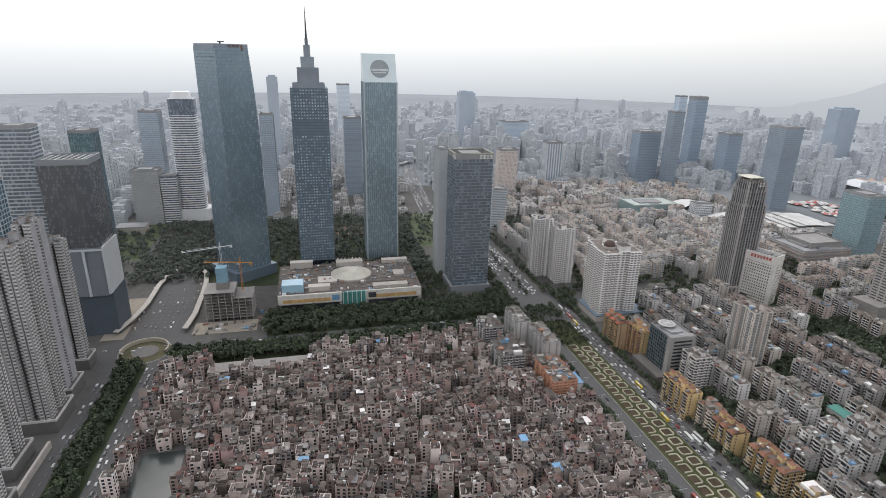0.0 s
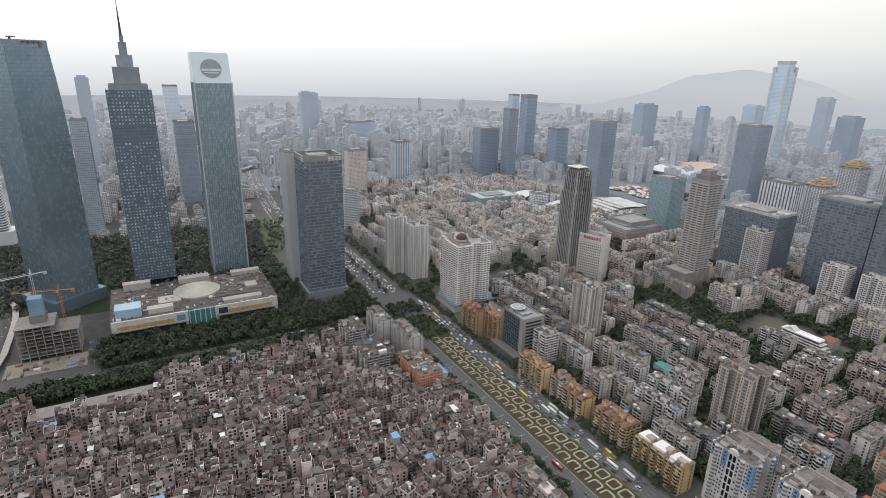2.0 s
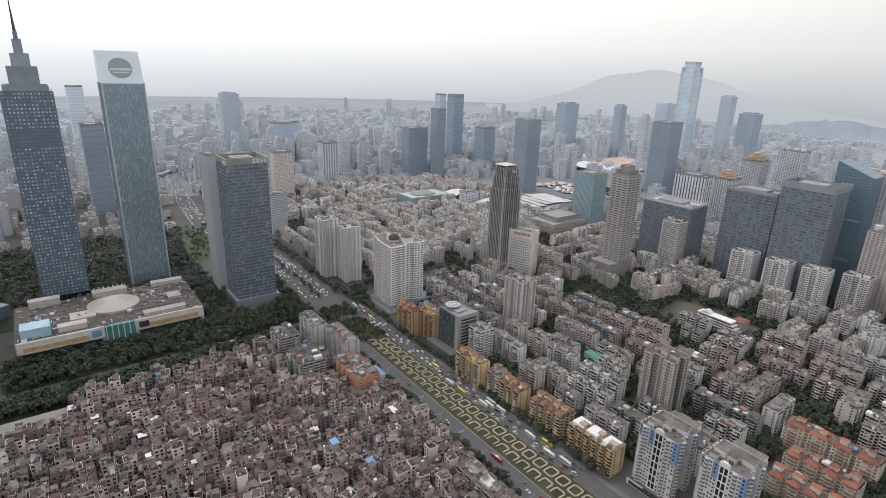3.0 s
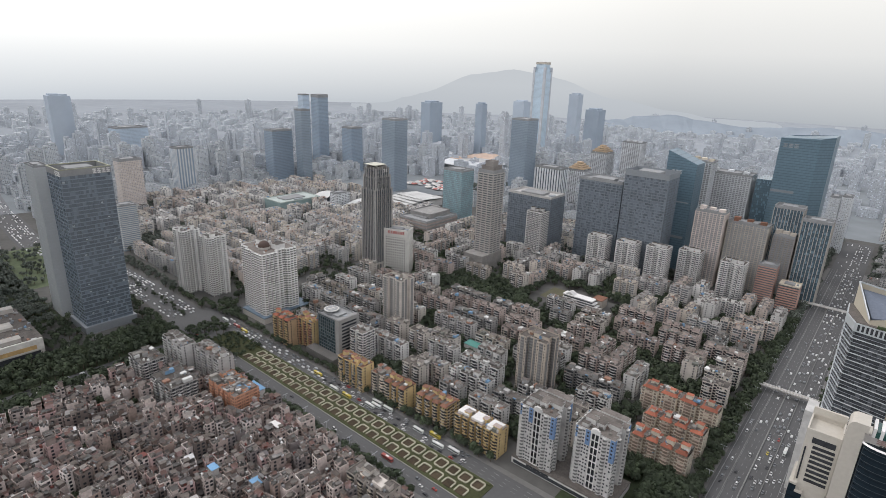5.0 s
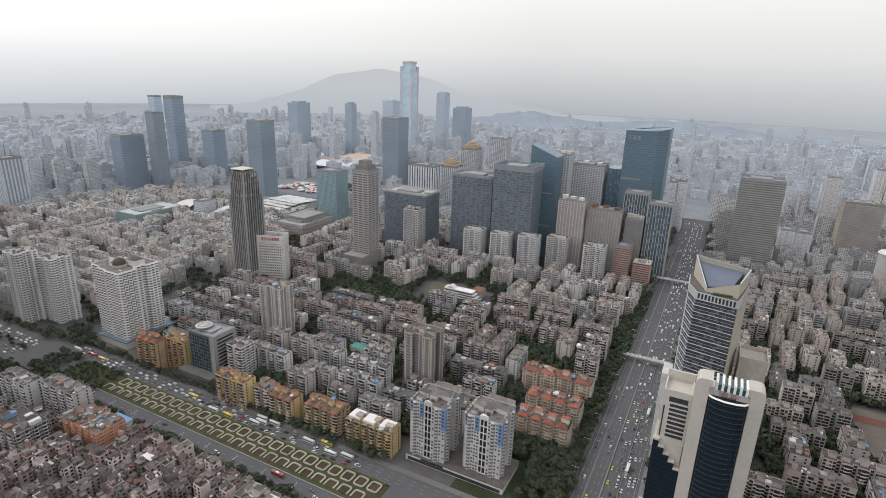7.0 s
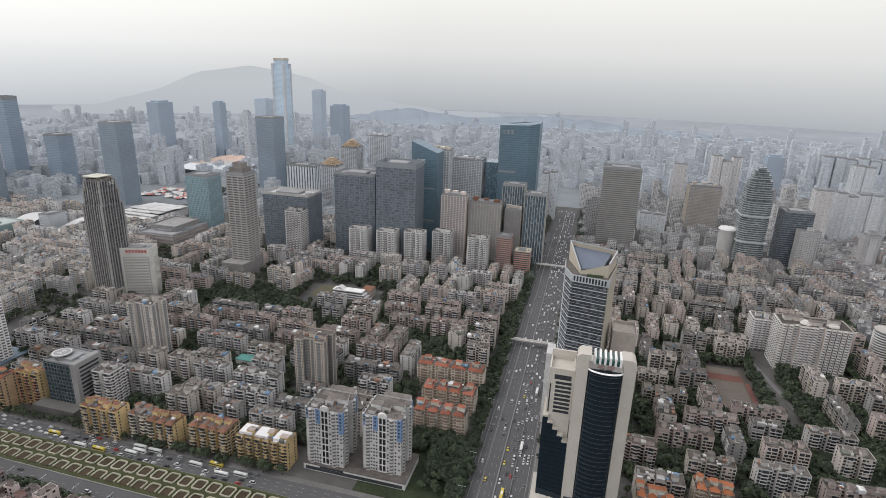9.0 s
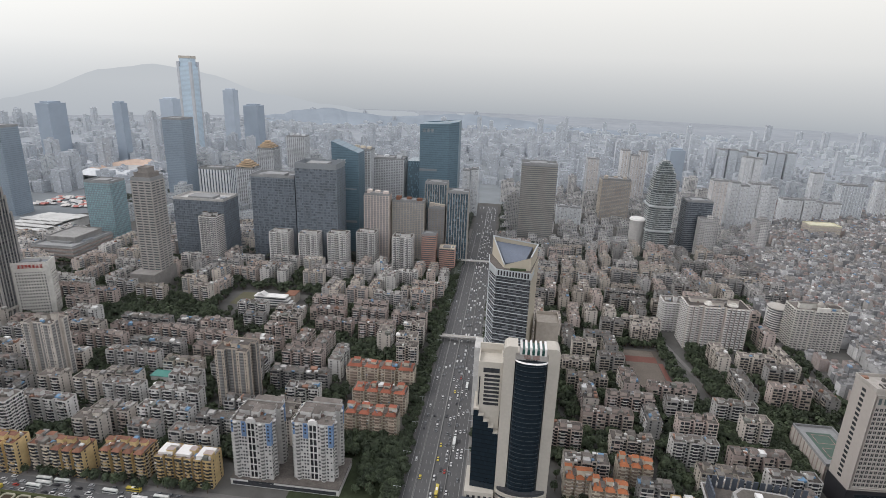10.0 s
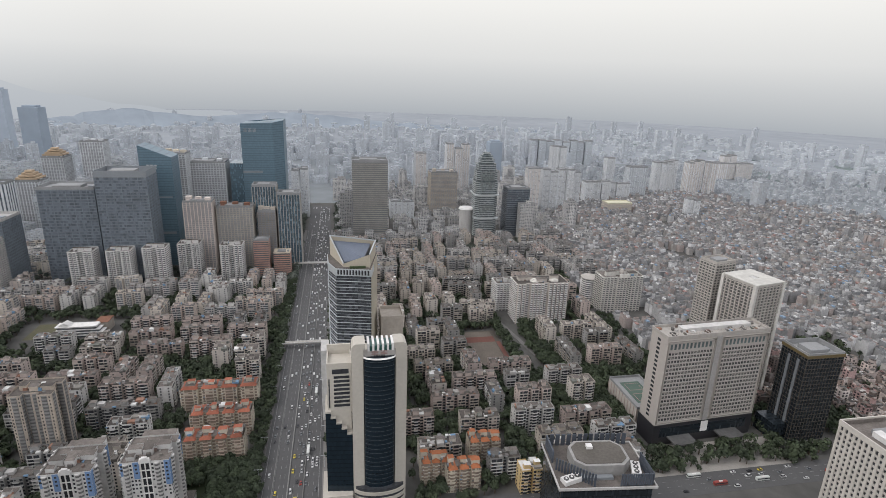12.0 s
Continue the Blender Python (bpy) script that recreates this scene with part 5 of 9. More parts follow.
def tall_far_tower():
    u, v = 1820, 1082
    top = thing("landmark_tower", at(u, v), "very tall pale blue glass tower with an arched crown", "skyscraper")
    # pale blue of this far glass has haze painted in
    mat = curtain("misty_sky_glass", (0.52, 0.63, 0.72), rough=0.5, metal=0.0, spread=0.05)
    part("body", Form().box(-24, -24, 0, 24, 24, 300), mat, top)
    part("corner", Form().box(-25, -25, 0, -17, -17, 316).box(17, -25, 0, 25, -17, 316).box(-25, 17, 0, -17, 25, 316), surf("misty_pale_stone", (0.55, 0.57, 0.60), 0.7), top)
    part("crown", Form().ring(-18, -18, 18, 18, 300, 326, 3), mat, top)
    part("crown_bar", Form().box(-19, -19, 326, 19, 19, 334), surf("misty_ochre", (0.50, 0.46, 0.40), 0.7), top)


tall_far_tower()

# ---- stadium and sports halls ----
def stadium():
    u, v = 1462, 1096
    top = thing("stadium", at(u, v), "pale oval stadium roof with reddish stands", "stadium")
    roof, seats = Form(), Form()
    n = 40
    for j in range(n):
        a, b = 2 * math.pi * j / n, 2 * math.pi * (j + 1) / n
        lift = lambda t: 25 + 5 * math.cos(2 * t)
        for g, r0, r1, k0, k1 in ((roof, 100, 132, 1.0, 0.55), (seats, 48, 99, 0.2, 0.98)):
            g.face([(r0 * math.cos(a), 0.75 * r0 * math.sin(a), lift(a) * k0), (r1 * math.cos(a), 0.75 * r1 * math.sin(a), lift(a) * k1), (r1 * math.cos(b), 0.75 * r1 * math.sin(b), lift(b) * k1), (r0 * math.cos(b), 0.75 * r0 * math.sin(b), lift(b) * k0)])
    # stadium colours greyed, with haze put into them
    part("roof", roof, surf("misty_white", (0.58, 0.60, 0.62), 0.7), top)
    part("seating", seats, surf("misty_brick", (0.52, 0.40, 0.33), 0.8), top)
    part("outer_wall", Form().tube(0, 0, 0, 14, 96, n=40), surf("misty_grey", (0.42, 0.42, 0.42), 0.8), top)
    low = thing("arena", at(1492, 1292), "low white oval arena roof", "arena")
    part("roof", Form().tube(0, 0, 14, 20, 64, 52, n=36), surf("misty_white", (0.58, 0.60, 0.62), 0.7), low)
    part("wall", Form().tube(0, 0, 0, 14, 60, n=36), surf("misty_grey", (0.42, 0.42, 0.42), 0.8), low)
    hall = thing("exhibition_hall", at(905, 850), "white faceted hall roof in overlapping plates", "hall")
    pale = surf("pale_roof_plate", (0.50, 0.50, 0.49), 0.6, spread=0.06)
    rnd = random.Random(4)
    for j in range(7):
        for k in range(4):
            part("roof_plate", Form().prism([(-9, -11), (9, -11), (9, 11), (-9, 11)], 0, 1.2), pale, hall, m=pose(-60 + j * 17, -36 + k * 21, 17 + (3 - abs(j - 3)) * 1.3 + rnd.random(), 3, 4, 0))
    part("wall", Form().box(-66, -44, 0, 50, 36, 16), paint_grey, hall)
    take(905, 850, 130, 90)
    tents = Form()
    for j in range(90):
        x, y = rnd.uniform(1060, 1150), rnd.uniform(900, 1030)
        s = rnd.uniform(3, 7)
        tents.prism([(x - s, y - s), (x + s, y - s), (x + s, y + s), (x - s, y + s)], 3, 6, pts1=[(x - 0.4, y - s), (x + 0.4, y - s), (x + 0.4, y + s), (x - 0.4, y + s)])
    tagged(part("market_tent", tents, palette("tent_cloth", [(0.6, 0.58, 0.56), (0.6, 0.58, 0.56), (0.45, 0.2, 0.18), (0.5, 0.5, 0.5)]), m=at(0, 0)), "rows of white and red market tents", "tent", kind="stuff")
    take(1105, 965, 90, 130)
    for u2, v2, a in ((800, 900, 10), (780, 1010, 25)):
        wing = thing("winged_hall", at(u2, v2, 0, a), "low hall with a pale curved wing roof", "hall")
        g = Form()
        for j in range(10):
            x0, x1 = -70 + j * 14, -56 + j * 14
            z = lambda x: 8 + 9 * math.sin((x + 70) / 140 * math.pi)
            g.face([(x0, -18, z(x0)), (x1, -18, z(x1)), (x1, 18, z(x1) + 2), (x0, 18, z(x0) + 2)])
        part("roof", g, pale, wing)
        part("wall", Form().box(-66, -15, 0, 66, 15, 8), glass_grey, wing)
        take(u2, v2, 130, 50)
    office("sports_hall", 690, 1010, 100, 60, 22, surf("teal_wall", (0.25, 0.34, 0.34), 0.6), metal_grey, "broad low teal-grey hall with a pale roof", fin=0, bands=0, crown=2, roof=surf("pale_teal_roof", (0.40, 0.45, 0.43), 0.7), category="hall")
    office("white_block", 760, 935, 34, 22, 36, window_dark, surf("misty_white", (0.58, 0.60, 0.62), 0.7), "white square office block near the halls", floor=3.6, bands=2.0, fin=1.6, bay=4, crown=2)


stadium()
mall2 = office("stepped_mall", 790, 700, 90, 70, 24, paint_pink, paint_dull, "stepped brown shopping block with terraces", floor=6, bands=2.5, fin=0, thick=1.5, crown=3, category="shopping mall")
part("upper_terrace", Form().box(-20, -20, 24.4, 40, 30, 32).ring(-21, -21, 41, 31, 32, 34, 1), paint_dull, mall2)

# ---- south of the avenue ----
def frame_tower():
    """A cream frame slab with a bowed navy glass front, a stepped wing and a banded foot."""
    take(352, -14, 60, 66)
    top = thing("framed_office_tower", at(331, -24), "cream stone office tower framing a bowed navy glass front", "office tower")
    cream = surf("cream_stone", (0.49, 0.46, 0.41), 0.75, spread=0.08, grain=0.5, stain=0.05)
    h = 129.2
    part("side_pier", Form().box(0, -18.5, 14, 13, -10.8, h - 2), cream, top)
    part("side_pier", Form().box(0, 10.8, 14, 13, 18.5, h - 2), cream, top)
    for s in (-1, 1):
        a = [(18.5, h - 2), (18.2, h), (17.2, h + 1.6), (15.6, h + 2.4), (9.5, h + 2.4), (9.5, h - 2)]
        pts = [(s * y, z) for y, z in a]
        cap, n = Form(), len(a)
        for x in (0, 13):
            cap.v += [(x, y, z) for y, z in pts]
        for j in range(n):
            cap.f.append((j, (j + 1) % n, n + (j + 1) % n, n + j))
        cap.f += [tuple(range(n)), tuple(range(n, 2 * n))]
        cap.m += [0] * (n + 2)
        part("rounded_cap", cap, cream, top)
    part("back_body", Form().box(2, -10.8, 0, 24, 10.8, h - 9).box(13.2, -18, 0, 24, 18, h - 14), cream, top)
    for j in range(6):
        y = -9.4 + j * 3.2
        part("crown_fin", Form().box(0, y, h - 3, 12, y + 1.4, h + 2.2), sheet_white, top)
        if j < 5:
            part("crown_light", Form().box(0.6, y + 1.4, h - 3, 11.5, y + 3.2, h + 0.6), surf("dark_green_glass", (0.03, 0.09, 0.08), 0.2), top)
    part("sign_wall", Form().box(1.6, -10.8, h - 9, 2.6, 10.8, h - 3), surf("pale_sign_wall", (0.5, 0.47, 0.45), 0.7), top)
    bars(top, -6, 6, h - 6.4, h - 3.6, 1.2, 2, surf("faded_red", (0.36, 0.25, 0.23), 0.7), "emblem", along="y")
    bars(top, -4, 4, h - 7.6, h - 6.8, 1.2, 5, roof_grey, along="y")
    bow, lines, n = Form(), Form(), 14
    arc = [(-5.2 * math.cos(radians(-90 + 180 * j / n)) * 1.0 + 1.5, 10.7 * math.sin(radians(-90 + 180 * j / n))) for j in range(n + 1)]
    for j in range(n):
        a, b = arc[j], arc[j + 1]
        bow.face([(*b, 20), (*a, 20), (*a, h - 7.6), (*b, h - 7.6)])
    bow.face([(*p, h - 7.6) for p in arc])
    part("bowed_glass", bow, glass_navy, top)
    for f in range(29):
        z = 20 + f * 3.55
        g = Form()
        for j in range(n):
            a, b = arc[j], arc[j + 1]
            g.face([(a[0] - 0.12, a[1], z), (a[0] - 0.12, a[1], z + 0.2), (b[0] - 0.12, b[1], z + 0.2), (b[0] - 0.12, b[1], z)])
        part("glass_rail", g, surf("rail_metal", (0.10, 0.115, 0.125), 0.5, 0.3), top)
    lip = Form()
    for j in range(n):
        a, b = arc[j], arc[j + 1]
        lip.face([(a[0] - 0.9, a[1] * 1.03, h - 7.6), (b[0] - 0.9, b[1] * 1.03, h - 7.6), (b[0], b[1], h - 6.8), (a[0], a[1], h - 6.8)])
    part("glass_lip", lip, sheet_white, top)
    foot = [(-9.5 * math.cos(radians(-90 + 180 * j / n)) + 3, 19 * math.sin(radians(-90 + 180 * j / n))) for j in range(n + 1)] + [(24, 19), (24, -19)]
    for f in range(4):
        part("foot_band", Form().prism(foot[::-1], f * 5, f * 5 + 2.6), cream, top)
        part("foot_glass", Form().prism([(x + 0.6, y * 0.97) for x, y in foot][::-1], f * 5 + 2.6, f * 5 + 5), window_dark, top)
    # the lower wing beside the avenue
    part("wing", Form().box(4, 18.6, 79, 24, 35, 113.5), cream, top)
    part("wing_roof_wall", Form().ring(4, 18.6, 24, 35, 113.5, 116.5, 0.8).box(22.6, 18.6, 116.5, 24, 35, 121), cream, top)
    part("wing_top_glass", Form().box(3.8, 20.5, 108.6, 4.2, 31.5, 112.0), window_dark, top)
    for f in range(8):
        part("wing_window", Form().box(3.7, 20, 83.5 + f * 3.1, 4.1, 30.5, 85.3 + f * 3.1), window_dark, top)
    part("wing_slot", Form().box(3.7, 33.2, 83, 4.1, 34.0, 105), window_dark, top)
    for j in range(5):
        z = 80 - j * 4.2
        part("stair_glass", Form().box(2 - j * 0.4, 33 - j * 3.6, 16, 24, 36.6 - j * 3.6, z), glass_navy, top)
        part("stair_coping", Form().box(1.6 - j * 0.4, 33 - j * 3.6, z, 24, 36.8 - j * 3.6, z + 1.2), cream, top)
    part("wing_terrace", Form().box(4.2, 19, 58, 24, 34.6, 79), cream, top)
    part("wing_foot", Form().box(-4, 19, 0, 24, 40, 16), cream, top)
    for j in range(5):
        part("foot_slot", Form().box(-4.2, 20 + j * 4, 3, -3.9, 22 + j * 4, 13), window_dark, top)
    part("gate_block", Form().box(-12, 34, 0, -5, 42, 12), metal_dark, top)


def chamfer_tower():
    take(452, -12, 50, 48)
    top = thing("silver_tower", at(432, -11), "silver-grey banded glass tower with a slanted roof screen", "office tower")
    pts = [(-4, -13), (36, -20), (40, 22), (18, 21), (2, 15)]
    h = 148
    part("body", Form().prism(pts, 0, h), curtain("smoky_glass", (0.105, 0.115, 0.13), floor=2.65, bay=2.4, spread=0.3), top)
    for f in range(1, 28):
        z = f * 5.3
        part("floor_band", Form().prism([(x - 0.5 if x < 20 else x + 0.5, y - 0.5 if y < 0 else y + 0.5) for x, y in pts], z, z + 0.55), metal_pale, top)
        part("floor_band", Form().prism([(x - 0.3 if x < 20 else x + 0.3, y - 0.3 if y < 0 else y + 0.3) for x, y in pts], z + 2.6, z + 2.9), metal_grey, top)
    part("attic", Form().prism([(x - 0.7 if x < 20 else x + 0.7, y - 0.7 if y < 0 else y + 0.7) for x, y in pts], h - 5, h + 1), metal_pale, top)
    part("roof_deck", Form().prism(pts, h + 1, h + 1.4), roof_grey, top)
    tan = surf("tan_screen", (0.44, 0.40, 0.325), 0.7, spread=0.06)
    front = Form()
    a0, b0, c0, d0 = (4, 9), (0.5, -12.4), (36, -19.4), (39, 20)
    tops = {a0: 4.0, b0: 12.5, c0: 13.5, d0: 18.0}
    ring_pts = [a0, b0, c0, d0]
    for p, q in zip(ring_pts, ring_pts[1:] + ring_pts[:1]):
        front.face([(*p, h + 1.4), (*q, h + 1.4), (*q, h + tops[q]), (*p, h + tops[p])])
    part("screen_wall", front, tan, top)
    part("flank_wall", Form().prism([(-4.4, -13.6), (36, -20.8), (36.2, -19.8), (-2.6, -12.8)], 0, h + 1.2), tan, top)
    part("inner_deck", Form().prism([(6, -10), (34, -17), (37, 17), (8, 8)], h + 1.4, h + 3.0), surf("roof_slope", (0.24, 0.225, 0.195), 0.8), top)
    light = Form()
    light.prism([(8, -8), (35, -15), (37, 17), (8, 8)], h + 3.1, h + 4)
    light.v[-4:] = [(8, -8, h + 7.0), (35, -15, h + 11.5), (37, 17, h + 14.5), (8, 8, h + 4.4)]
    for p, q in ((a0, d0), (d0, c0), (b0, c0)):
        g = Form()
        g.v = [(r[0] + e, r[1] + f, h + tops[r] + k) for r in (p, q) for e, f, k in ((-0.4, -0.4, 0), (0.4, 0.4, 0), (0.4, 0.4, 1.0), (-0.4, -0.4, 1.0))]
        g.f = [(0, 1, 2, 3), (4, 7, 6, 5), (0, 4, 5, 1), (1, 5, 6, 2), (2, 6, 7, 3), (3, 7, 4, 0)]
        g.m = [0] * 6
        part("screen_rail", g, metal_pale, top)
    for j in range(11):
        part("attic_slot", Form().box(-0.12, -0.7, h - 4, 0.12, 0.7, h + 0.2), window_dark, top, m=pose(-4.3 + j * 0.52, -11 + j * 2.42, 0, 0, 0, -12.1))
    part("roof_light", light, surf("blue_grey_panel", (0.10, 0.12, 0.16), 0.45, shine=0.2), top)
    part("terrace_plant", Form().box(-1.5, -9, h + 1.4, 0.5, 4, h + 3), surf("terrace_green", (0.05, 0.07, 0.035), 0.9), top)
    part("rear_annex", Form().box(14, -42, 0, 38, -22.6, 96).ring(13.7, -42.3, 38.3, -22.5, 96, 99, 0.7), paint_tan, top)
    part("side_annex", Form().box(12, 23, 0, 32, 30, 70), paint_pale, top)


def slab_office():
    u0, v0, v1, w, h = 368, -361, -261, 22, 101.5
    d, cu, cv = v1 - v0, u0 + w / 2, (v0 + v1) / 2
    take(cu, cv, w + 8, d + 8)
    top = thing("slab_office", at(cu + 3, cv, 0, 3.5), "broad pale stone slab office with small paired windows", "office building")
    part("body", Form().box(-w / 2, -d / 2, 20, w / 2, d / 2, h), surf("greige_stone", (0.385, 0.355, 0.33), 0.8, spread=0.06, grain=0.4, stain=0.03), top)
    part("black_base", Form().box(-w / 2 - 0.6, -d / 2 - 0.6, 0, w / 2 + 0.6, d / 2 + 0.6, 20), surf("black_granite", (0.03, 0.03, 0.035), 0.35, spread=0.1), top)
    part("base_glass", Form().box(-w / 2 - 0.8, -d / 2 + 6, 8, -w / 2 - 0.55, d / 2 - 6, 17), glass_black, top)
    part("roof", Form().box(-w / 2 - 0.3, -d / 2 - 0.3, h, w / 2 + 0.3, d / 2 + 0.3, h + 0.5).ring(-w / 2 - 0.3, -d / 2 - 0.3, w / 2 + 0.3, d / 2 + 0.3, h + 0.5, h + 3, 0.6), stone_pale, top)
    part("roof_bar", Form().box(-w / 2 + 9, -d / 2 + 12, h + 0.5, w / 2 - 6, d / 2 - 20, h + 4.2), paint_grey, top)
    rnd, junk = random.Random(31), Form()
    for j in range(46):
        x, y, a, b = rnd.uniform(-w / 2 + 2, w / 2 - 2), rnd.uniform(-d / 2 + 2, d / 2 - 2), rnd.uniform(0.4, 1.4), rnd.uniform(0.4, 2.5)
        junk.box(x - a, y - b, h + 0.5, x + a, y + b, h + rnd.uniform(1.2, 3.4), bare=True)
    part("roof_clutter", junk, ROOF_JUNK, top, kind="stuff")
    for j in range(24):
        part("roof_rafter", Form().box(-w / 2 + 0.6, -d / 2 + 3 + j * 4.1, h + 3.0, -w / 2 + 6, -d / 2 + 3.5 + j * 4.1, h + 3.4), stone_pale, top)
    win, reveal = Form(), Form()
    for f in range(18):
        z = 24 + f * 3.7
        for half in (-1, 1):
            for j in range(14):
                y = half * (5.0 + j * 3.05)
                for k in (-0.55, 0.55):
                    win.box(-w / 2 - 0.08, y + half * 1.5 + k - 0.38, z, -w / 2, y + half * 1.5 + k + 0.38, z + 2.3, bare=True)
                reveal.box(-w / 2 - 0.16, y + half * 1.5 - 1.2, z - 0.35, -w / 2, y + half * 1.5 + 1.2, z - 0.05, bare=True)
    part("window_pane", win, window_dark, top, kind="stuff")
    part("window_sill", reveal, stone_white, top, kind="stuff")
    for half in (-1, 1):
        for j in range(11):
            y = half * (6.5 + j * 3.75) + half * 1.6
            part("tall_window", Form().box(-w / 2 - 0.1, y - 1.0, 92, -w / 2, y + 1.0, 97), surf("green_grey_glass", (0.085, 0.11, 0.115), 0.3), top)
        part("frame_moulding", Form().ring(-d / 2 if half < 0 else 3.5, 21, -3.5 if half < 0 else d / 2, h - 1.5, 0, 0.9, 1.6), stone_pale, top, m=pose(-w / 2 - 0.9, 0, 0) @ Matrix(((0, 0, 1, 0), (1, 0, 0, 0), (0, 1, 0, 0), (0, 0, 0, 1))))
    part("middle_strip", Form().box(-w / 2 - 0.5, -2.6, 20, -w / 2, 2.6, h), surf("grey_strip", (0.30, 0.29, 0.28), 0.6), top)
    part("white_panel", Form().box(-w / 2 - 1.1, -4, 9, -w / 2 - 0.7, 3, 19), sheet_white, top)
    for f in range(19):
        part("end_slot", Form().box(-2, d / 2, 24 + f * 4, 2, d / 2 + 0.12, 26.2 + f * 4), window_dark, top)
    for y0, y1 in ((-34, -12), (14, 36)):
        part("canopy", Form().box(-w / 2 - 14, y0, 7, -w / 2 - 0.8, y1, 8.2), roof_dark, top)
        for q in (0.1, 0.9):
            yy = y0 + (y1 - y0) * q
            part("canopy_post", Form().box(-w / 2 - 13, yy - 0.5, 0, -w / 2 - 12, yy + 0.5, 7), metal_dark, top)
    strip("pavement", 330, -375, 366, -215, 0.0, 0.12, surf("pale_paving", (0.30, 0.285, 0.265), 0.9, spread=0.12), "pale paved forecourt with planting before the slab office")


def brown_tower():
    take(370, -406, 36, 44)
    ob = office("brown_tower", 370, -406, 28, 36, 82, glass_black, surf("bronze_metal", (0.12, 0.105, 0.09), 0.45, 0.4), "dark bronze glass tower with a gilded parapet", floor=3.8, bay=3, bands=0.35, fin=0.25, crown=5)
    part("gilt_band", Form().ring(-14.8, -18.8, 14.8, 18.8, 82.5, 85.2, 0.4), surf("dull_gold", (0.17, 0.13, 0.065), 0.5, 0.5), ob)
    part("pale_strip", Form().box(-7, 18.2, 6, -4.4, 18.9, 78).box(3, 18.2, 6, 5.6, 18.9, 78), metal_grey, ob)
    part("base_wing", Form().box(-10, 19, 0, 12, 32, 16), glass_black, ob)


def pale_tower():
    u, v, h = 436, -390, 124
    # dark body colour stands in for shade deep in the slots
    shade_m = surf("tower_shade", (0.11, 0.108, 0.105), 0.6, spread=0.3, grain=0.3)
    ob = office("pale_tower", u, v, 36, 36, h, shade_m, stone_pale, "pale apartment tower with deep upright slots and white roof", floor=3.0, bay=4.4, bands=0.5, fin=1.2, thick=0.9, crown=2, roof=stone_pale, house=False, turn=11, category="apartment tower")
    part("roof_slab", Form().ring(-19, -19, 19, 19, h + 2.2, h + 3.2, 15), stone_white, ob)
    part("roof_well", Form().box(-4, -4, h + 0.4, 4, 4, h + 1.6), roof_dark, ob)
    for y in (-2.2, 0, 2.2):
        part("roof_beam", Form().box(-4, y - 0.4, h + 2.3, 4, y + 0.4, h + 3.1), sheet_white, ob)
    for s in (-1, 1):
        for q in (-1, 1):
            part("corner_pier", Form().box(s * 18 - 1.6, q * 18 - 1.6, 0, s * 18 + 1.6, q * 18 + 1.6, h + 2.1), stone_white, ob)
    office("pale_tower", 486, -388, 20, 26, 127, shade_m, stone_pale, "narrow pale apartment tower behind its wider twin", floor=3.0, bay=4.0, bands=0.9, fin=0.9, thick=0.9, crown=3, roof=stone_pale, turn=11, category="apartment tower")


def corner_block():
    take(232, -338, 46, 60)
    ob = office("white_office", 232, -338, 38, 54, 97, window_dark, surf("office_cream", (0.45, 0.425, 0.39), 0.75, spread=0.1), "white stone office block with deep window strips", floor=3.6, bay=3.4, bands=1.3, fin=1.7, thick=0.7, crown=3, roof=roof_grey)
    part("attic_rim", Form().ring(-20, -28, 20, 28, 97.3, 101, 0.9), MATS["office_cream"], ob)
    for j in range(4):
        part("roof_tank", Form().box(-12, -18 + j * 10, 97.4, 6, -12 + j * 10, 101), paint_pale, ob)


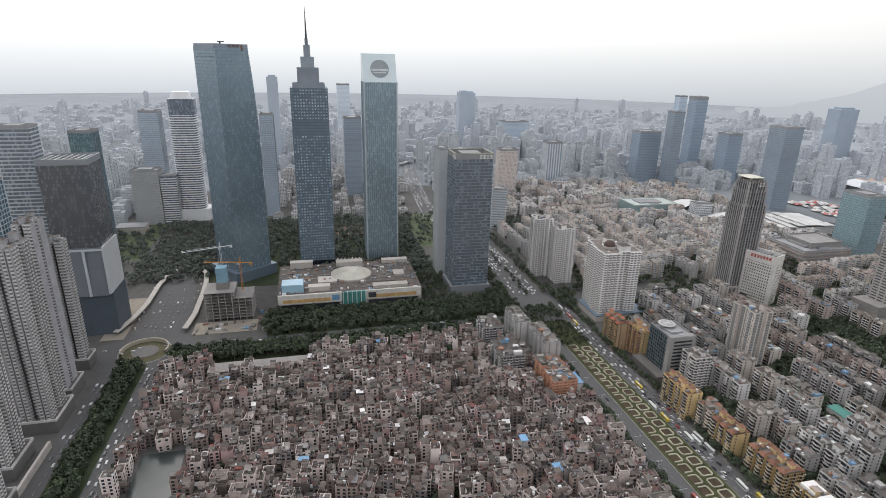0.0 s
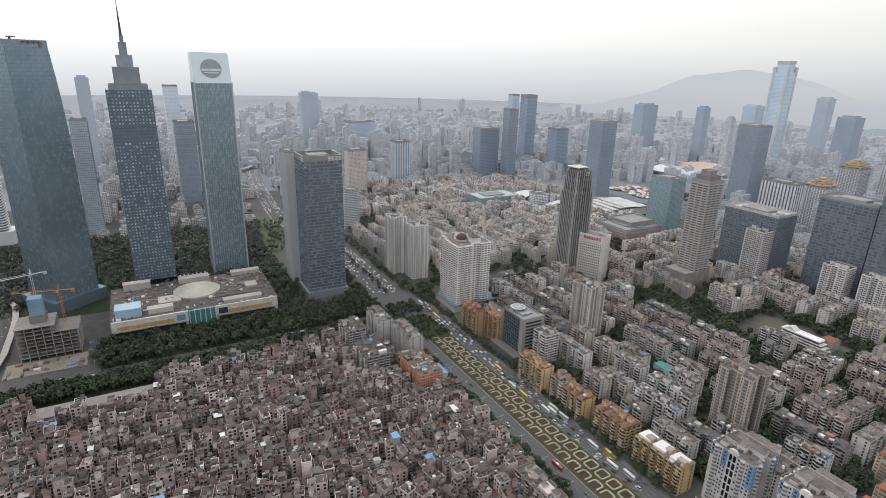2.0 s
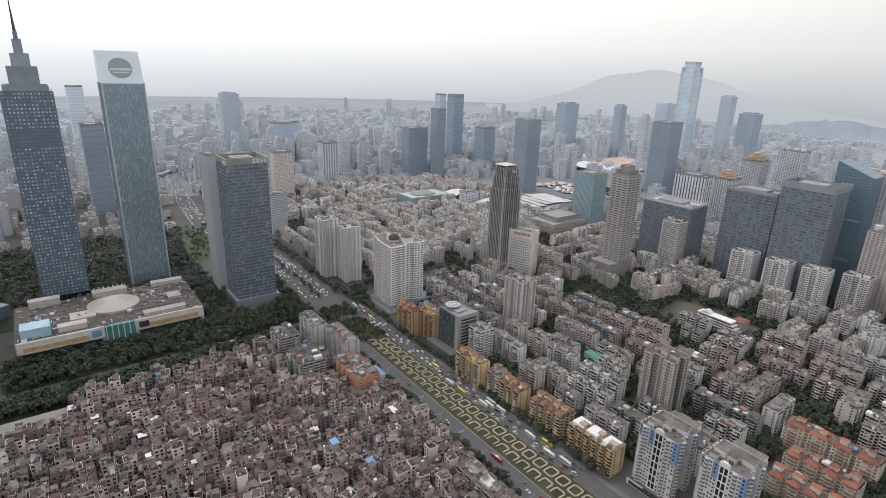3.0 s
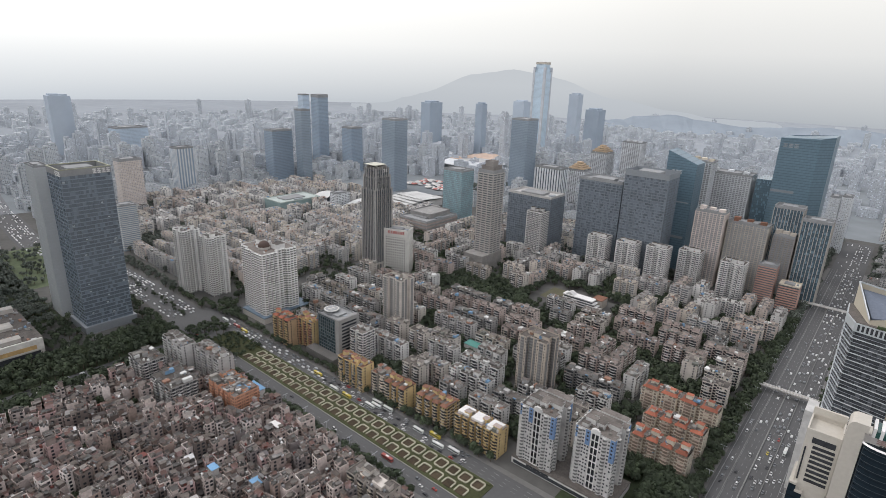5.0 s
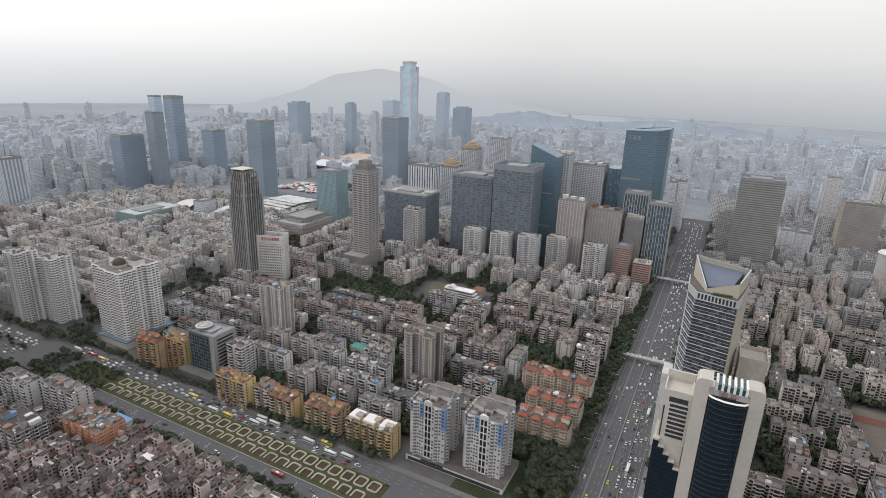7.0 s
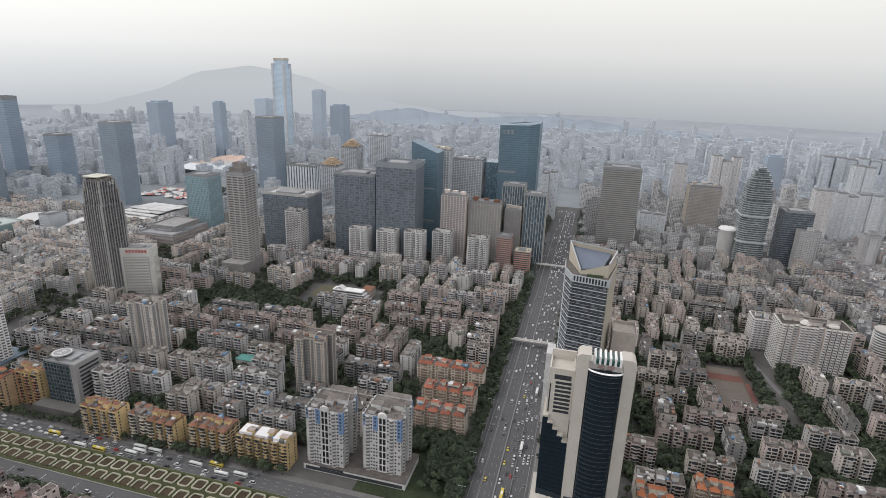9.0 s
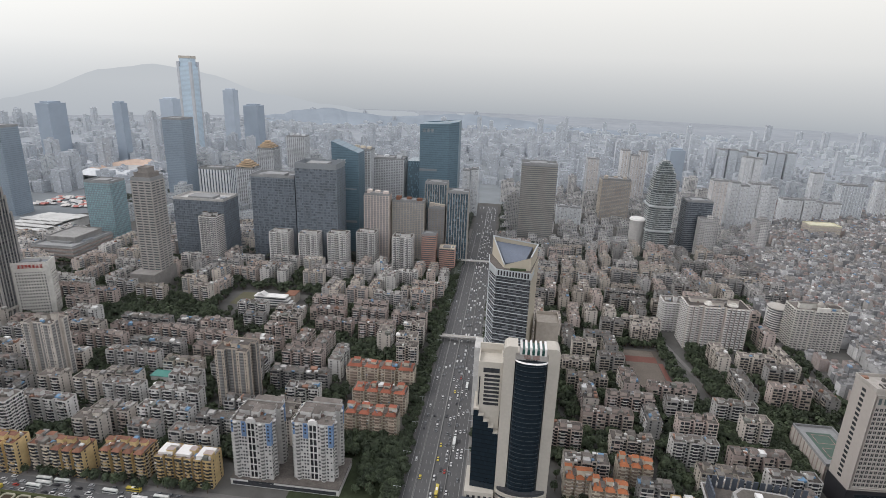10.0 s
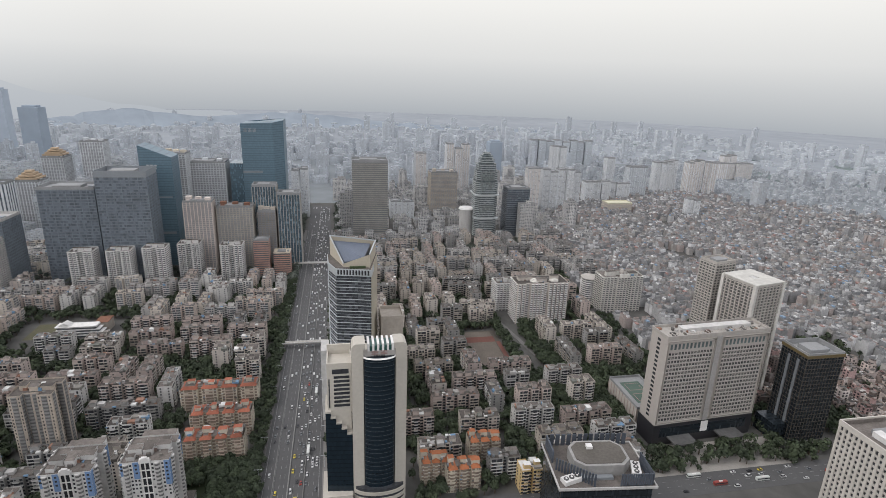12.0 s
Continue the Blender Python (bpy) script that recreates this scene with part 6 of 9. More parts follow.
def fan_building():
    """A stepped block whose roof carries screens, ducts and cooling fans."""
    u, v, h = 286, -166, 60
    take(u, v, 60, 70)
    top = thing("plant_roof_building", at(u, v, 0, -6), "grey office block with louvred roof screens and cooling fans", "office building")
    part("body", Form().box(-20, -30, 0, 22, 30, h - 6), glass_black, top)
    part("lower_roof", Form().box(-22, -32, h - 6, 24, 32, h - 5), roof_grey, top)
    part("roof_rim", Form().ring(-22.3, -32.3, 24.3, 32.3, h - 5.6, h - 4, 0.8), paint_grey, top)
    part("core", Form().prism([(-10, -14), (-4, -20), (10, -20), (16, -14), (16, 12), (10, 18), (-4, 18), (-10, 12)], h - 5, h + 3), paint_dull, top)
    part("core_roof", Form().prism([(-8, -13), (-3, -18), (9, -18), (14, -13), (14, 11), (9, 16), (-3, 16), (-8, 11)], h + 3, h + 3.5), surf("brown_roof", (0.105, 0.096, 0.086), 0.9, spread=0.25), top)
    for x0, y0, x1, y1 in ((-20, 8, -2, 30), (4, 29, 22, 30), (22, -28, 22.6, 28), (-20, -30, 2, -29.4), (-20, -29, -19.4, -8)):
        g = Form()
        n = 14
        for j in range(n):
            a, b = j / n, (j + 0.7) / n
            g.box(min(x0, x1) if x1 - x0 < 1 else x0 + (x1 - x0) * a, min(y0, y1) if y1 - y0 < 1.1 else y0 + (y1 - y0) * a, h - 5,
                  x1 if x1 - x0 < 1 else x0 + (x1 - x0) * b, y1 if y1 - y0 < 1.1 else y0 + (y1 - y0) * b, h + 4)
        part("louvre_screen", g, surf("louvre_metal", (0.085, 0.10, 0.125), 0.5, 0.2, spread=0.15), top, kind="stuff")
    for x, y in ((-14, 22), (-6, -24)):
        bank = part("cooling_unit", Form().box(-3, -6.5, 0, 3, 6.5, 3), sheet_white, top, m=pose(x, y, h - 5, 0, 0, 20 if y > 0 else 75))
        for j in range(3):
            part("fan", Form().tube(0, -4.2 + j * 4.2, 3, 3.5, 1.7, n=14), roof_dark, bank)
            part("fan_hub", Form().tube(0, -4.2 + j * 4.2, 3.5, 3.8, 0.7, n=8), sheet_white, bank)
    part("duct", Form().box(-14, -6, h - 5, -11, 14, h - 3).box(-14, 12, h - 5, 4, 15, h - 3.2), metal_grey, top)
    part("roof_cabin", Form().box(6, 2, h + 3.5, 10, 6, h + 5.5), sheet_white, top)


frame_tower()
chamfer_tower()
slab_office()
brown_tower()
pale_tower()
corner_block()
fan_building()
office("striped_tower", 1062, -58, 46, 66, 145, surf("olive_spandrel", (0.33, 0.315, 0.285), 0.7), surf("dim_glass_band", (0.18, 0.19, 0.20), 0.3), "tall olive-grey tower with close dark floor bands", floor=3.8, bands=1.9, fin=0, thick=0.3, crown=5)


def pagoda_tower():
    u, v = 1044, -283
    take(u, v, 52, 52)
    top = thing("pagoda_tower", at(u, v), "grey-green banded tower stepping in to a tiered crown", "office tower")
    glass = curtain("sage_glass", (0.17, 0.20, 0.21), floor=3.8)
    band_m = surf("sage_band", (0.33, 0.35, 0.35), 0.6)
    tiers = [(44, 0, 112), (40, 112, 132), (35, 132, 145), (28, 145, 154), (21, 154, 161), (13, 161, 166)]
    for s, z0, z1 in tiers:
        c = s * 0.2
        o = lambda k: [(-k / 2 + c, -k / 2), (k / 2 - c, -k / 2), (k / 2, -k / 2 + c), (k / 2, k / 2 - c), (k / 2 - c, k / 2), (-k / 2 + c, k / 2), (-k / 2, k / 2 - c), (-k / 2, -k / 2 + c)]
        part("tier", Form().prism(o(s), z0, z1), glass, top)
        for f in range(int((z1 - z0) / 3.8)):
            part("tier_band", Form().prism(o(s + 1.6), z0 + f * 3.8 + 2.6, z0 + f * 3.8 + 3.8), band_m, top)
    for z in (38, 84):
        part("ledge", Form().box(-24, -24, z, 24, 24, z + 2.5), metal_pale, top)
    part("spire", Form().tube(0, 0, 166, 174, 0.8, 0.2, 6), metal_grey, top)
    office("tiered_office", 1050, -350, 36, 46, 95, curtain("slate_blue_glass", (0.13, 0.155, 0.185)), metal_grey, "dark blue-grey office stepping up in tiers", floor=3.8, bands=0.9, fin=0, crown=3)
    ob = thing("round_hall", at(1054, -250), "low round building with a white disc roof", "hall")
    part("drum", Form().tube(0, 0, 0, 52, 14, n=24), paint_grey, ob)
    part("disc_roof", Form().tube(0, 0, 52, 55, 16, 14, n=24), sheet_white, ob)


pagoda_tower()
slit_tower(1243, -235, 40, 60, 95, surf("misty_tan", (0.42, 0.38, 0.33), 0.8), "tan slab with a pale frame and dark middle")
# windows almost as pale as walls: haze put into the far facades
rosy_far = facade("rosy_far", (0.58, 0.545, 0.52), (0.36, 0.36, 0.37), 3.0, 3.0, 0.55, 0.5, roof=(0.36, 0.35, 0.345), spread=0.08)
white_far = facade("white_far", (0.60, 0.61, 0.62), (0.34, 0.36, 0.385), 3.0, 2.8, 0.55, 0.5, roof=(0.38, 0.385, 0.39), spread=0.08)
slate_far = facade("slate_far", (0.46, 0.49, 0.52), (0.38, 0.41, 0.44), 3.4, 3.0, 0.6, 0.5, roof=(0.36, 0.38, 0.40), spread=0.06)


def far_cluster(u, v, w, length, h, count, mat, label, seed, fin=1.4):
    """Slim far towers standing shoulder to shoulder in a row."""
    rnd = random.Random(seed)
    step = length / count
    for j in range(count):
        office("apartment_tower", u + rnd.uniform(-5, 5), v - length / 2 + (j + 0.5) * step, w * rnd.uniform(0.85, 1.15), step * 0.86, h * rnd.uniform(0.93, 1.04), mat, MATS["misty_white"], label,
               bands=0, fin=fin, bay=6.0, thick=0.8, crown=3, category="apartment tower")


far_cluster(1214, -441, 20, 34, 107, 1, rosy_far, "rosy slab tower at the end of a pale far row", 1)
far_cluster(1244, -524, 22, 98, 100, 5, white_far, "pale apartment tower in a close far row", 2)
far_cluster(1318, -652, 20, 72, 61, 3, white_far, "white far apartment block with close balconies", 3)
far_cluster(1340, -728, 20, 58, 50, 3, white_far, "low white far apartment block", 4)
far_cluster(1440, -593, 24, 40, 128, 2, white_far, "white far tower with dark upright stripes", 5, 2.4)
far_cluster(1376, -797, 22, 62, 88, 1, slate_far, "grey glass far slab with pale edges", 6, 0.8)
far_cluster(1452, -926, 24, 70, 94, 4, white_far, "white far apartment tower in a group", 7)
far_cluster(1420, -1018, 24, 92, 99, 5, rosy_far, "rosy far apartment tower with upright slots", 8)
far_cluster(1150, -820, 18, 30, 47, 2, white_far, "small white apartment block among low houses", 9)
far_cluster(1690, -1335, 40, 135, 52, 4, rosy_far, "rosy far block with stepped terraces", 10)
far_cluster(1700, -1320, 26, 50, 76, 2, rosy_far, "rosy far tower above stepped terraces", 11)
far_cluster(1612, -836, 22, 30, 78, 1, white_far, "slim white far tower", 12)
far_cluster(1930, -800, 30, 240, 96, 8, slate_far, "misty grey far tower in a broken row", 13, 0)
far_cluster(1490, -218, 26, 34, 105, 1, rosy_far, "rosy far tower behind the striped one", 14)
far_cluster(1495, -323, 26, 68, 126, 3, rosy_far, "cream far tower in a group of three", 15)
far_cluster(1200, -136, 24, 54, 37, 2, white_far, "low white block with a portico roof", 16, 3.0)
far_cluster(1226, 82, 24, 36, 100, 2, white_far, "pale far tower beside the avenue", 17)
office("market_hall", 1216, -663, 34, 62, 26, paint_beige, paint_cream, "low pale hall with a yellowish roof", floor=6, bands=1.4, fin=0, crown=2, house=False, roof=surf("straw_roof", (0.52, 0.50, 0.38), 0.7), category="hall")
take(679, -219, 26, 30)
bay_tower("apartment_tower", at(679, -219), oblong(24, 28), 13, paint_white, "white apartment block with an arched roof gable", group="arched apartment blocks", pitch=5, wide=3.6)
take(638, -253, 34, 70)
cream_ob = bay_tower("apartment_tower", at(638, -253), [(-15, -34), (15, -34), (15, 34), (-15, 34), (-15, 22), (-12, 22), (-12, 16), (-15, 16), (-15, -2), (-12, -2), (-12, -8), (-15, -8)], 18, paint_beige, "cream apartment block with bowed balconies and rooftop arches", group="arched apartment blocks", pitch=5, wide=3.4, band=paint_white)
for y in (-18, 8):
    for j in range(3):
        part("roof_arch", Form().tube(0, 0, 0, 1.2, 6 - j * 1.6, n=20), stone_white, cream_ob, m=pose(-4, y, 54 + j * 1.2))
take(686, -349, 26, 28)
round_ob = thing("round_apartments", at(688, -349), "white round-cornered block with ring balconies", "apartment building")
for f in range(12):
    part("ring_balcony", Form().tube(0, 0, f * 3, f * 3 + 1.1, 13.4, n=24), paint_white, round_ob)
    part("ring_wall", Form().tube(0, 0, f * 3 + 1.1, f * 3 + 3, 12, n=24), window_hazed, round_ob)
part("roof", Form().tube(0, 0, 36, 37.2, 13.4, n=24), stone_pale, round_ob)
take(658, -376, 32, 62)
arch_ob = bay_tower("apartment_tower", at(658, -376), [(-13, -29), (13, -29), (13, 29), (-13, 29), (-13, 9), (-15, 9), (-15, -9), (-13, -9)], 17, stone_white, "white apartment block with a raised middle and roof dome", group="arched apartment blocks", pitch=4.8, wide=3.6)
part("dome", Form().tube(0, 0, 0, 3, 3.4, n=12).tube(0, 0, 3, 5.5, 3.4, 2.2, n=12).tube(0, 0, 5.5, 7, 2.2, 0.2, n=12), stone_pale, arch_ob, m=pose(-6, 0, 54))
part("gable_wall", Form().box(-15.4, -7, 51, -13.6, 7, 56), stone_white, arch_ob)

# ---- sports field and low school hall ----
strip("pavement", 514, -186, 608, -143, 0.0, 0.1, surf("worn_paving", (0.08, 0.072, 0.062), 0.9, spread=0.2), "worn brown paving round a dusty sports field")
strip("pavement", 516, -180, 606, -146, 0.1, 0.16, surf("dusty_field", (0.125, 0.108, 0.093), 0.95, spread=0.2), "dusty brown sports field")
strip("pavement", 578, -181, 592, -145, 0.16, 0.2, surf("red_track", (0.16, 0.075, 0.062), 0.9, spread=0.15), "faded red strip of running track")
strip("pavement", 516, -186, 578, -181, 0.16, 0.2, surf("red_track", (0.17, 0.09, 0.078), 0.9, spread=0.15), "faded red strip of running track")
take(561, -163, 92, 34)
gym = office("sports_hall", 425, -279, 54, 32, 17, paint_beige, paint_pink, "beige hall with green court on its roof", floor=17, bands=0, bay=5, fin=0.8, crown=2.5, house=False, category="hall")
part("roof_court", Form().box(-18, -10, 17.3, 18, 10, 17.45), surf("court_green", (0.085, 0.125, 0.105), 0.9), gym)
for x in (-9, 9):
    part("court_mark", Form().ring(x - 6, -7, x + 6, 7, 17.45, 17.5, 0.4), surf("court_pink", (0.34, 0.22, 0.2), 0.9), gym)
band("road", [(480, -229), (600, -206), (725, -183), (955, -150)], 2.6, 0.0, 0.5, paving, "narrow pale lane beside a covered channel")
take(600, -206, 200, 5)

# ---- yellow and orange rows along the boulevard ----
def row_block(u, v, w, d, floors, wall, trim, label, roof, hip=False, group="", bays=None, glass=None):
    take(u, v, w, d, 2)
    return apartment("apartment_building", w, d, floors, wall, trim, label, at(u, v), roof=roof, hip=hip, group=group, bays=bays, glass=glass)


big_yellow = row_block(325, 224, 16, 44, 8, paint_yellow, paint_yellow, "ochre-yellow apartment block with white sheet roofs", paint_pink, group="yellow boulevard row", bays=6)
for y in (-15, 1, 15):
    part("sheet_roof", Form().box(-5.5, y - 5.5, 23.9, 5.5, y + 5.5, 26.2), sheet_white, big_yellow)
row_block(326, 273, 18, 36, 8, paint_yellow, paint_cream, "ochre apartment block with brown-red roof edges", tile_ochre, True, "yellow boulevard row", 4)
row_block(320, 314, 16, 26, 8, paint_yellow, paint_cream, "ochre apartment block with brown-red roof edges", tile_ochre, True, "yellow boulevard row", 3)
row_block(322, 338, 15, 18, 8, paint_tan, paint_cream, "tan and ochre apartment block with a flat roof", tile_ochre, False, "yellow boulevard row", 2)
row_block(316, 371, 15, 36, 9, paint_yellow, paint_tan, "ochre and tan apartment block with small windows", tile_ochre, False, "yellow boulevard row", 4)
row_block(320, 493, 15, 30, 11, wall_paint("tan_orange_paint", (0.45, 0.32, 0.20)), paint_yellow, "orange and yellow apartment block with a stepped roof", tile_red, True, "orange blocks", 3)
row_block(334, 468, 15, 26, 11, paint_yellow, paint_orange, "yellow apartment block beside an orange one", tile_ochre, False, "orange blocks", 3)
take(215, 421, 24, 44, 2)
salmon = wall_paint("salmon_paint", (0.56, 0.30, 0.20))
# openings get a darker salmon, with loggia shade put into the colour
apartment("apartment_building", 24, 44, 8, salmon, salmon, "salmon-orange village block with a cluttered grey roof", at(215, 421), roof=roof_grey, bays=5, win=1.3, deep=0.6, back=4.0, glass=surf("salmon_loggia", (0.30, 0.17, 0.12), 0.85, spread=0.3, grain=0.5, stain=0.3, bump=0))
shacks = Form()
rnd_s = random.Random(9)
for j in range(46):
    x, y, a, b = rnd_s.uniform(-9, 9), rnd_s.uniform(-19, 19), rnd_s.uniform(0.7, 2.4), rnd_s.uniform(0.7, 3.0)
    shacks.box(x - a, y - b, 23.6, x + a, y + b, 23.6 + rnd_s.uniform(0.5, 2.9), bare=True)
tagged(part("roof_shack", shacks, ROOF_JUNK, m=at(215, 421)), "grey shacks and sheets crowding a flat roof", "shacks", kind="stuff")
village_l = row_block(222, 244, 16, 40, 6, paint_beige, paint_cream, "cream village block with a walled roof terrace", roof_grey, False, "", 4)
part("terrace_room", Form().box(-5, -14, 17.7, 3, -4, 21), paint_beige, village_l)
part("terrace_disc", Form().tube(1, 8, 17.7, 18.6, 5, n=20), paint_tan, village_l)
for u, v, w, d, fl in ((214, 522, 15, 40, 11), (226, 476, 15, 46, 11), (182, 522, 22, 30, 9), (182, 464, 25, 36, 9)):
    row_block(u, v, w, d, fl, paint_dull if w > 20 else paint_grey, paint_pale, "grey slab block with dark window strips", roof_grey, False, "grey blocks at the village edge")

# ---- white and blue towers, and their podium ----
def blue_tower(u, v):
    """Corner stacks of bowed balconies, a tall dark recess with a white lattice and arch, and blue top panels."""
    take(u, v, 34, 34)
    x, y, h = 14, 15, 54
    ob = bay_tower("apartment_tower", at(u, v), [(-x, -y), (-5, -y), (-5, -y + 3), (4, -y + 3), (4, -y), (x, -y), (x, y), (-x, y), (-x, 3.4), (-x + 2.2, 3.4), (-x + 2.2, -3.4), (-x, -3.4)], 18, wall_paint("weathered_white_paint", (0.52, 0.512, 0.50)),
                   "white apartment tower with blue top panels and stacked curved balconies", group="white and blue towers", pitch=5.0, wide=3.6, bump=1.7,
                   skip=(9,), stacks={0: [0.68], 2: [0.5], 4: [0.3], 7: [0.3], 11: [0.36]}, pane=0.62)
    part("recess_glass", Form().box(-x + 2.0, -3.2, 2, -x + 2.25, 3.2, h - 1), window_dark, ob)
    lattice = Form()
    for s in (-3.2, -0.2, 2.6):
        lattice.box(-x - 0.5, s - 0.25, 4, -x + 0.3, s + 0.25, h)
    for f in range(2, 18, 2):
        lattice.box(-x - 0.5, -3.3, f * 3, -x + 0.3, 3.3, f * 3 + 0.45)
    part("lattice_frame", lattice, paint_white, ob)
    arch = Form()
    for j in range(6):
        a, b = radians(30 * j), radians(30 * j + 30)
        arch.prism([(-x - 0.6, 3.4 * math.cos(b)), (-x + 1.4, 3.4 * math.cos(b)), (-x + 1.4, 3.4 * math.cos(a)), (-x - 0.6, 3.4 * math.cos(a))], h, h + 0.6 + 3.6 * (math.sin(a) + math.sin(b)) / 2)
    part("gable_arch", arch, paint_white, ob)
    for y0, y1, z0 in ((3.5, 7.2, 42), (-14.95, -11.7, 36), (13.4, 14.9, 45)):
        panel = part("blue_panel", Form().box(-x - 0.18, y0, z0, -x + 0.05, y1, h + 0.9), paint_blue, ob)
        rows_g = Form()
        for f in range(int(z0 / 3) + 1, 18):
            rows_g.pane_x(-x - 0.21, (y0 + y1) / 2 - 0.7, f * 3 + 0.9, (y0 + y1) / 2 + 0.7, f * 3 + 2.3)
        part("panel_window", rows_g, window_dark, panel, kind="stuff")
    for x0, x1, z0 in ((-13.9, -11.2, 36), (9.2, 13.6, 39)):
        part("blue_panel", Form().box(x0, -y - 0.18, z0, x1, -y + 0.05, h + 0.9), paint_blue, ob)
    for x0, y0, x1, y1, e in ((-6, -3, 0, 3, 4.2), (3, 4, 8, 9, 3.4), (-11, 7, -7, 12, 3.0), (4, -11, 9, -6, 3.6)):
        part("roof_block", Form().box(x0, y0, h, x1, y1, h + e, 0, 1), [paint_grey, roof_grey], ob)
    part("rear_wing", Form().box(x + 0.1, -12, 0, x + 7, 10, h + 1, 0, 1), [paint_pale, roof_grey], ob)


blue_tower(341, 174)
blue_tower(346, 129)
podium = thing("shop_podium", at(338, 148), "low white shop podium below the towers", "podium")
part("body", Form().box(-13.5, -40, 0, 22, 44, 5.5), paint_pale, podium)
part("roof", Form().box(-13.8, -40.3, 5.5, 22.3, 44.3, 6.0), roof_grey, podium)
part("shop_window", Form().box(-13.8, -38, 0.8, -13.5, 42, 3.6), window_dark, podium)
part("shop_sign", Form().box(-13.9, 10, 4.0, -13.5, 30, 5.2), window_dark, podium)
take(338, 148, 42, 92)

# ---- red-roofed blocks by the avenue ----
# darkened cream: shade of the loggias put into the colour of their backs
loggia = surf("loggia_back", (0.27, 0.215, 0.175), 0.85, spread=0.3, grain=0.5, stain=0.3, bump=0)
for u, v, w, d in ((480, 112, 15, 68), (438, 103, 15, 50), (403, 102, 15, 46)):
    row_block(u, v, w, d, 8, paint_cream, wall_paint("pinkish_cream_paint", (0.55, 0.45, 0.38)), "cream apartment block with a red tiled roof", tile_red, True, "red-roofed blocks", 4, loggia)
for u, v, d in ((354, -68, 22), (344, -88, 26), (374, -112, 26)):
    row_block(u, v, 14, d, 7, paint_cream, paint_cream, "cream apartment block with an orange tiled roof", tile_orange, True, "orange-roofed blocks", 3, loggia)
row_block(334, -138, 13, 16, 7, paint_yellow, paint_cream, "yellow-tinted apartment block with white sheet roof", sheet_white, False, "", 2)

# ---- school ----
take(660, 312, 54, 104)
strip("lawn", 644, 326, 686, 358, 0.0, 0.1, surf("school_field", (0.12, 0.115, 0.075), 0.95, spread=0.25), "worn green school field")
school = thing("school_building", at(650, 296), "long white school block with open corridors and brown roofs", "school")
for f in range(4):
    part("corridor", Form().box(-6, -26 + f * 3, f * 3.4 + 2.3, 6, 26, f * 3.4 + 3.4), paint_white, school)
    part("classrooms", Form().box(-4.6, -25 + f * 3, f * 3.4, 5, 25, f * 3.4 + 2.3), window_hazed, school)
part("roof", Form().box(-6.4, -16.4, 13.6, 6.4, 26.4, 14.2), paint_white, school)
part("side_wing", Form().box(8, -24, 0, 26, -10, 12), paint_tan, school)
part("wing_roof", Form().box(7.6, -24.4, 12, 26.4, -9.6, 12.6), tile_ochre, school)
part("gable", Form().prism([(-5, 10), (5, 10), (5, 24), (-5, 24)], 14.2, 18, pts1=[(-5, 16.6), (5, 16.6), (5, 17.4), (-5, 17.4)]), paint_white, school)

# ---- slab blocks of the housing estates ----
SLABS = []
specs = [(12.5, 36, 8, paint_grey, paint_pale), (12.5, 46, 8, paint_pale, paint_white), (12, 58, 7, paint_dull, paint_grey), (13, 30, 8, paint_pale, paint_pale),
         (12.5, 44, 7, paint_pink, paint_tan), (12.5, 54, 8, paint_grey, paint_white), (13, 26, 9, paint_grey, paint_pale), (13, 38, 7, paint_tan, paint_pale),
         (14, 32, 8, paint_rose, paint_beige), (13.5, 42, 8, paint_rose, paint_pale), (15, 22, 9, paint_beige, paint_white), (14, 34, 7, paint_beige, paint_rose), (12, 24, 7, paint_dull, paint_pale), (15, 28, 8, paint_white, paint_pale)]
names = {paint_grey: "grey", paint_pale: "pale grey", paint_dull: "dull dark grey", paint_pink: "pinkish brown", paint_tan: "tan", paint_rose: "rosy brown", paint_beige: "beige", paint_white: "white"}
for w, d, fl, wall, trim in specs:
    ob = apartment("apartment_building", w, d, fl, wall, trim, f"{names[wall]} {fl}-storey walk-up apartment slab with stained flat roof", at(0, -3000), group="estate apartment slabs")
    SLABS.append((w, d, model(ob)))


def clear_of_roads(u, v, w, d):
    u0, v0, u1, v1 = u - w / 2, v - d / 2, u + w / 2, v + d / 2
    if u1 > 236 and u0 < 312 and v1 > 60:
        return False
    if v1 > 10 and v0 < 68:
        return False
    if u0 < 332 and u1 > 300 and v1 < 20:
        return False
    lane = 612 + max(0, (u - 420)) * 0.13
    return not (u1 > 300 and v1 > lane - 14 and v0 < lane + 14)


SPOTS = []


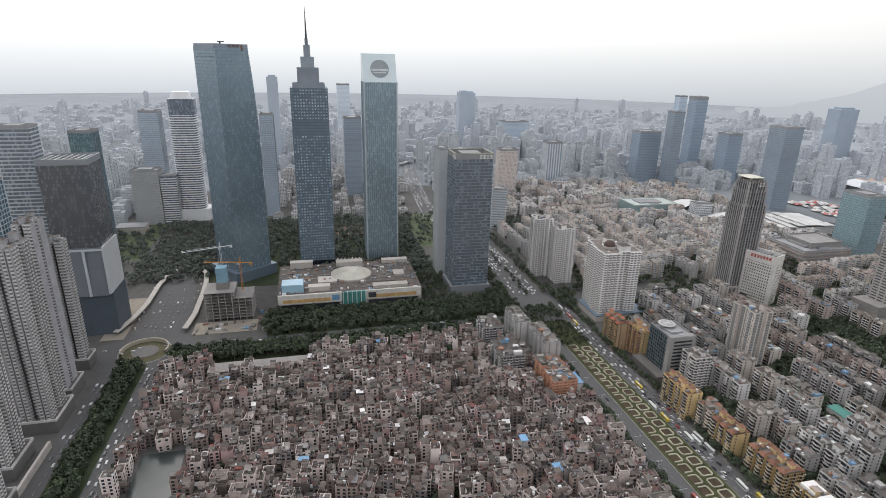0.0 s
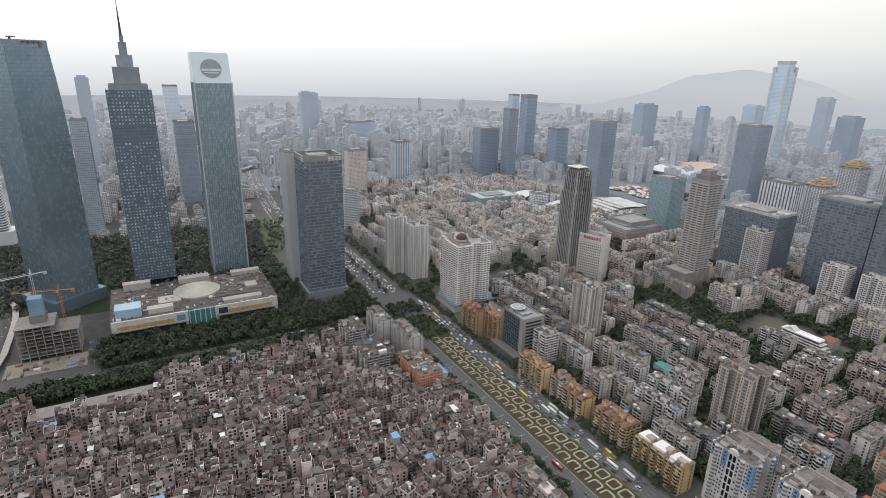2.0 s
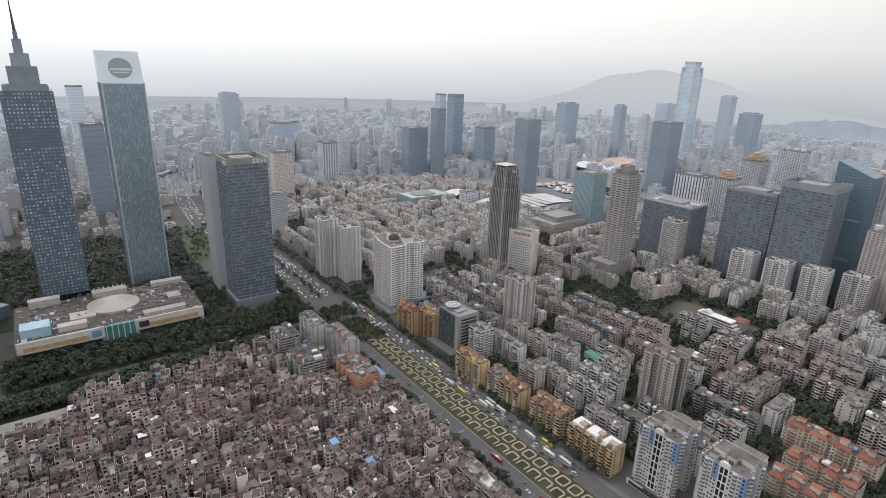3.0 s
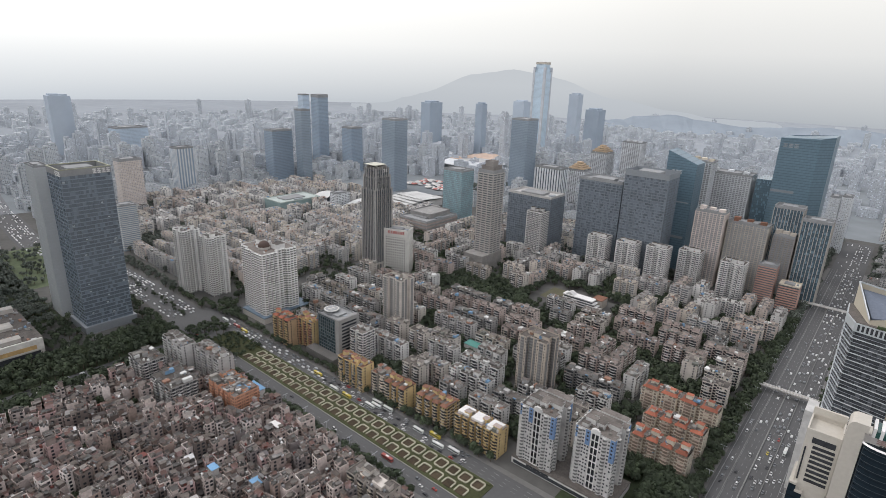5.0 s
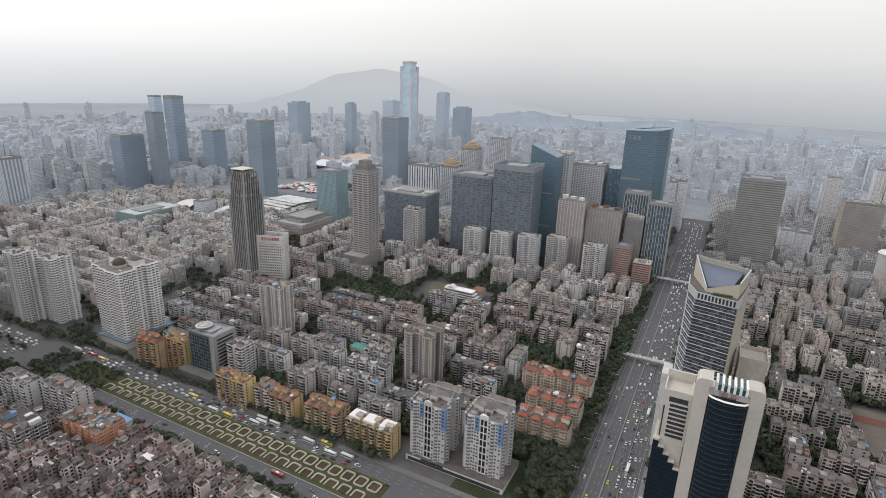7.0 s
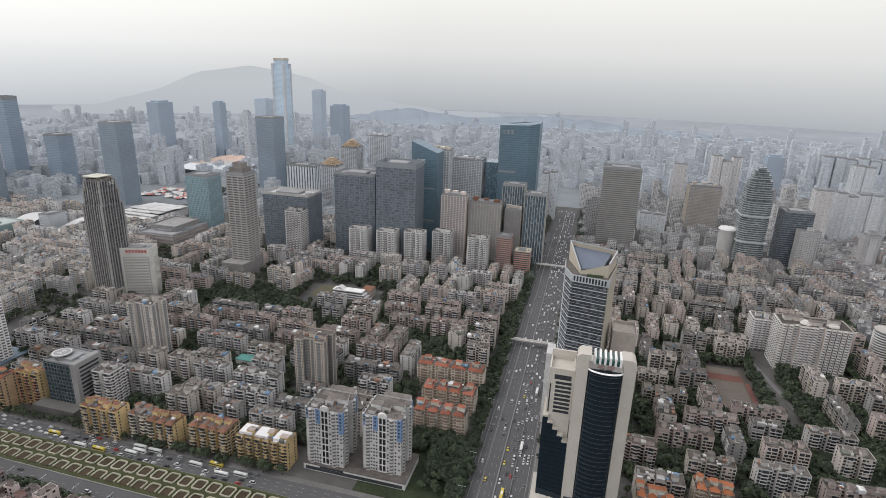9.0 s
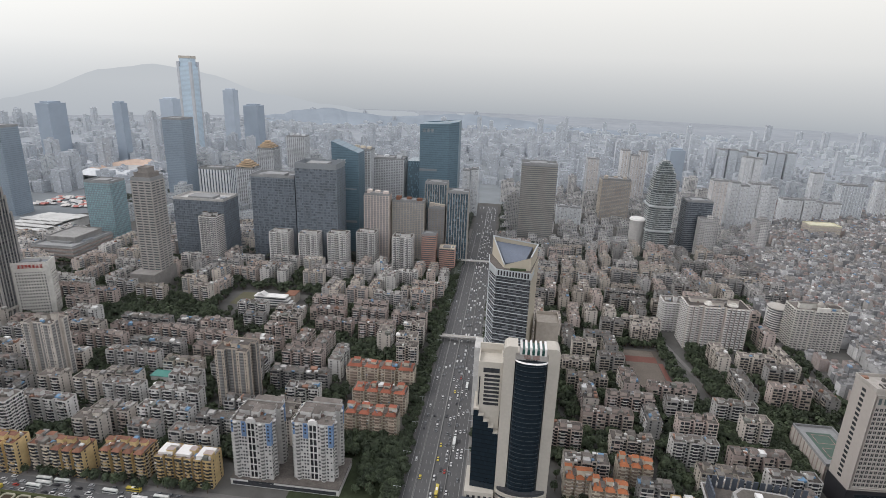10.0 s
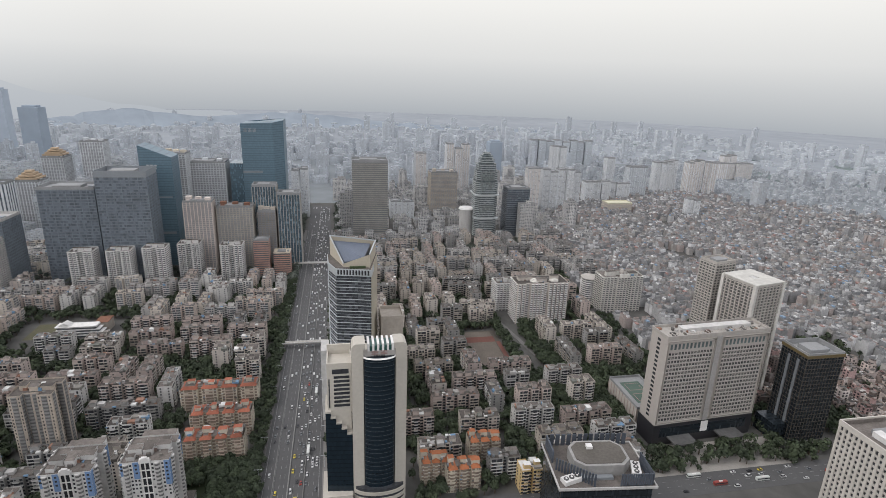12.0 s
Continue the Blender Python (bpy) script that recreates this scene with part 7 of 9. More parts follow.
def estate(u0, u1, v0, v1, pitch, kinds, seed, gap=12.0, skip=0.13, green=1.0):
    """Rows of slabs, long in v, between the things that already stand."""
    rnd = random.Random(seed)
    made = 0
    u = u0
    while u < u1:
        v = v0 + rnd.uniform(0, 14)
        while v < v1:
            w, d, ob = SLABS[rnd.choice(kinds)]
            cu, cv = u + rnd.uniform(-4.5, 4.5), v + d / 2
            if v + d > v1 + 12:
                break
            across = rnd.random() < 0.22 and d < 40
            if across:
                w, d = d, w
                cu, cv = u + rnd.uniform(2, 8), v + d / 2
            ok = is_free(cu, cv, w + 3, d + 4) and clear_of_roads(cu, cv, w + 2, d)
            if ok and rnd.random() > skip:
                place(ob, at(cu, cv, 0, rnd.choice((0, 180)) + rnd.uniform(-1.5, 1.5) + 90 * across))
                take(cu, cv, w, d, 0)
                made += 1
                for q in range(int(d / 8)):
                    if rnd.random() < 0.5 * green:
                        SPOTS.append((cu + pitch / 2 + rnd.uniform(-2, 2), v + q * 8 + rnd.uniform(-2, 2)))
                for q in (-6, -1, 4):
                    if rnd.random() < 0.75:
                        SPOTS.append((cu + q + rnd.uniform(-2, 2), v + d + gap / 2 + rnd.uniform(-1, 1)))
                v += d + gap + rnd.uniform(-3, 5)
            else:
                if clear_of_roads(cu, v + 5, w, 8) and is_free(cu, v + 5, 9, 9):
                    for q in range(3):
                        SPOTS.append((cu + rnd.uniform(-8, 8), v + rnd.uniform(0, 10)))
                v += 11
        u += pitch + rnd.uniform(-2, 2)
    return made


estate(352, 480, 150, 600, 27, (0, 1, 2, 3, 5, 7, 12, 13, 12, 10, 11), 1, gap=9)
take(588, 420, 34, 124)
estate(492, 640, 75, 600, 29, (0, 4, 7, 8, 9, 8, 9, 10, 11, 13, 2, 12), 2, gap=9)
estate(346, 500, -250, -42, 30, (0, 7, 8, 11, 10, 12, 9, 4, 7), 4, gap=10)


def joined_estate(label, u0, u1, v0, v1, pitch, walls, roof, glass, trim, seed, gap=8.0, skip=0.1, rule=None, sizes=((12.5, 36, 8), (12.5, 46, 7), (12, 54, 7), (13, 30, 8), (13, 26, 9), (13, 40, 6))):
    """A further estate: the same kind of slabs, too many to set one by one."""
    rnd = random.Random(seed)
    kits = []
    for w, d, fl in sizes:
        apartment("slab", w, d, fl, None, None, f"far{seed}", None, into=kits)
    forms = [Form() for q in walls]
    u = u0
    while u < u1:
        v = v0 + rnd.uniform(0, 14)
        while v < v1:
            w, d, kit = rnd.choice(kits)
            across = rnd.random() < 0.4
            if across:
                w, d = d, w
            cu, cv = u + rnd.uniform(-3, 3) + across * rnd.uniform(4, 10), v + d / 2
            if is_free(cu, cv, w + 2, d + 2) and clear_of_roads(cu, cv, w, d) and (rule is None or rule(cu, cv)) and rnd.random() > skip:
                m = at(cu, cv, 0, rnd.choice((0, 180)) + rnd.uniform(-3, 3) + 90 * across)
                g = rnd.choice(forms)
                for form, slot in kit:
                    lay(g, form, m, slot)
                take(cu, cv, w, d, 0)
                for q in range(4):
                    if rnd.random() < 0.6:
                        SPOTS.append((cu + rnd.uniform(-9, 9), v + d + gap / 2))
                v += d + gap + rnd.uniform(-3, 4)
            else:
                if clear_of_roads(cu, v + 5, w, 8) and is_free(cu, v + 5, 9, 9):
                    for q in range(2):
                        SPOTS.append((cu + rnd.uniform(-8, 8), v + rnd.uniform(0, 10)))
                v += 12
        u += pitch + rnd.uniform(-2, 2)
    for g, wall in zip(forms, walls):
        if g.v:
            tagged(part("estate", g, [wall, roof, glass, trim, ROOF_JUNK], m=pose(0, 0, 0)), label, "apartment buildings", kind="stuff")


# dim and mist sets: estate colours lightened by distance to paint in haze
dim_roof = surf("dim_roof", (0.165, 0.155, 0.148), 0.9, spread=0.25, grain=0.5, stain=0.12)
dim_walls = [wall_paint("dim_wall_grey", (0.54, 0.525, 0.51)), wall_paint("dim_wall_pale", (0.66, 0.645, 0.625)), wall_paint("dim_wall_rose", (0.54, 0.46, 0.415)), wall_paint("dim_wall_beige", (0.57, 0.515, 0.46)), wall_paint("dim_wall_dark", (0.40, 0.385, 0.375))]
dim_trim = wall_paint("dim_trim", (0.54, 0.525, 0.51))
mist_roof = surf("mist_roof", (0.23, 0.225, 0.225), 0.9, spread=0.2, grain=0.5, stain=0.12)
mist_walls = [wall_paint("mist_wall_tan", (0.58, 0.53, 0.475)), wall_paint("mist_wall_grey", (0.53, 0.515, 0.50)), wall_paint("mist_wall_pale", (0.64, 0.62, 0.60)), wall_paint("mist_wall_rose", (0.53, 0.465, 0.425))]
mist_glass_flat = surf("mist_window", (0.19, 0.20, 0.215), 0.4, spread=0.3, grain=0.4, stain=0.3, bump=0)
mist_trim = wall_paint("mist_trim", (0.54, 0.53, 0.52))
joined_estate("rows of grey and rosy walk-up slabs among trees", 640, 785, 75, 600, 29, dim_walls, dim_roof, window_hazed, dim_trim, 3, skip=0.16, gap=10)
joined_estate("rows of pale walk-up slabs south of the avenue", 508, 780, -335, 8, 30, [paint_rose, paint_dull, paint_tan, paint_beige], roof_grey, window_dark, paint_tan, 5, skip=0.12, gap=10)
joined_estate("rows of tan apartment slabs beyond the crossing", 330, 640, 645, 1010, 28, mist_walls, mist_roof, mist_glass_flat, mist_trim, 6, gap=6)
joined_estate("rows of tan apartment slabs near the halls", 640, 900, 620, 1180, 27, mist_walls, mist_roof, mist_glass_flat, mist_trim, 7, gap=6)
joined_estate("rows of rosy and grey slabs behind the southern estate", 785, 1000, -420, 8, 27, [paint_grey, paint_rose, paint_tan, paint_dull], dim_roof, window_hazed, paint_grey, 12, gap=7)
joined_estate("rows of pale slabs behind the housing estates", 785, 1000, 66, 600, 27, mist_walls, mist_roof, mist_glass_flat, mist_trim, 8, gap=7)
joined_estate("rows of pale slabs north of the tan estate", 330, 700, 1010, 1250, 28, mist_walls, mist_roof, mist_glass_flat, mist_trim, 9, gap=8, skip=0.2)

# ---- village houses ----
village_wall = palette("village_wall", [(0.324, 0.266, 0.243), (0.245, 0.200, 0.184), (0.490, 0.424, 0.396), (0.144, 0.119, 0.109), (0.302, 0.237, 0.208), (0.691, 0.621, 0.596), (0.412, 0.292, 0.281), (0.212, 0.189, 0.186), (0.390, 0.336, 0.315), (0.557, 0.479, 0.447)], spread=0.28)
village_roof = palette("village_roof", [(0.106, 0.095, 0.088), (0.071, 0.062, 0.058), (0.142, 0.125, 0.113), (0.092, 0.078, 0.070), (0.188, 0.168, 0.155), (0.112, 0.070, 0.061), (0.126, 0.110, 0.098), (0.081, 0.076, 0.072)], spread=0.35)
village_sheet = palette("village_sheet", [(0.200, 0.195, 0.194), (0.080, 0.078, 0.076), (0.149, 0.105, 0.092), (0.130, 0.125, 0.122), (0.101, 0.095, 0.092), (0.300, 0.295, 0.296), (0.090, 0.085, 0.082), (0.170, 0.155, 0.143), (0.120, 0.115, 0.111), (0.141, 0.090, 0.082),
                                          (0.110, 0.100, 0.101), (0.240, 0.230, 0.224), (0.090, 0.090, 0.087), (0.160, 0.150, 0.143), (0.521, 0.520, 0.519), (0.120, 0.110, 0.107), (0.189, 0.180, 0.168), (0.101, 0.100, 0.097), (0.149, 0.145, 0.143), (0.620, 0.620, 0.631), (0.170, 0.060, 0.051), (0.130, 0.120, 0.111), (0.090, 0.080, 0.076), (0.380, 0.360, 0.346)], 0.7, spread=0.2)


def house_forms(rnd, w, d, floors):
    """The walls, roof, stair house, panes and roof clutter of one narrow village house, round its own middle."""
    h = floors * 3.0
    wall, roof, head, pane, clutter = Form(), Form(), Form(), Form(), Form()
    e = rnd.choice((0.0, 0.0, 0.5, 0.8))
    x, y, top = w / 2 + e, d / 2 + e, h + rnd.uniform(0.7, 1.2)
    wall.rects([(w / 2, d / 2, 0), (w / 2, d / 2, 3.0), (x, y, 3.0), (x, y, top), (x - 0.3, y - 0.3, top), (x - 0.3, y - 0.3, h)])
    roof.face([(-x + 0.3, -y + 0.3, h + 0.02), (x - 0.3, -y + 0.3, h + 0.02), (x - 0.3, y - 0.3, h + 0.02), (-x + 0.3, y - 0.3, h + 0.02)])
    sx, sy = rnd.choice((-1, 1)) * w * 0.2, rnd.choice((-1, 1)) * d * 0.2
    sh = rnd.uniform(2.5, 3.6) + rnd.choice((0, 0, 0, 2.5))
    a, b = w * rnd.uniform(0.18, 0.28), d * rnd.uniform(0.16, 0.28)
    head.rects([(a, b, 0), (a, b, sh), (a + 0.35, b + 0.35, sh), (a + 0.35, b + 0.35, sh + 0.2)], cap=True, lid=1)
    head.v = [(px + sx, py + sy, pz + h) for px, py, pz in head.v]
    blank = rnd.randrange(6)
    for f in range(floors):
        z = f * 3.0 + 0.9
        for k, s in ((0, -1), (1, 1)):
            yy, xx = s * (y if f else d / 2), s * (x if f else w / 2)
            for q in (-0.27, 0.27):
                if k != blank and rnd.random() < 0.92:
                    pane.pane_y(yy + s * 0.05, w * q - 1.0, z - 0.1, w * q + 1.0, z + 1.7)
                if k + 2 != blank and rnd.random() < 0.85:
                    pane.pane_x(xx + s * 0.05, d * q - 0.95, z - 0.1, d * q + 0.95, z + 1.7)
    for j in range(rnd.randint(7, 13)):
        cx, cy = rnd.uniform(-x * 0.85, x * 0.85), rnd.uniform(-y * 0.85, y * 0.85)
        a, b, c = rnd.uniform(0.15, 1.1), rnd.uniform(0.15, 1.1), rnd.uniform(0.3, 2.6)
        clutter.box(cx - a, cy - b, h, cx + a, cy + b, h + c, bare=True)
    if rnd.random() < 0.6:
        a, b, c = rnd.uniform(0.1, 0.9), rnd.uniform(-0.3, 0.7), rnd.uniform(0.1, 0.9)
        z0, z1 = h + rnd.uniform(2.0, 2.6), h + rnd.uniform(2.4, 3.4)
        clutter.prism([(-x * 0.95, -y * a), (x * b, -y * a), (x * b, y * c), (-x * 0.95, y * c)], z0, z0 + 0.15)
        clutter.v[-4:] = [(px, py, z1 if px < 0 else pz) for px, py, pz in clutter.v[-4:]]
    for j in range(rnd.randint(0, 3)):
        cx, cy = rnd.uniform(-x * 0.85, x * 0.85), rnd.uniform(-y * 0.85, y * 0.85)
        clutter.box(cx - 0.12, cy - 0.12, h, cx + 0.12, cy + 0.12, h + rnd.uniform(1.5, 3.5), bare=True)
    return wall, roof, head, pane, clutter


KITS = []
rnd_v = random.Random(77)
for j in range(60):
    w, d = rnd_v.uniform(5.0, 8.8), rnd_v.uniform(5.5, 11)
    KITS.append(house_forms(rnd_v, w, d, rnd_v.choice((2, 3, 3, 4, 4, 4, 5, 5, 5, 6, 6, 7))))
HOUSE_THINGS = {}
village = Form()
rnd_v = random.Random(78)
VILLAGE = []
v = 205.0
row = 0
while v < 534:
    u = -150 + (row % 2) * 4.2
    while u < 236:
        du, dv = u + rnd_v.uniform(-2, 2), v + rnd_v.uniform(-2, 2)
        u += 8.5
        if -146 < du < -105 and 285 < dv < 405 or dv > 500 and -112 < du < -12 or not is_free(du, dv, 7, 7):
            continue
        if rnd_v.random() < 0.03:
            SPOTS.append((du, dv))
            continue
        turn = 16 * noise.noise((du * 0.011, dv * 0.011, 3)) * 2 + rnd_v.uniform(-5, 5) + rnd_v.choice((0, 90, 180, 270))
        VILLAGE.append((du, dv, turn))
    v += 8.3
    row += 1
near_set = set([p for p in VILLAGE if p[1] < 345 and 20 < p[0] < 238][:260])
for p in VILLAGE:
    j = rnd_v.randrange(len(KITS))
    wall, roof, head, pane, clutter = KITS[j]
    m = at(p[0], p[1], 0, p[2])
    if p in near_set:
        if j not in HOUSE_THINGS:
            ob = thing("village_house", m, "narrow grey village house with a cluttered flat roof", "house", "village houses")
            part("wall", wall, village_wall, ob)
            part("roof", roof, village_roof, ob)
            part("stair_house", head, [village_wall, village_roof], ob)
            part("glazing", pane, window_dark, ob, kind="stuff")
            part("roof_clutter", clutter, village_sheet, ob, kind="stuff")
            HOUSE_THINGS[j] = ob
        else:
            copy_thing(HOUSE_THINGS[j], m)
    else:
        for slot, form in ((0, wall), (1, roof), (0, head), (2, pane), (3, clutter)):
            lay(village, form, m, slot)
tagged(part("house_cluster", village, [village_wall, village_roof, window_dark, village_sheet], m=pose(0, 0, 0)), "dense cluster of grey and brown village houses", "houses", kind="stuff")

# small tarpaulins and coloured roofs that stand out
for u, v, w, d, z, mat, label in ((150, 336, 6, 8, 20, sheet_blue, "light blue roof sheet on a village house"), (163, 300, 7, 9, 20, sheet_blue, "light blue roof sheet on a village house"), (236, 420, 8, 20, 12, sheet_blue, "blue tarpaulin roof beside the boulevard"),
                                  (-18, 350, 8, 5, 17, sheet_blue, "blue sheet roof on a village house"), (60, 520, 9, 6, 17, sheet_blue, "blue sheet roof on a village house"), (212, 350, 5.5, 11, 17, sheet_white, "white roof shed in the village"),
                                  (443, 318, 12, 27, 13, sheet_teal, "teal sheet roof between the slabs"), (-60, 430, 4, 6, 16, sheet_white, "white roof shed in the village"), (30, 400, 4, 5, 18, sheet_white, "white roof shed in the village"),
                                  (110, 450, 7, 6, 16, sheet_teal, "dull green sheet roof on a village house"), (90, 280, 6, 6, 20, sheet_blue, "light blue roof sheet on a village house"), (-90, 480, 9, 5, 14, sheet_blue, "blue sheet roof on a village house")):
    ob = thing("roof_sheet", at(u, v, 0), label, "roof sheet", "roof sheets")
    part("sheet", Form().prism([(-w / 2, -d / 2), (w / 2, -d / 2), (w / 2, d / 2), (-w / 2, d / 2)], z, z + 0.3, pts1=[(-w / 2, -d / 2), (w / 2, -d / 2), (w / 2, d / 2), (-w / 2, d / 2)]), mat, ob)
    part("shed", Form().box(-w / 2 + 0.5, -d / 2 + 0.5, 0, w / 2 - 0.5, d / 2 - 0.5, z), paint_grey, ob)
strip("pond", -142, 180, -110, 400, 0.0, 0.15, surf("pond_water", (0.035, 0.045, 0.045), 0.15, spread=0.1, bump=0), "dark still pond between village houses")
for u, v, length, turn in ((112, 537, 62, 3), (172, 541, 30, 3)):
    shed = thing("long_shed", at(u, v, 0, turn), "long low shed with a pale blue sheet roof beside the trees", "shed")
    part("walls", Form().box(-length / 2 + 0.6, -3.4, 0, length / 2 - 0.6, 3.4, 6), paint_grey, shed)
    part("roof", Form().prism([(-length / 2, -4.2), (length / 2, -4.2), (length / 2, 4.2), (-length / 2, 4.2)], 6, 7.6, pts1=[(-length / 2, -0.2), (length / 2, -0.2), (length / 2, 0.2), (-length / 2, 0.2)]), surf("faded_blue_sheet", (0.30, 0.37, 0.43), 0.6, spread=0.1), shed)
hall = thing("long_shed", at(-62, 512), "long low shed with a pale sheet roof at the village edge", "shed")
part("roof", Form().box(-48, -9, 7, 48, 9, 7.6), concrete, hall)
part("walls", Form().box(-47, -8, 0, 47, 8, 7), paint_grey, hall)

# ---- green strip with looped hedges ----
edge_hedge = Form().box(289.2, 188, 0.5, 291.6, 558, 1.3)
tagged(part("hedge", edge_hedge, surf("clipped_hedge", (0.06, 0.068, 0.03), 0.95, spread=0.35, grain=0.8), m=at(0, 0)), "low clipped olive hedge along the planted strip", "hedge", kind="structure")
strip("lawn", 264, 186, 292, 560, 0.09, 0.5, surf("median_soil", (0.05, 0.055, 0.026), 0.95, spread=0.3, grain=0.4), "olive green planted strip between the carriageways")
strip("kerb", 263.6, 186, 264, 560, 0.05, 0.65, kerb_stone, "pale kerb of the planted strip")
strip("kerb", 292, 186, 292.4, 560, 0.05, 0.65, kerb_stone, "pale kerb of the planted strip")
loop_mat = surf("pale_path", (0.33, 0.315, 0.245), 0.9, spread=0.15, grain=0.8)
bed_mat = surf("dark_bed", (0.06, 0.045, 0.03), 0.95, spread=0.3)


def loop_form(full):
    """A rounded band; the half ones are open towards the street."""
    pts, n = [], 6
    a, b, r = 5.2, 4.9, 2.4
    for cx, cy, t in ((a - r, -b + r, -90), (a - r, b - r, 0), (-a + r, b - r, 90), (-a + r, -b + r, 180)):
        for j in range(n + 1):
            t2 = radians(t + 90 * j / n)
            pts.append((cx + r * math.cos(t2), cy + r * math.sin(t2), math.cos(t2), math.sin(t2)))
    g = Form()
    m = len(pts)
    for j in range(m):
        p, q = pts[j], pts[(j + 1) % m]
        if not full and min(p[0], q[0]) < -2.9:
            continue
        i0, i1 = (p[0] - p[2] * 1.15, p[1] - p[3] * 1.15), (q[0] - q[2] * 1.15, q[1] - q[3] * 1.15)
        g.prism([p[:2], q[:2], i1, i0], 0, 0.9)
    return g


bed = Form().prism([(-3, -4), (3, -4), (3.4, -3), (3.4, 3), (3, 4), (-3, 4), (-3.4, 3), (-3.4, -3)], 0, 0.25)
full_loop = thing("hedge_loop", at(284, 195, 0.5), "pale rounded hedge loop in the planted strip", "hedge", "looped hedges")
part("band", loop_form(True), loop_mat, full_loop)
part("bed", bed, bed_mat, full_loop)
half_loop = thing("hedge_loop", at(270.5, 201, 0.5), "pale half-open hedge loop in the planted strip", "hedge", "looped hedges")
part("band", loop_form(False), loop_mat, half_loop)
part("bed", bed, bed_mat, half_loop)
for j in range(1, 25):
    copy_thing(full_loop, at(284, 195 + j * 12.2, 0.5))
    copy_thing(half_loop, at(270.5, 201 + j * 12.2, 0.5))

strip("lawn", -200.5, 150, -173.5, 545, 0.09, 0.35, lawn, "dark ground below the thick belt of trees beside the street")

# ---- lane lines and kerbs ----
def lane_lines(name, u0, v0, u1, v1, z, dash, gap, label, wide=0.18):
    g = Form()
    length = math.hypot(u1 - u0, v1 - v0)
    n = max(1, int(length / (dash + gap)))
    along = abs(u1 - u0) > abs(v1 - v0)
    for j in range(n):
        t = j * (dash + gap)
        if along:
            g.box(u0 + t, v0 - wide / 2, z, u0 + t + dash, v0 + wide / 2, z + 0.02, bare=True)
        else:
            g.box(u0 - wide / 2, v0 + t, z, u0 + wide / 2, v0 + t + dash, z + 0.02, bare=True)
    return tagged(part(name, g, line_paint, m=at(0, 0)), label, "road marking", kind="stuff")


for vv in (24.5, 28, 35.5, 39, 46.5, 50, 57.5):
    lane_lines("lane_line", 250, vv, 1100, vv, 0.1, 4, 7, "dashed white lane lines on the avenue")
for vv in (20.5, 32, 43, 54, 61.5):
    lane_lines("edge_line", 250, vv, 1100, vv, 0.1, 60, 0.5, "unbroken pale lines along the avenue lanes", 0.25)
for uu in (252, 256, 296, 300, 304):
    lane_lines("lane_line", uu, 90, uu, 590, 0.09, 4, 6, "dashed white lane lines on the boulevard")
for uu in (-206, -168, -163):
    lane_lines("lane_line", uu, 200, uu, 550, 0.09, 4, 6, "dashed white lane lines on the street")
for uu in (313, 318, 324):
    lane_lines("lane_line", uu, -420, uu, 10, 0.08, 4, 6, "dashed white lane lines on the street")
barrier = surf("pale_barrier", (0.20, 0.20, 0.195), 0.8)
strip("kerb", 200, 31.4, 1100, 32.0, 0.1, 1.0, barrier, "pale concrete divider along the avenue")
strip("kerb", 200, 43.0, 1100, 43.8, 0.1, 1.0, barrier, "pale concrete divider along the avenue")
strip("kerb", 200, 54.4, 1100, 55.0, 0.1, 1.0, barrier, "pale concrete divider along the avenue")
strip("pavement", 200, 64, 1100, 70, 0.0, 0.22, paving, "grey paved walk beside the avenue")
strip("pavement", 332, 12, 1100, 18, 0.0, 0.22, paving, "grey paved walk beside the avenue")
strip("pavement", 308, 70, 313, 600, 0.0, 0.22, paving, "grey paved walk beside the boulevard")
strip("pavement", 237, 205, 247, 560, 0.0, 0.22, paving, "grey paved walk beside the village")


def footbridge(u, v0, v1, z, label):
    ob = thing("footbridge", at(u, (v0 + v1) / 2), label, "bridge", "footbridges")
    h = (v1 - v0) / 2
    part("deck", Form().box(-2.2, -h, z - 1.0, 2.2, h, z), stone_pale, ob)
    for s in (-1, 1):
        part("parapet", Form().box(s * 2.2 - 0.15, -h, z, s * 2.2 + 0.15, h, z + 1.2), paint_pale, ob)
        part("pier", Form().box(-0.8, s * h * 0.9 - 0.8, 0, 0.8, s * h * 0.9 + 0.8, z - 1), concrete, ob)
    part("pier", Form().box(-0.7, 2.0, 0, 0.7, 3.2, z - 1), concrete, ob)


footbridge(590, 14, 70, 6.5, "pale footbridge over the avenue")
footbridge(872, 12, 72, 7.5, "grey overpass across the avenue")

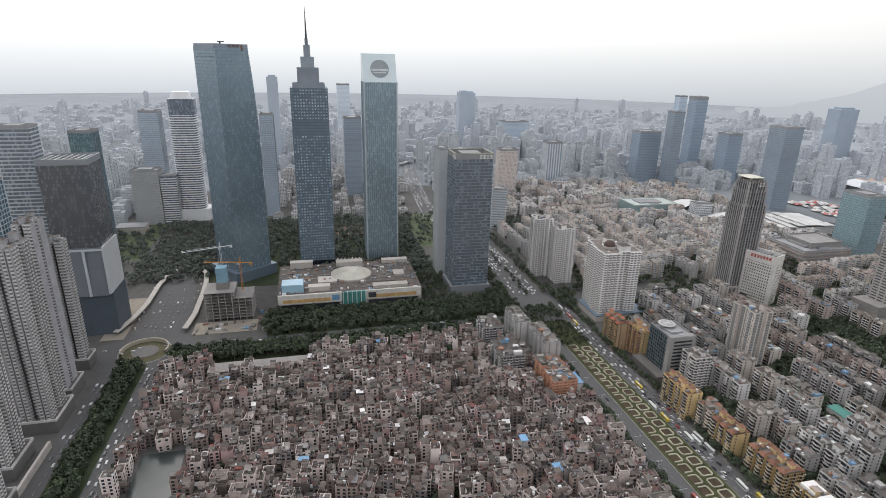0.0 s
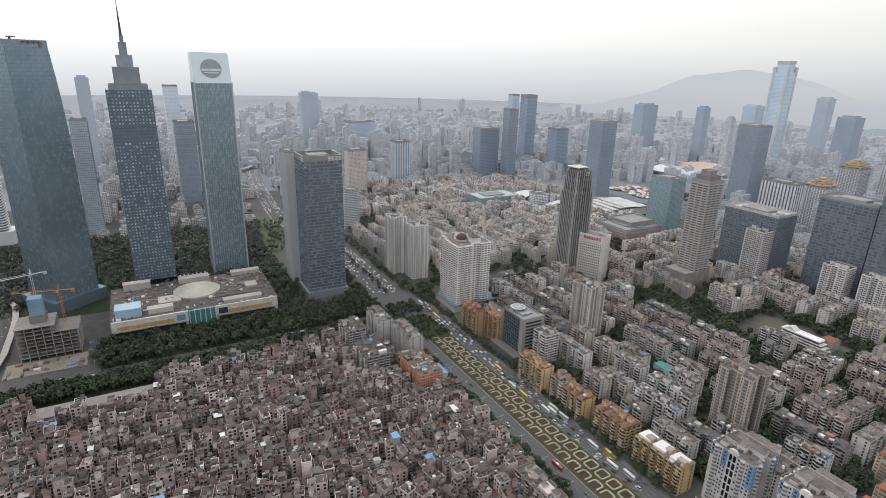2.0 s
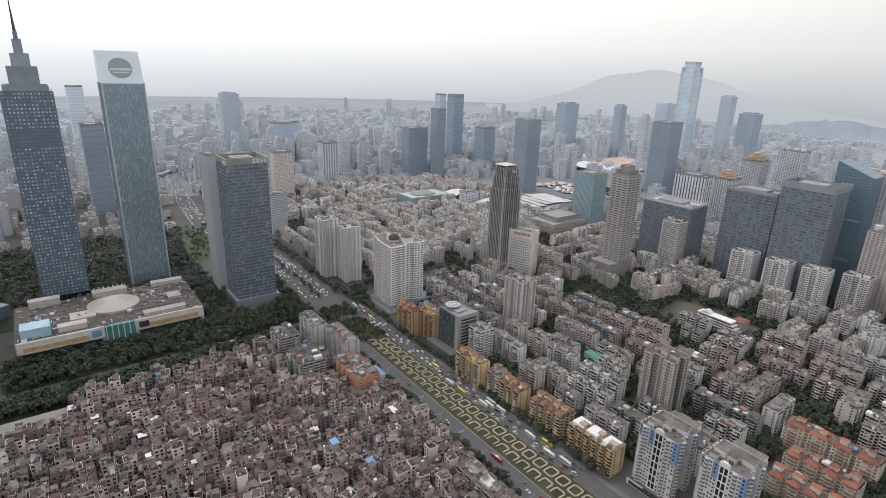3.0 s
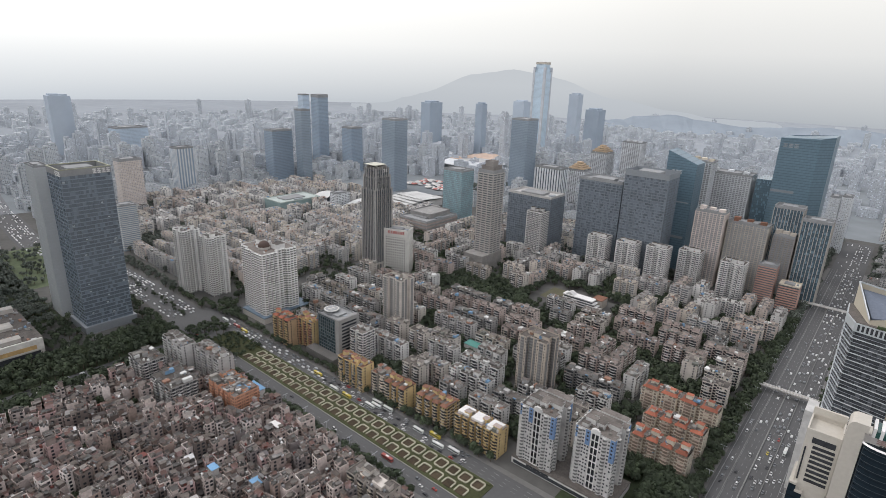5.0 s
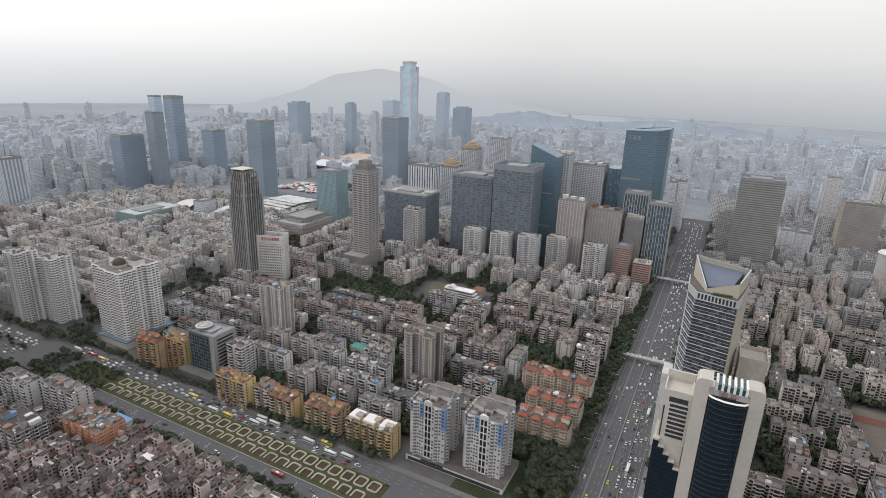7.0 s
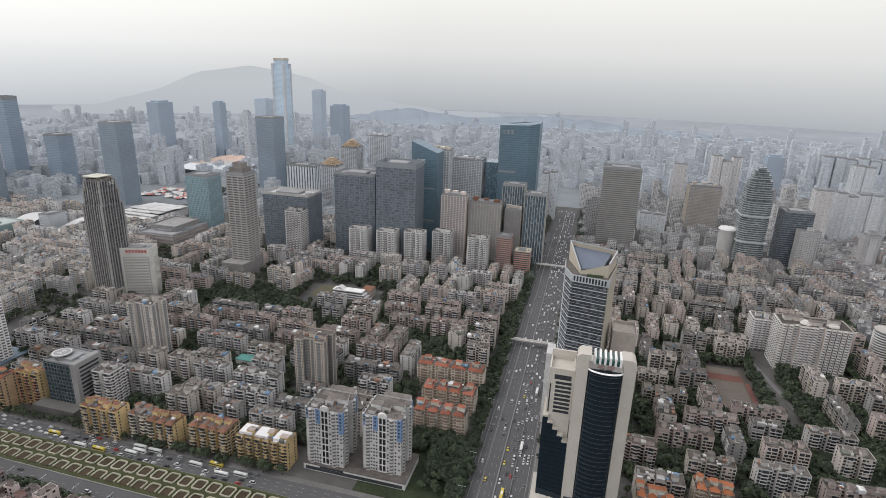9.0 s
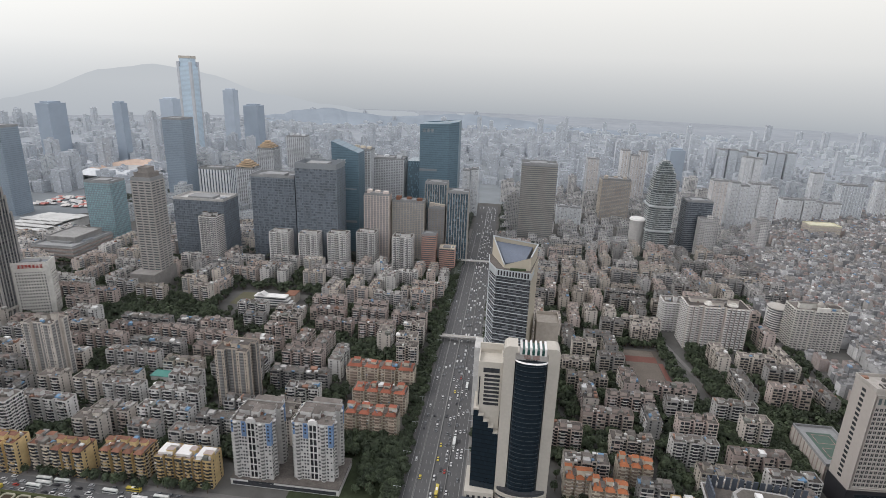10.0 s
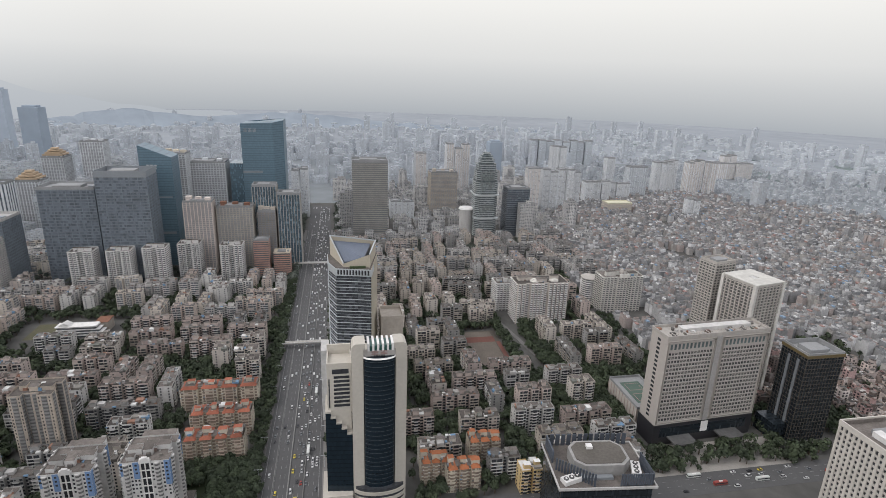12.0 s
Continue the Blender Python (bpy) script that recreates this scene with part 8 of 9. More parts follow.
# ---- vehicles ----
def car_proto(mat, label, long=4.5, high=1.45, bus=False):
    ob = thing("bus" if bus else "car", at(0, -3000), label, "bus" if bus else "car", "buses" if bus else "cars on the roads")
    w = 2.5 if bus else 1.85
    x = long / 2
    g = Form()
    if bus:
        g.prism([(-x, -w / 2), (x, -w / 2), (x, w / 2), (-x, w / 2)], 0.4, high, pts1=[(-x + 0.1, -w / 2 + 0.1), (x - 0.2, -w / 2 + 0.1), (x - 0.2, w / 2 - 0.1), (-x + 0.1, w / 2 - 0.1)])
        part("body", g, mat, ob)
        part("window_band", Form().box(-x + 0.3, -w / 2 - 0.02, 1.4, x - 0.1, w / 2 + 0.02, 2.3), window_dark, ob)
        part("roof_hatch", Form().box(-1.5, -0.7, high, 1.5, 0.7, high + 0.3), sheet_white, ob)
    else:
        g.prism([(-x, -w / 2), (x, -w / 2), (x, w / 2), (-x, w / 2)], 0.3, 0.9, pts1=[(-x + 0.15, -w / 2 + 0.08), (x - 0.25, -w / 2 + 0.08), (x - 0.25, w / 2 - 0.08), (-x + 0.15, w / 2 - 0.08)])
        part("body", g, mat, ob)
        part("cabin", Form().prism([(-x + 0.5, -w / 2 + 0.12), (x - 1.3, -w / 2 + 0.12), (x - 1.3, w / 2 - 0.12), (-x + 0.5, w / 2 - 0.12)], 0.9, high, pts1=[(-x + 1.0, -w / 2 + 0.3), (x - 2.0, -w / 2 + 0.3), (x - 2.0, w / 2 - 0.3), (-x + 1.0, w / 2 - 0.3)]), window_dark, ob)
        part("roof", Form().box(-x + 1.0, -w / 2 + 0.3, high, x - 2.0, w / 2 - 0.3, high + 0.05), mat, ob)
    return model(ob)


def lacquer(name, col):
    return surf(name, col, 0.3, 0.1, spread=0.03, apart=0.02, bump=0)


CARS = [car_proto(lacquer("white_lacquer", (0.60, 0.60, 0.60)), "white saloon car on the road"), car_proto(lacquer("black_lacquer", (0.03, 0.03, 0.035)), "black saloon car on the road"),
        car_proto(lacquer("silver_lacquer", (0.42, 0.43, 0.44)), "silver saloon car on the road"), car_proto(lacquer("yellow_lacquer", (0.62, 0.50, 0.06)), "yellow taxi on the road"),
        car_proto(lacquer("grey_lacquer", (0.15, 0.16, 0.17)), "dark grey saloon car on the road"), car_proto(lacquer("red_lacquer", (0.35, 0.04, 0.03)), "red saloon car on the road"),
        car_proto(lacquer("white_lacquer", (0.60, 0.60, 0.60)), "white delivery van on the road", 5.4, 2.1)]
BUSES = [car_proto(lacquer("bus_green", (0.22, 0.34, 0.24)), "pale green city bus in traffic", 11.5, 3.1, True), car_proto(lacquer("bus_yellow", (0.55, 0.44, 0.08)), "yellow city bus in traffic", 11.5, 3.1, True),
         car_proto(lacquer("bus_white", (0.6, 0.62, 0.6)), "white city bus in traffic", 11.5, 3.1, True), car_proto(lacquer("bus_red", (0.32, 0.07, 0.06)), "dark red city bus in traffic", 11.5, 3.1, True)]


HIGHWAY = [(275, 640), (276, 760), (272, 860), (246, 960), (227, 1045), (232, 1150), (241, 1264)] + FAR_ROAD[1:]


def off_highway(u, v, room=34):
    for (u0, v0), (u1, v1) in zip(HIGHWAY, HIGHWAY[1:]):
        if v0 <= v <= v1:
            return abs(u - u0 - (u1 - u0) * (v - v0) / (v1 - v0)) > room
    return True


FAR_CARS = Form()


def traffic(lanes, t0, t1, along, density, seed, z=0.1, buses=0.04, whole=True):
    """Cars in lanes: (place across, heading, density factor)."""
    rnd = random.Random(seed)
    for across, heading, k in lanes:
        t = t0 + rnd.uniform(0, 12)
        while t < t1:
            bus = rnd.random() < buses
            ob = rnd.choice(BUSES) if bus else CARS[rnd.choice((0, 0, 0, 0, 1, 1, 1, 2, 2, 2, 4, 4, 4, 4, 5, 6, 6, 3))]
            a = across + rnd.uniform(-0.3, 0.3)
            u, v = (t, a) if along == "u" else (a, t)
            turn = (0 if heading > 0 else 180) + (0 if along == "u" else 90)
            m = at(u, v, z, turn + rnd.uniform(-1.5, 1.5))
            if whole:
                place(ob, m)
            else:
                hull = Form().rects([(2.2, 0.9, 0.3), (2.25, 0.92, 0.7), (2.0, 0.85, 0.95), (1.3, 0.75, 1.45)], cap=True)
                lay(FAR_CARS, hull, m, rnd.choice((0, 0, 1, 1, 2)))
            t += (13 if bus else 6.5) + rnd.expovariate(1.0) * 16 / (density * k)
    return


AVENUE = [(22.5, -1, 0.7), (26.2, -1, 1.2), (30, -1, 1.4), (34, -1, 1.6), (37.2, -1, 1.6), (41, -1, 1.4), (48, 1, 0.35), (52, 1, 0.4), (58.5, 1, 0.35)]
traffic(AVENUE, 300, 520, "u", 1.0, 11)
traffic(AVENUE, 520, 1300, "u", 0.7, 18, whole=False)
traffic([(294, 1, 2.4), (298, 1, 3.4), (302, 1, 3.2), (306, 1, 2.0)], 215, 400, "v", 1.0, 12, buses=0.2)
traffic([(294, 1, 3.2), (298, 1, 4.4), (302, 1, 4.0), (306, 1, 2.4)], 400, 590, "v", 1.0, 19, buses=0.0, whole=False)
traffic([(300, 1, 0.3)], 400, 600, "v", 1.0, 20, buses=1.0)
traffic([(250, -1, 0.25), (254, -1, 0.35), (258.5, -1, 0.3)], 215, 590, "v", 1.0, 13, buses=0.15)
traffic([(-162, 1, 1.2), (-166, 1, 1.6), (-171, 1, 1.4), (-204, -1, 0.5), (-209, -1, 0.4)], 220, 545, "v", 1.0, 14, whole=False)
traffic([(258, 1, 1.2), (262, 1, 1.6), (266, 1, 1.8), (270, 1, 1.6), (281, -1, 1.8), (285, -1, 1.8), (289, -1, 1.5)], 640, 860, "v", 1.0, 15, whole=False)
traffic([(565, 1, 0.5), (570, 1, 0.5), (575, -1, 0.5), (580, -1, 0.5)], -300, 240, "u", 0.7, 16, 0.12, whole=False)
traffic([(-196, -1, 0.5), (-190, -1, 0.6), (-184, -1, 0.5), (-174, 1, 0.7), (-168, 1, 0.7)], 622, 740, "v", 0.8, 23, 0.1, whole=False)
traffic([(311, -1, 0.6), (315.5, -1, 0.7), (321, 1, 0.8), (326, 1, 0.5)], -420, -180, "v", 0.8, 17, 0.09, 0.1)
rnd_h = random.Random(29)
for (u0, v0), (u1, v1) in zip(HIGHWAY[1:], HIGHWAY[2:]):
    heading = math.degrees(math.atan2(v1 - v0, u1 - u0))
    for k in range(int((v1 - v0) / 2.2)):
        t, side = rnd_h.random(), rnd_h.choice((-14, -10.5, -7, -3.5, 3.5, 7, 10.5, 14))
        far = (u0 + u1) / 2 > 0 and v0 > 1260
        hull = Form().rects([(2.4, 1.0, 0.3), (2.4, 1.0, 0.8), (2.1, 0.9, 1.0), (1.3, 0.8, 1.6)], cap=True)
        lay(FAR_CARS, hull, at(u0 + (u1 - u0) * t + side, v0 + (v1 - v0) * t, 0.95 if far else 0.12, heading), rnd_h.choice((0, 0, 0, 1, 2)))
tagged(part("far_traffic", FAR_CARS, [MATS["white_lacquer"], MATS["grey_lacquer"], MATS["silver_lacquer"]], m=pose(0, 0, 0)), "dense distant traffic of small cars", "cars", kind="stuff")

# ---- trees ----
leaf_mats = [surf("leaf_dark", (0.044, 0.058, 0.036), 0.8, spread=0.25, grain=0.5, island=0.45, apart=0.25, bump=0), surf("leaf_green", (0.058, 0.076, 0.044), 0.8, spread=0.25, grain=0.5, island=0.45, apart=0.25, bump=0)]
# paler, greyer leaves for far trees: haze put into the colour
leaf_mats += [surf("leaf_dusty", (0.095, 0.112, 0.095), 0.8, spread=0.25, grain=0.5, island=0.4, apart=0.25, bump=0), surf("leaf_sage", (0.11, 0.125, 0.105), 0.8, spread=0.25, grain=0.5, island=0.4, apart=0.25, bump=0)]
bark = surf("bark", (0.10, 0.08, 0.06), 0.95)


def crown_form(rnd, r, h, n):
    """Many small leaf clumps set round uneven lobes."""
    g = Form()
    lobes = [(rnd.uniform(-0.5, 0.5) * r, rnd.uniform(-0.5, 0.5) * r, h * rnd.uniform(0.5, 0.85), r * rnd.uniform(0.45, 0.7)) for j in range(6)]
    for j in range(n):
        cx, cy, cz, cr = rnd.choice(lobes)
        t, p = rnd.uniform(0, 2 * math.pi), math.acos(rnd.uniform(-0.5, 1))
        k = cr * rnd.uniform(0.7, 1.08)
        x, y, z = cx + k * math.sin(p) * math.cos(t), cy + k * math.sin(p) * math.sin(t), cz + 0.75 * k * math.cos(p)
        s = r * rnd.uniform(0.15, 0.26) * (0.8 if n > 100 else 1.15)
        out = Vector((math.sin(p) * math.cos(t), math.sin(p) * math.sin(t), math.cos(p) + 0.25)) + Vector((rnd.uniform(-1, 1), rnd.uniform(-1, 1), rnd.uniform(-1, 1))) * 0.45
        a = out.cross(Vector((rnd.uniform(-1, 1), rnd.uniform(-1, 1), rnd.uniform(-1, 1)))).normalized()
        b = a.cross(out).normalized()
        c = Vector((x, y, z))
        g.face([tuple(c + a * s), tuple(c + b * s * 0.8), tuple(c - a * s), tuple(c - b * s * 0.8)])
    return g


TREES = []
rnd_t = random.Random(21)
for j in range(5):
    r, h = rnd_t.uniform(3.4, 5.0), rnd_t.uniform(8, 11)
    crown = crown_form(rnd_t, r, h, 300)
    trunk = Form().tube(0, 0, 0, h * 0.45, 0.35, 0.22, 7)
    for k in range(4):
        a = k * 1.6 + rnd_t.random()
        ex, ey = math.cos(a) * r * 0.5, math.sin(a) * r * 0.5
        trunk.prism([(-0.12, -0.12), (0.12, -0.12), (0.12, 0.12), (-0.12, 0.12)], h * 0.38, h * 0.68, pts1=[(ex - 0.05, ey - 0.05), (ex + 0.05, ey - 0.05), (ex + 0.05, ey + 0.05), (ex - 0.05, ey + 0.05)])
    TREES.append((r, h, crown, trunk, crown_form(rnd_t, r * 1.06, h, 96), Form().rects([(0.3, 0.3, 0), (0.15, 0.15, h * 0.6)])))
TREE_THINGS = []
for j, (r, h, crown, trunk, *_) in enumerate(TREES):
    ob = thing("tree", at(0, -3000), "dark green broadleaf street tree", "tree", "street trees")
    part("trunk", trunk, bark, ob)
    part("crown", crown, leaf_mats[j % 2], ob)
    TREE_THINGS.append(model(ob))


def tree(u, v, k=1.0, z=0.0):
    ob = place(rnd_t.choice(TREE_THINGS), at(u, v, z, rnd_t.uniform(0, 360)))
    ob.scale = (k, k, k * rnd_t.uniform(0.9, 1.1))


WOODS = []


def grove(u0, u1, v0, v1, pitch, keep=0.9, k=1.0):
    u = u0
    while u < u1:
        v = v0
        while v < v1:
            if rnd_t.random() < keep:
                WOODS.append((u + rnd_t.uniform(-0.45, 0.45) * pitch, v + rnd_t.uniform(-0.45, 0.45) * pitch, k * rnd_t.uniform(0.75, 1.15)))
            v += pitch
        u += pitch


for t in range(70, 1000, 9):
    if not 232 < t < 312:
        u = max(t, 318)
        if t > 312:
            WOODS.append((t, 67.5 + rnd_t.uniform(-1, 1), rnd_t.uniform(0.8, 1.15)))
            WOODS.append((t + 5, 71 + rnd_t.uniform(-1, 1), rnd_t.uniform(0.8, 1.2)))
            WOODS.append((t + 3, 76 + rnd_t.uniform(-1.5, 1.5), rnd_t.uniform(0.8, 1.2)))
            if t > 372:
                WOODS.append((t + 4, 13.5 + rnd_t.uniform(-1, 1), rnd_t.uniform(0.7, 1.05)))
TAKEN[:] = [q for q in TAKEN if q != (567.0, 354.0, 609.0, 486.0)]
for t in range(205, 600, 8):
    tree(312 + rnd_t.uniform(-1.5, 1), t + rnd_t.uniform(-2, 2), rnd_t.uniform(0.75, 1.15))
    if t > 225:
        tree(243.5 + rnd_t.uniform(-1.5, 1.5), t + rnd_t.uniform(-2, 2), rnd_t.uniform(0.75, 1.15))
    if t < 330:
        tree(317 + rnd_t.uniform(-2, 2), t + 4, rnd_t.uniform(0.6, 0.8))
grove(-150, 248, 540, 560, 6.2, 0.97, 1.3)
grove(-60, 245, 586, 642, 7, 0.92, 1.15)
grove(-199, -175, 200, 545, 6.2, 0.95, 1.15)
grove(-156, -150, 200, 400, 8, 0.5, 0.8)
grove(256, 290, 562, 600, 6.5, 0.9, 0.9)
grove(-245, 165, 770, 1055, 8.5, 0.8, 1.1)
grove(-60, 60, 750, 790, 8, 0.6)
grove(110, 200, 1060, 1420, 15, 0.45, 1.2)
grove(295, 330, 1010, 1420, 14, 0.5, 1.2)
grove(-380, -250, 880, 1060, 10, 0.6, 1.1)
grove(-300, -245, 760, 880, 9, 0.5)
grove(120, 245, 880, 1060, 10, 0.4)
grove(-205, -165, 820, 900, 8, 0.8)
grove(130, 172, 645, 800, 8, 0.75)
grove(222, 246, 640, 830, 7, 0.85)
grove(274, 277, 640, 830, 7, 0.9, 0.6)
grove(300, 312, 640, 900, 7, 0.8, 0.9)
grove(308, 330, 596, 640, 7, 0.8)
grove(372, 402, 64, 140, 6, 0.9, 1.05)
grove(330, 372, 66, 102, 6, 0.85, 1.0)
grove(405, 470, 150, 170, 7, 0.7)
grove(500, 560, 100, 150, 8, 0.4)
grove(560, 640, 380, 440, 7, 0.75)
grove(590, 680, 520, 560, 8, 0.6)
grove(460, 640, 605, 640, 8, 0.5)
grove(640, 770, 560, 680, 9, 0.6)
grove(330, 362, -215, -42, 7, 0.5)
grove(470, 512, -240, -100, 7, 0.75)
grove(425, 500, -275, -190, 6.5, 0.9, 1.15)
grove(515, 560, -240, -190, 7, 0.9, 1.1)
grove(612, 690, -190, -130, 7, 0.8, 1.1)
grove(690, 730, -325, -290, 8, 0.8)
grove(385, 440, -262, -205, 6.5, 0.85)
grove(505, 640, -112, -96, 7, 0.8)
grove(500, 640, -144, -124, 6.5, 0.9, 1.1)
grove(612, 650, -190, -128, 6.5, 0.9, 1.1)
grove(498, 512, -200, -128, 6.5, 0.9, 1.0)
grove(505, 660, -203, -184, 6.5, 0.95, 1.05)
grove(505, 640, -232, -212, 7, 0.8)
grove(332, 342, -300, -215, 8, 0.5, 0.7)
grove(332, 360, -390, -366, 7, 0.8, 0.8)
grove(640, 720, -330, -300, 8, 0.6)
grove(430, 520, -360, -300, 8, 0.6)
grove(880, 960, 330, 480, 10, 0.3)
grove(1080, 1260, 820, 900, 11, 0.6)
for u, v in SPOTS:
    WOODS.append((u, v, rnd_t.uniform(0.8, 1.25)))


def infill(u0, u1, v0, v1, pitch, bare=0.0, k=1.1):
    """Trees wherever the blocks of an estate leave room, in drifts."""
    u = u0
    while u < u1:
        v = v0
        while v < v1:
            cu, cv = u + rnd_t.uniform(-0.4, 0.4) * pitch, v + rnd_t.uniform(-0.4, 0.4) * pitch
            if noise.noise((cu * 0.02, cv * 0.02, 7)) > bare - 0.25 and is_free(cu, cv, 4, 4) and clear_of_roads(cu, cv, 2, 2):
                WOODS.append((cu, cv, k * rnd_t.uniform(0.75, 1.3)))
            v += pitch
        u += pitch


infill(332, 640, 72, 604, 8.5)
infill(640, 790, 72, 604, 10, 0.1)
infill(332, 520, -400, 10, 8.5, -0.2)
infill(520, 790, -345, 10, 9.5)
infill(790, 1000, -420, 600, 13, 0.15)
infill(330, 640, 640, 1010, 12, 0.15)
infill(335, 640, -600, -420, 16, 0.1)
infill(336, 404, -480, -375, 8.5, -0.3)
infill(940, 1330, 66, 80, 8, -0.5)
infill(940, 1330, 0, 14, 8, -0.5)
grove(572, 605, 358, 482, 7.5, 0.95, 1.2)
grove(262, 290, 502, 560, 5.5, 0.9, 0.55)
woods = Form()
for u, v, k in WOODS:
    if not is_free(u, v, 1, 1) or any(a < v < b and (c < u < e) for a, b, c, e in ((16, 64, 200, 1100),)):
        continue
    r, h, fine, _, crown, trunk = rnd_t.choice(TREES)
    m = at(u, v, 0, rnd_t.uniform(0, 360)) @ Matrix.Diagonal((k, k, k, 1))
    # far trees take the leaf colours with haze in them
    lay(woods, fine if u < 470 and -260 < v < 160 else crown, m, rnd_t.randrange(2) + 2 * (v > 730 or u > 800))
    lay(woods, trunk, m, 4)
tagged(part("tree_belt", woods, leaf_mats + [bark], m=pose(0, 0, 0)), "dense dark green belts of trees between streets and blocks", "trees", kind="stuff")

strip("lawn", -150, 735, 170, 1060, 0.0, 0.14, lawn, "dark green park ground under the trees")
strip("lawn", -390, 870, -262, 1070, 0.0, 0.14, surf("park_lawn", (0.085, 0.105, 0.06), 0.95, spread=0.35, grain=0.15, stain=0.03), "mown park lawn between the trees")
strip("lawn", 120, 860, 235, 1065, 0.0, 0.14, MATS["park_lawn"], "mown garden lawn beside the highway")
strip("pavement", 24, 950, 84, 1020, 0.14, 0.4, surf("red_earth", (0.26, 0.19, 0.15), 0.95, spread=0.3, grain=0.1), "reddish bare building ground")
for j in range(5):
    lane_lines("lane_line", -192 + j * 7, 610, -192 + j * 7, 720, 0.1, 4, 6, "dashed white lane lines beyond the roundabout")
park_hall = office("park_hall", -312, 1024, 50, 34, 12, paint_beige, paint_tan, "low park hall with a pale sloping roof", floor=12, bands=0, bay=5, fin=0.6, crown=1.5, house=False, category="hall")
strip("lawn", -60, 584.5, 250, 645, 0.0, 0.1, lawn, "dark green ground below the tree belt")
strip("lawn", -150, 535, 250, 558, 0.0, 0.1, lawn, "dark green ground below the tree belt")
strip("lawn", 310, 66, 404, 146, 0.0, 0.06, lawn, "dark green ground below the trees by the towers")

# ---- roundabout, ramp road and hedge island ----
isl = thing("roundabout_island", at(-182, 572), "oval roundabout island with a pale curved wall", "traffic island")
part("kerb", Form().tube(0, 0, 0.1, 0.6, 26, n=36), kerb_stone, isl)
part("bed", Form().tube(0, 0, 0.6, 0.8, 24.6, n=36), surf("olive_bed", (0.09, 0.085, 0.05), 0.95, spread=0.3), isl)
part("inner_bed", Form().tube(0, 0, 0.8, 1.0, 13, n=24), paving, isl)
wall_g = Form()
for j in range(27):
    a = radians(-20 + j * 8.5)
    wall_g.v += [(r * math.cos(a), r * math.sin(a), z) for r, z in ((22, 0.8), (22, 5), (23.4, 5), (23.4, 0.8))]
for j in range(26):
    for q in range(4):
        wall_g.f.append((4 * j + q, 4 * j + (q + 1) % 4, 4 * j + 4 + (q + 1) % 4, 4 * j + 4 + q))
        wall_g.m.append(0)
part("curved_wall", wall_g, surf("cream_wall", (0.36, 0.33, 0.27), 0.8), isl)
disc_ob = Form().tube(0, 0, 0, 0.13, 48, n=40)
tagged(part("road", disc_ob, asphalt, m=at(-182, 572)), "asphalt roundabout carriageway", kind="structure")
band("road", [(-182, 600), (-176, 660), (-182, 720), (-192, 780), (-215, 860), (-260, 960)], 24, 0.0, 0.1, asphalt, "broad asphalt street north of the roundabout")
band("ramp", [(-222, 616), (-213, 650), (-208, 690), (-208, 750), (-205, 782), (-198, 802), (-187, 812), (-176, 814), (-164, 806), (-154, 786), (-149, 750), (-147, 716), (-146, 650), (-150, 612)], 3.0, 4.2, 5.4, stone_pale, "pale curved elevated ramp on low piers")
strip("pavement", -236, 606, -212, 720, 0.0, 0.2, surf("bare_earth", (0.24, 0.215, 0.18), 0.95, spread=0.2), "bare earth and new paving beside the ramp")
strip("pavement", -142, 602, -72, 632, 0.0, 0.25, surf("bare_earth", (0.24, 0.215, 0.18), 0.95, spread=0.2), "bare earth strip before the unfinished block")
for j in range(9):
    ob = thing("ramp_pier", at(-205 - j * 1.6 if j < 6 else -155, 625 + j * 24 if j < 6 else 700 + (j - 6) * 24), "short pale pier under the ramp", "pier", "ramp piers")
    part("shaft", Form().tube(0, 0, 0, 4.2, 0.9, n=8), stone_pale, ob)

yard, rnd_y = Form(), random.Random(52)
for j in range(70):
    u, v = rnd_y.uniform(-140, -62), rnd_y.uniform(598, 660)
    if is_free(u, v, 3, 3):
        a, b, c = rnd_y.uniform(0.6, 3), rnd_y.uniform(0.6, 4), rnd_y.uniform(0.4, 3)
        yard.box(u - a, v - b, 0, u + a, v + b, c, bare=True)
tagged(part("site_clutter", yard, ROOF_JUNK, m=at(0, 0)), "stacked materials and huts round the unfinished building", "site clutter", kind="stuff")

# ---- street lamps and gantries ----
lamp_proto = thing("street_lamp", at(247.6, 240), "tall grey double-arm street lamp", "street lamp", "street lamps")
part("pole", Form().tube(0, 0, 0, 11, 0.16, 0.09, 6), metal_pale, lamp_proto)
part("arm", Form().box(-2.4, -0.06, 10.8, 2.4, 0.06, 10.95), metal_pale, lamp_proto)
for s in (-1, 1):
    part("lamp_head", Form().box(s * 2.4 - 0.5, -0.18, 10.75, s * 2.4 + 0.5, 0.18, 10.95), metal_pale, lamp_proto)
for j in range(1, 11):
    copy_thing(lamp_proto, at(247.6, 240 + j * 30))
for j in range(14):
    copy_thing(lamp_proto, at(330 + j * 40, 65.5, 0, 90))
    copy_thing(lamp_proto, at(380 + j * 40, 16.5, 0, 90))

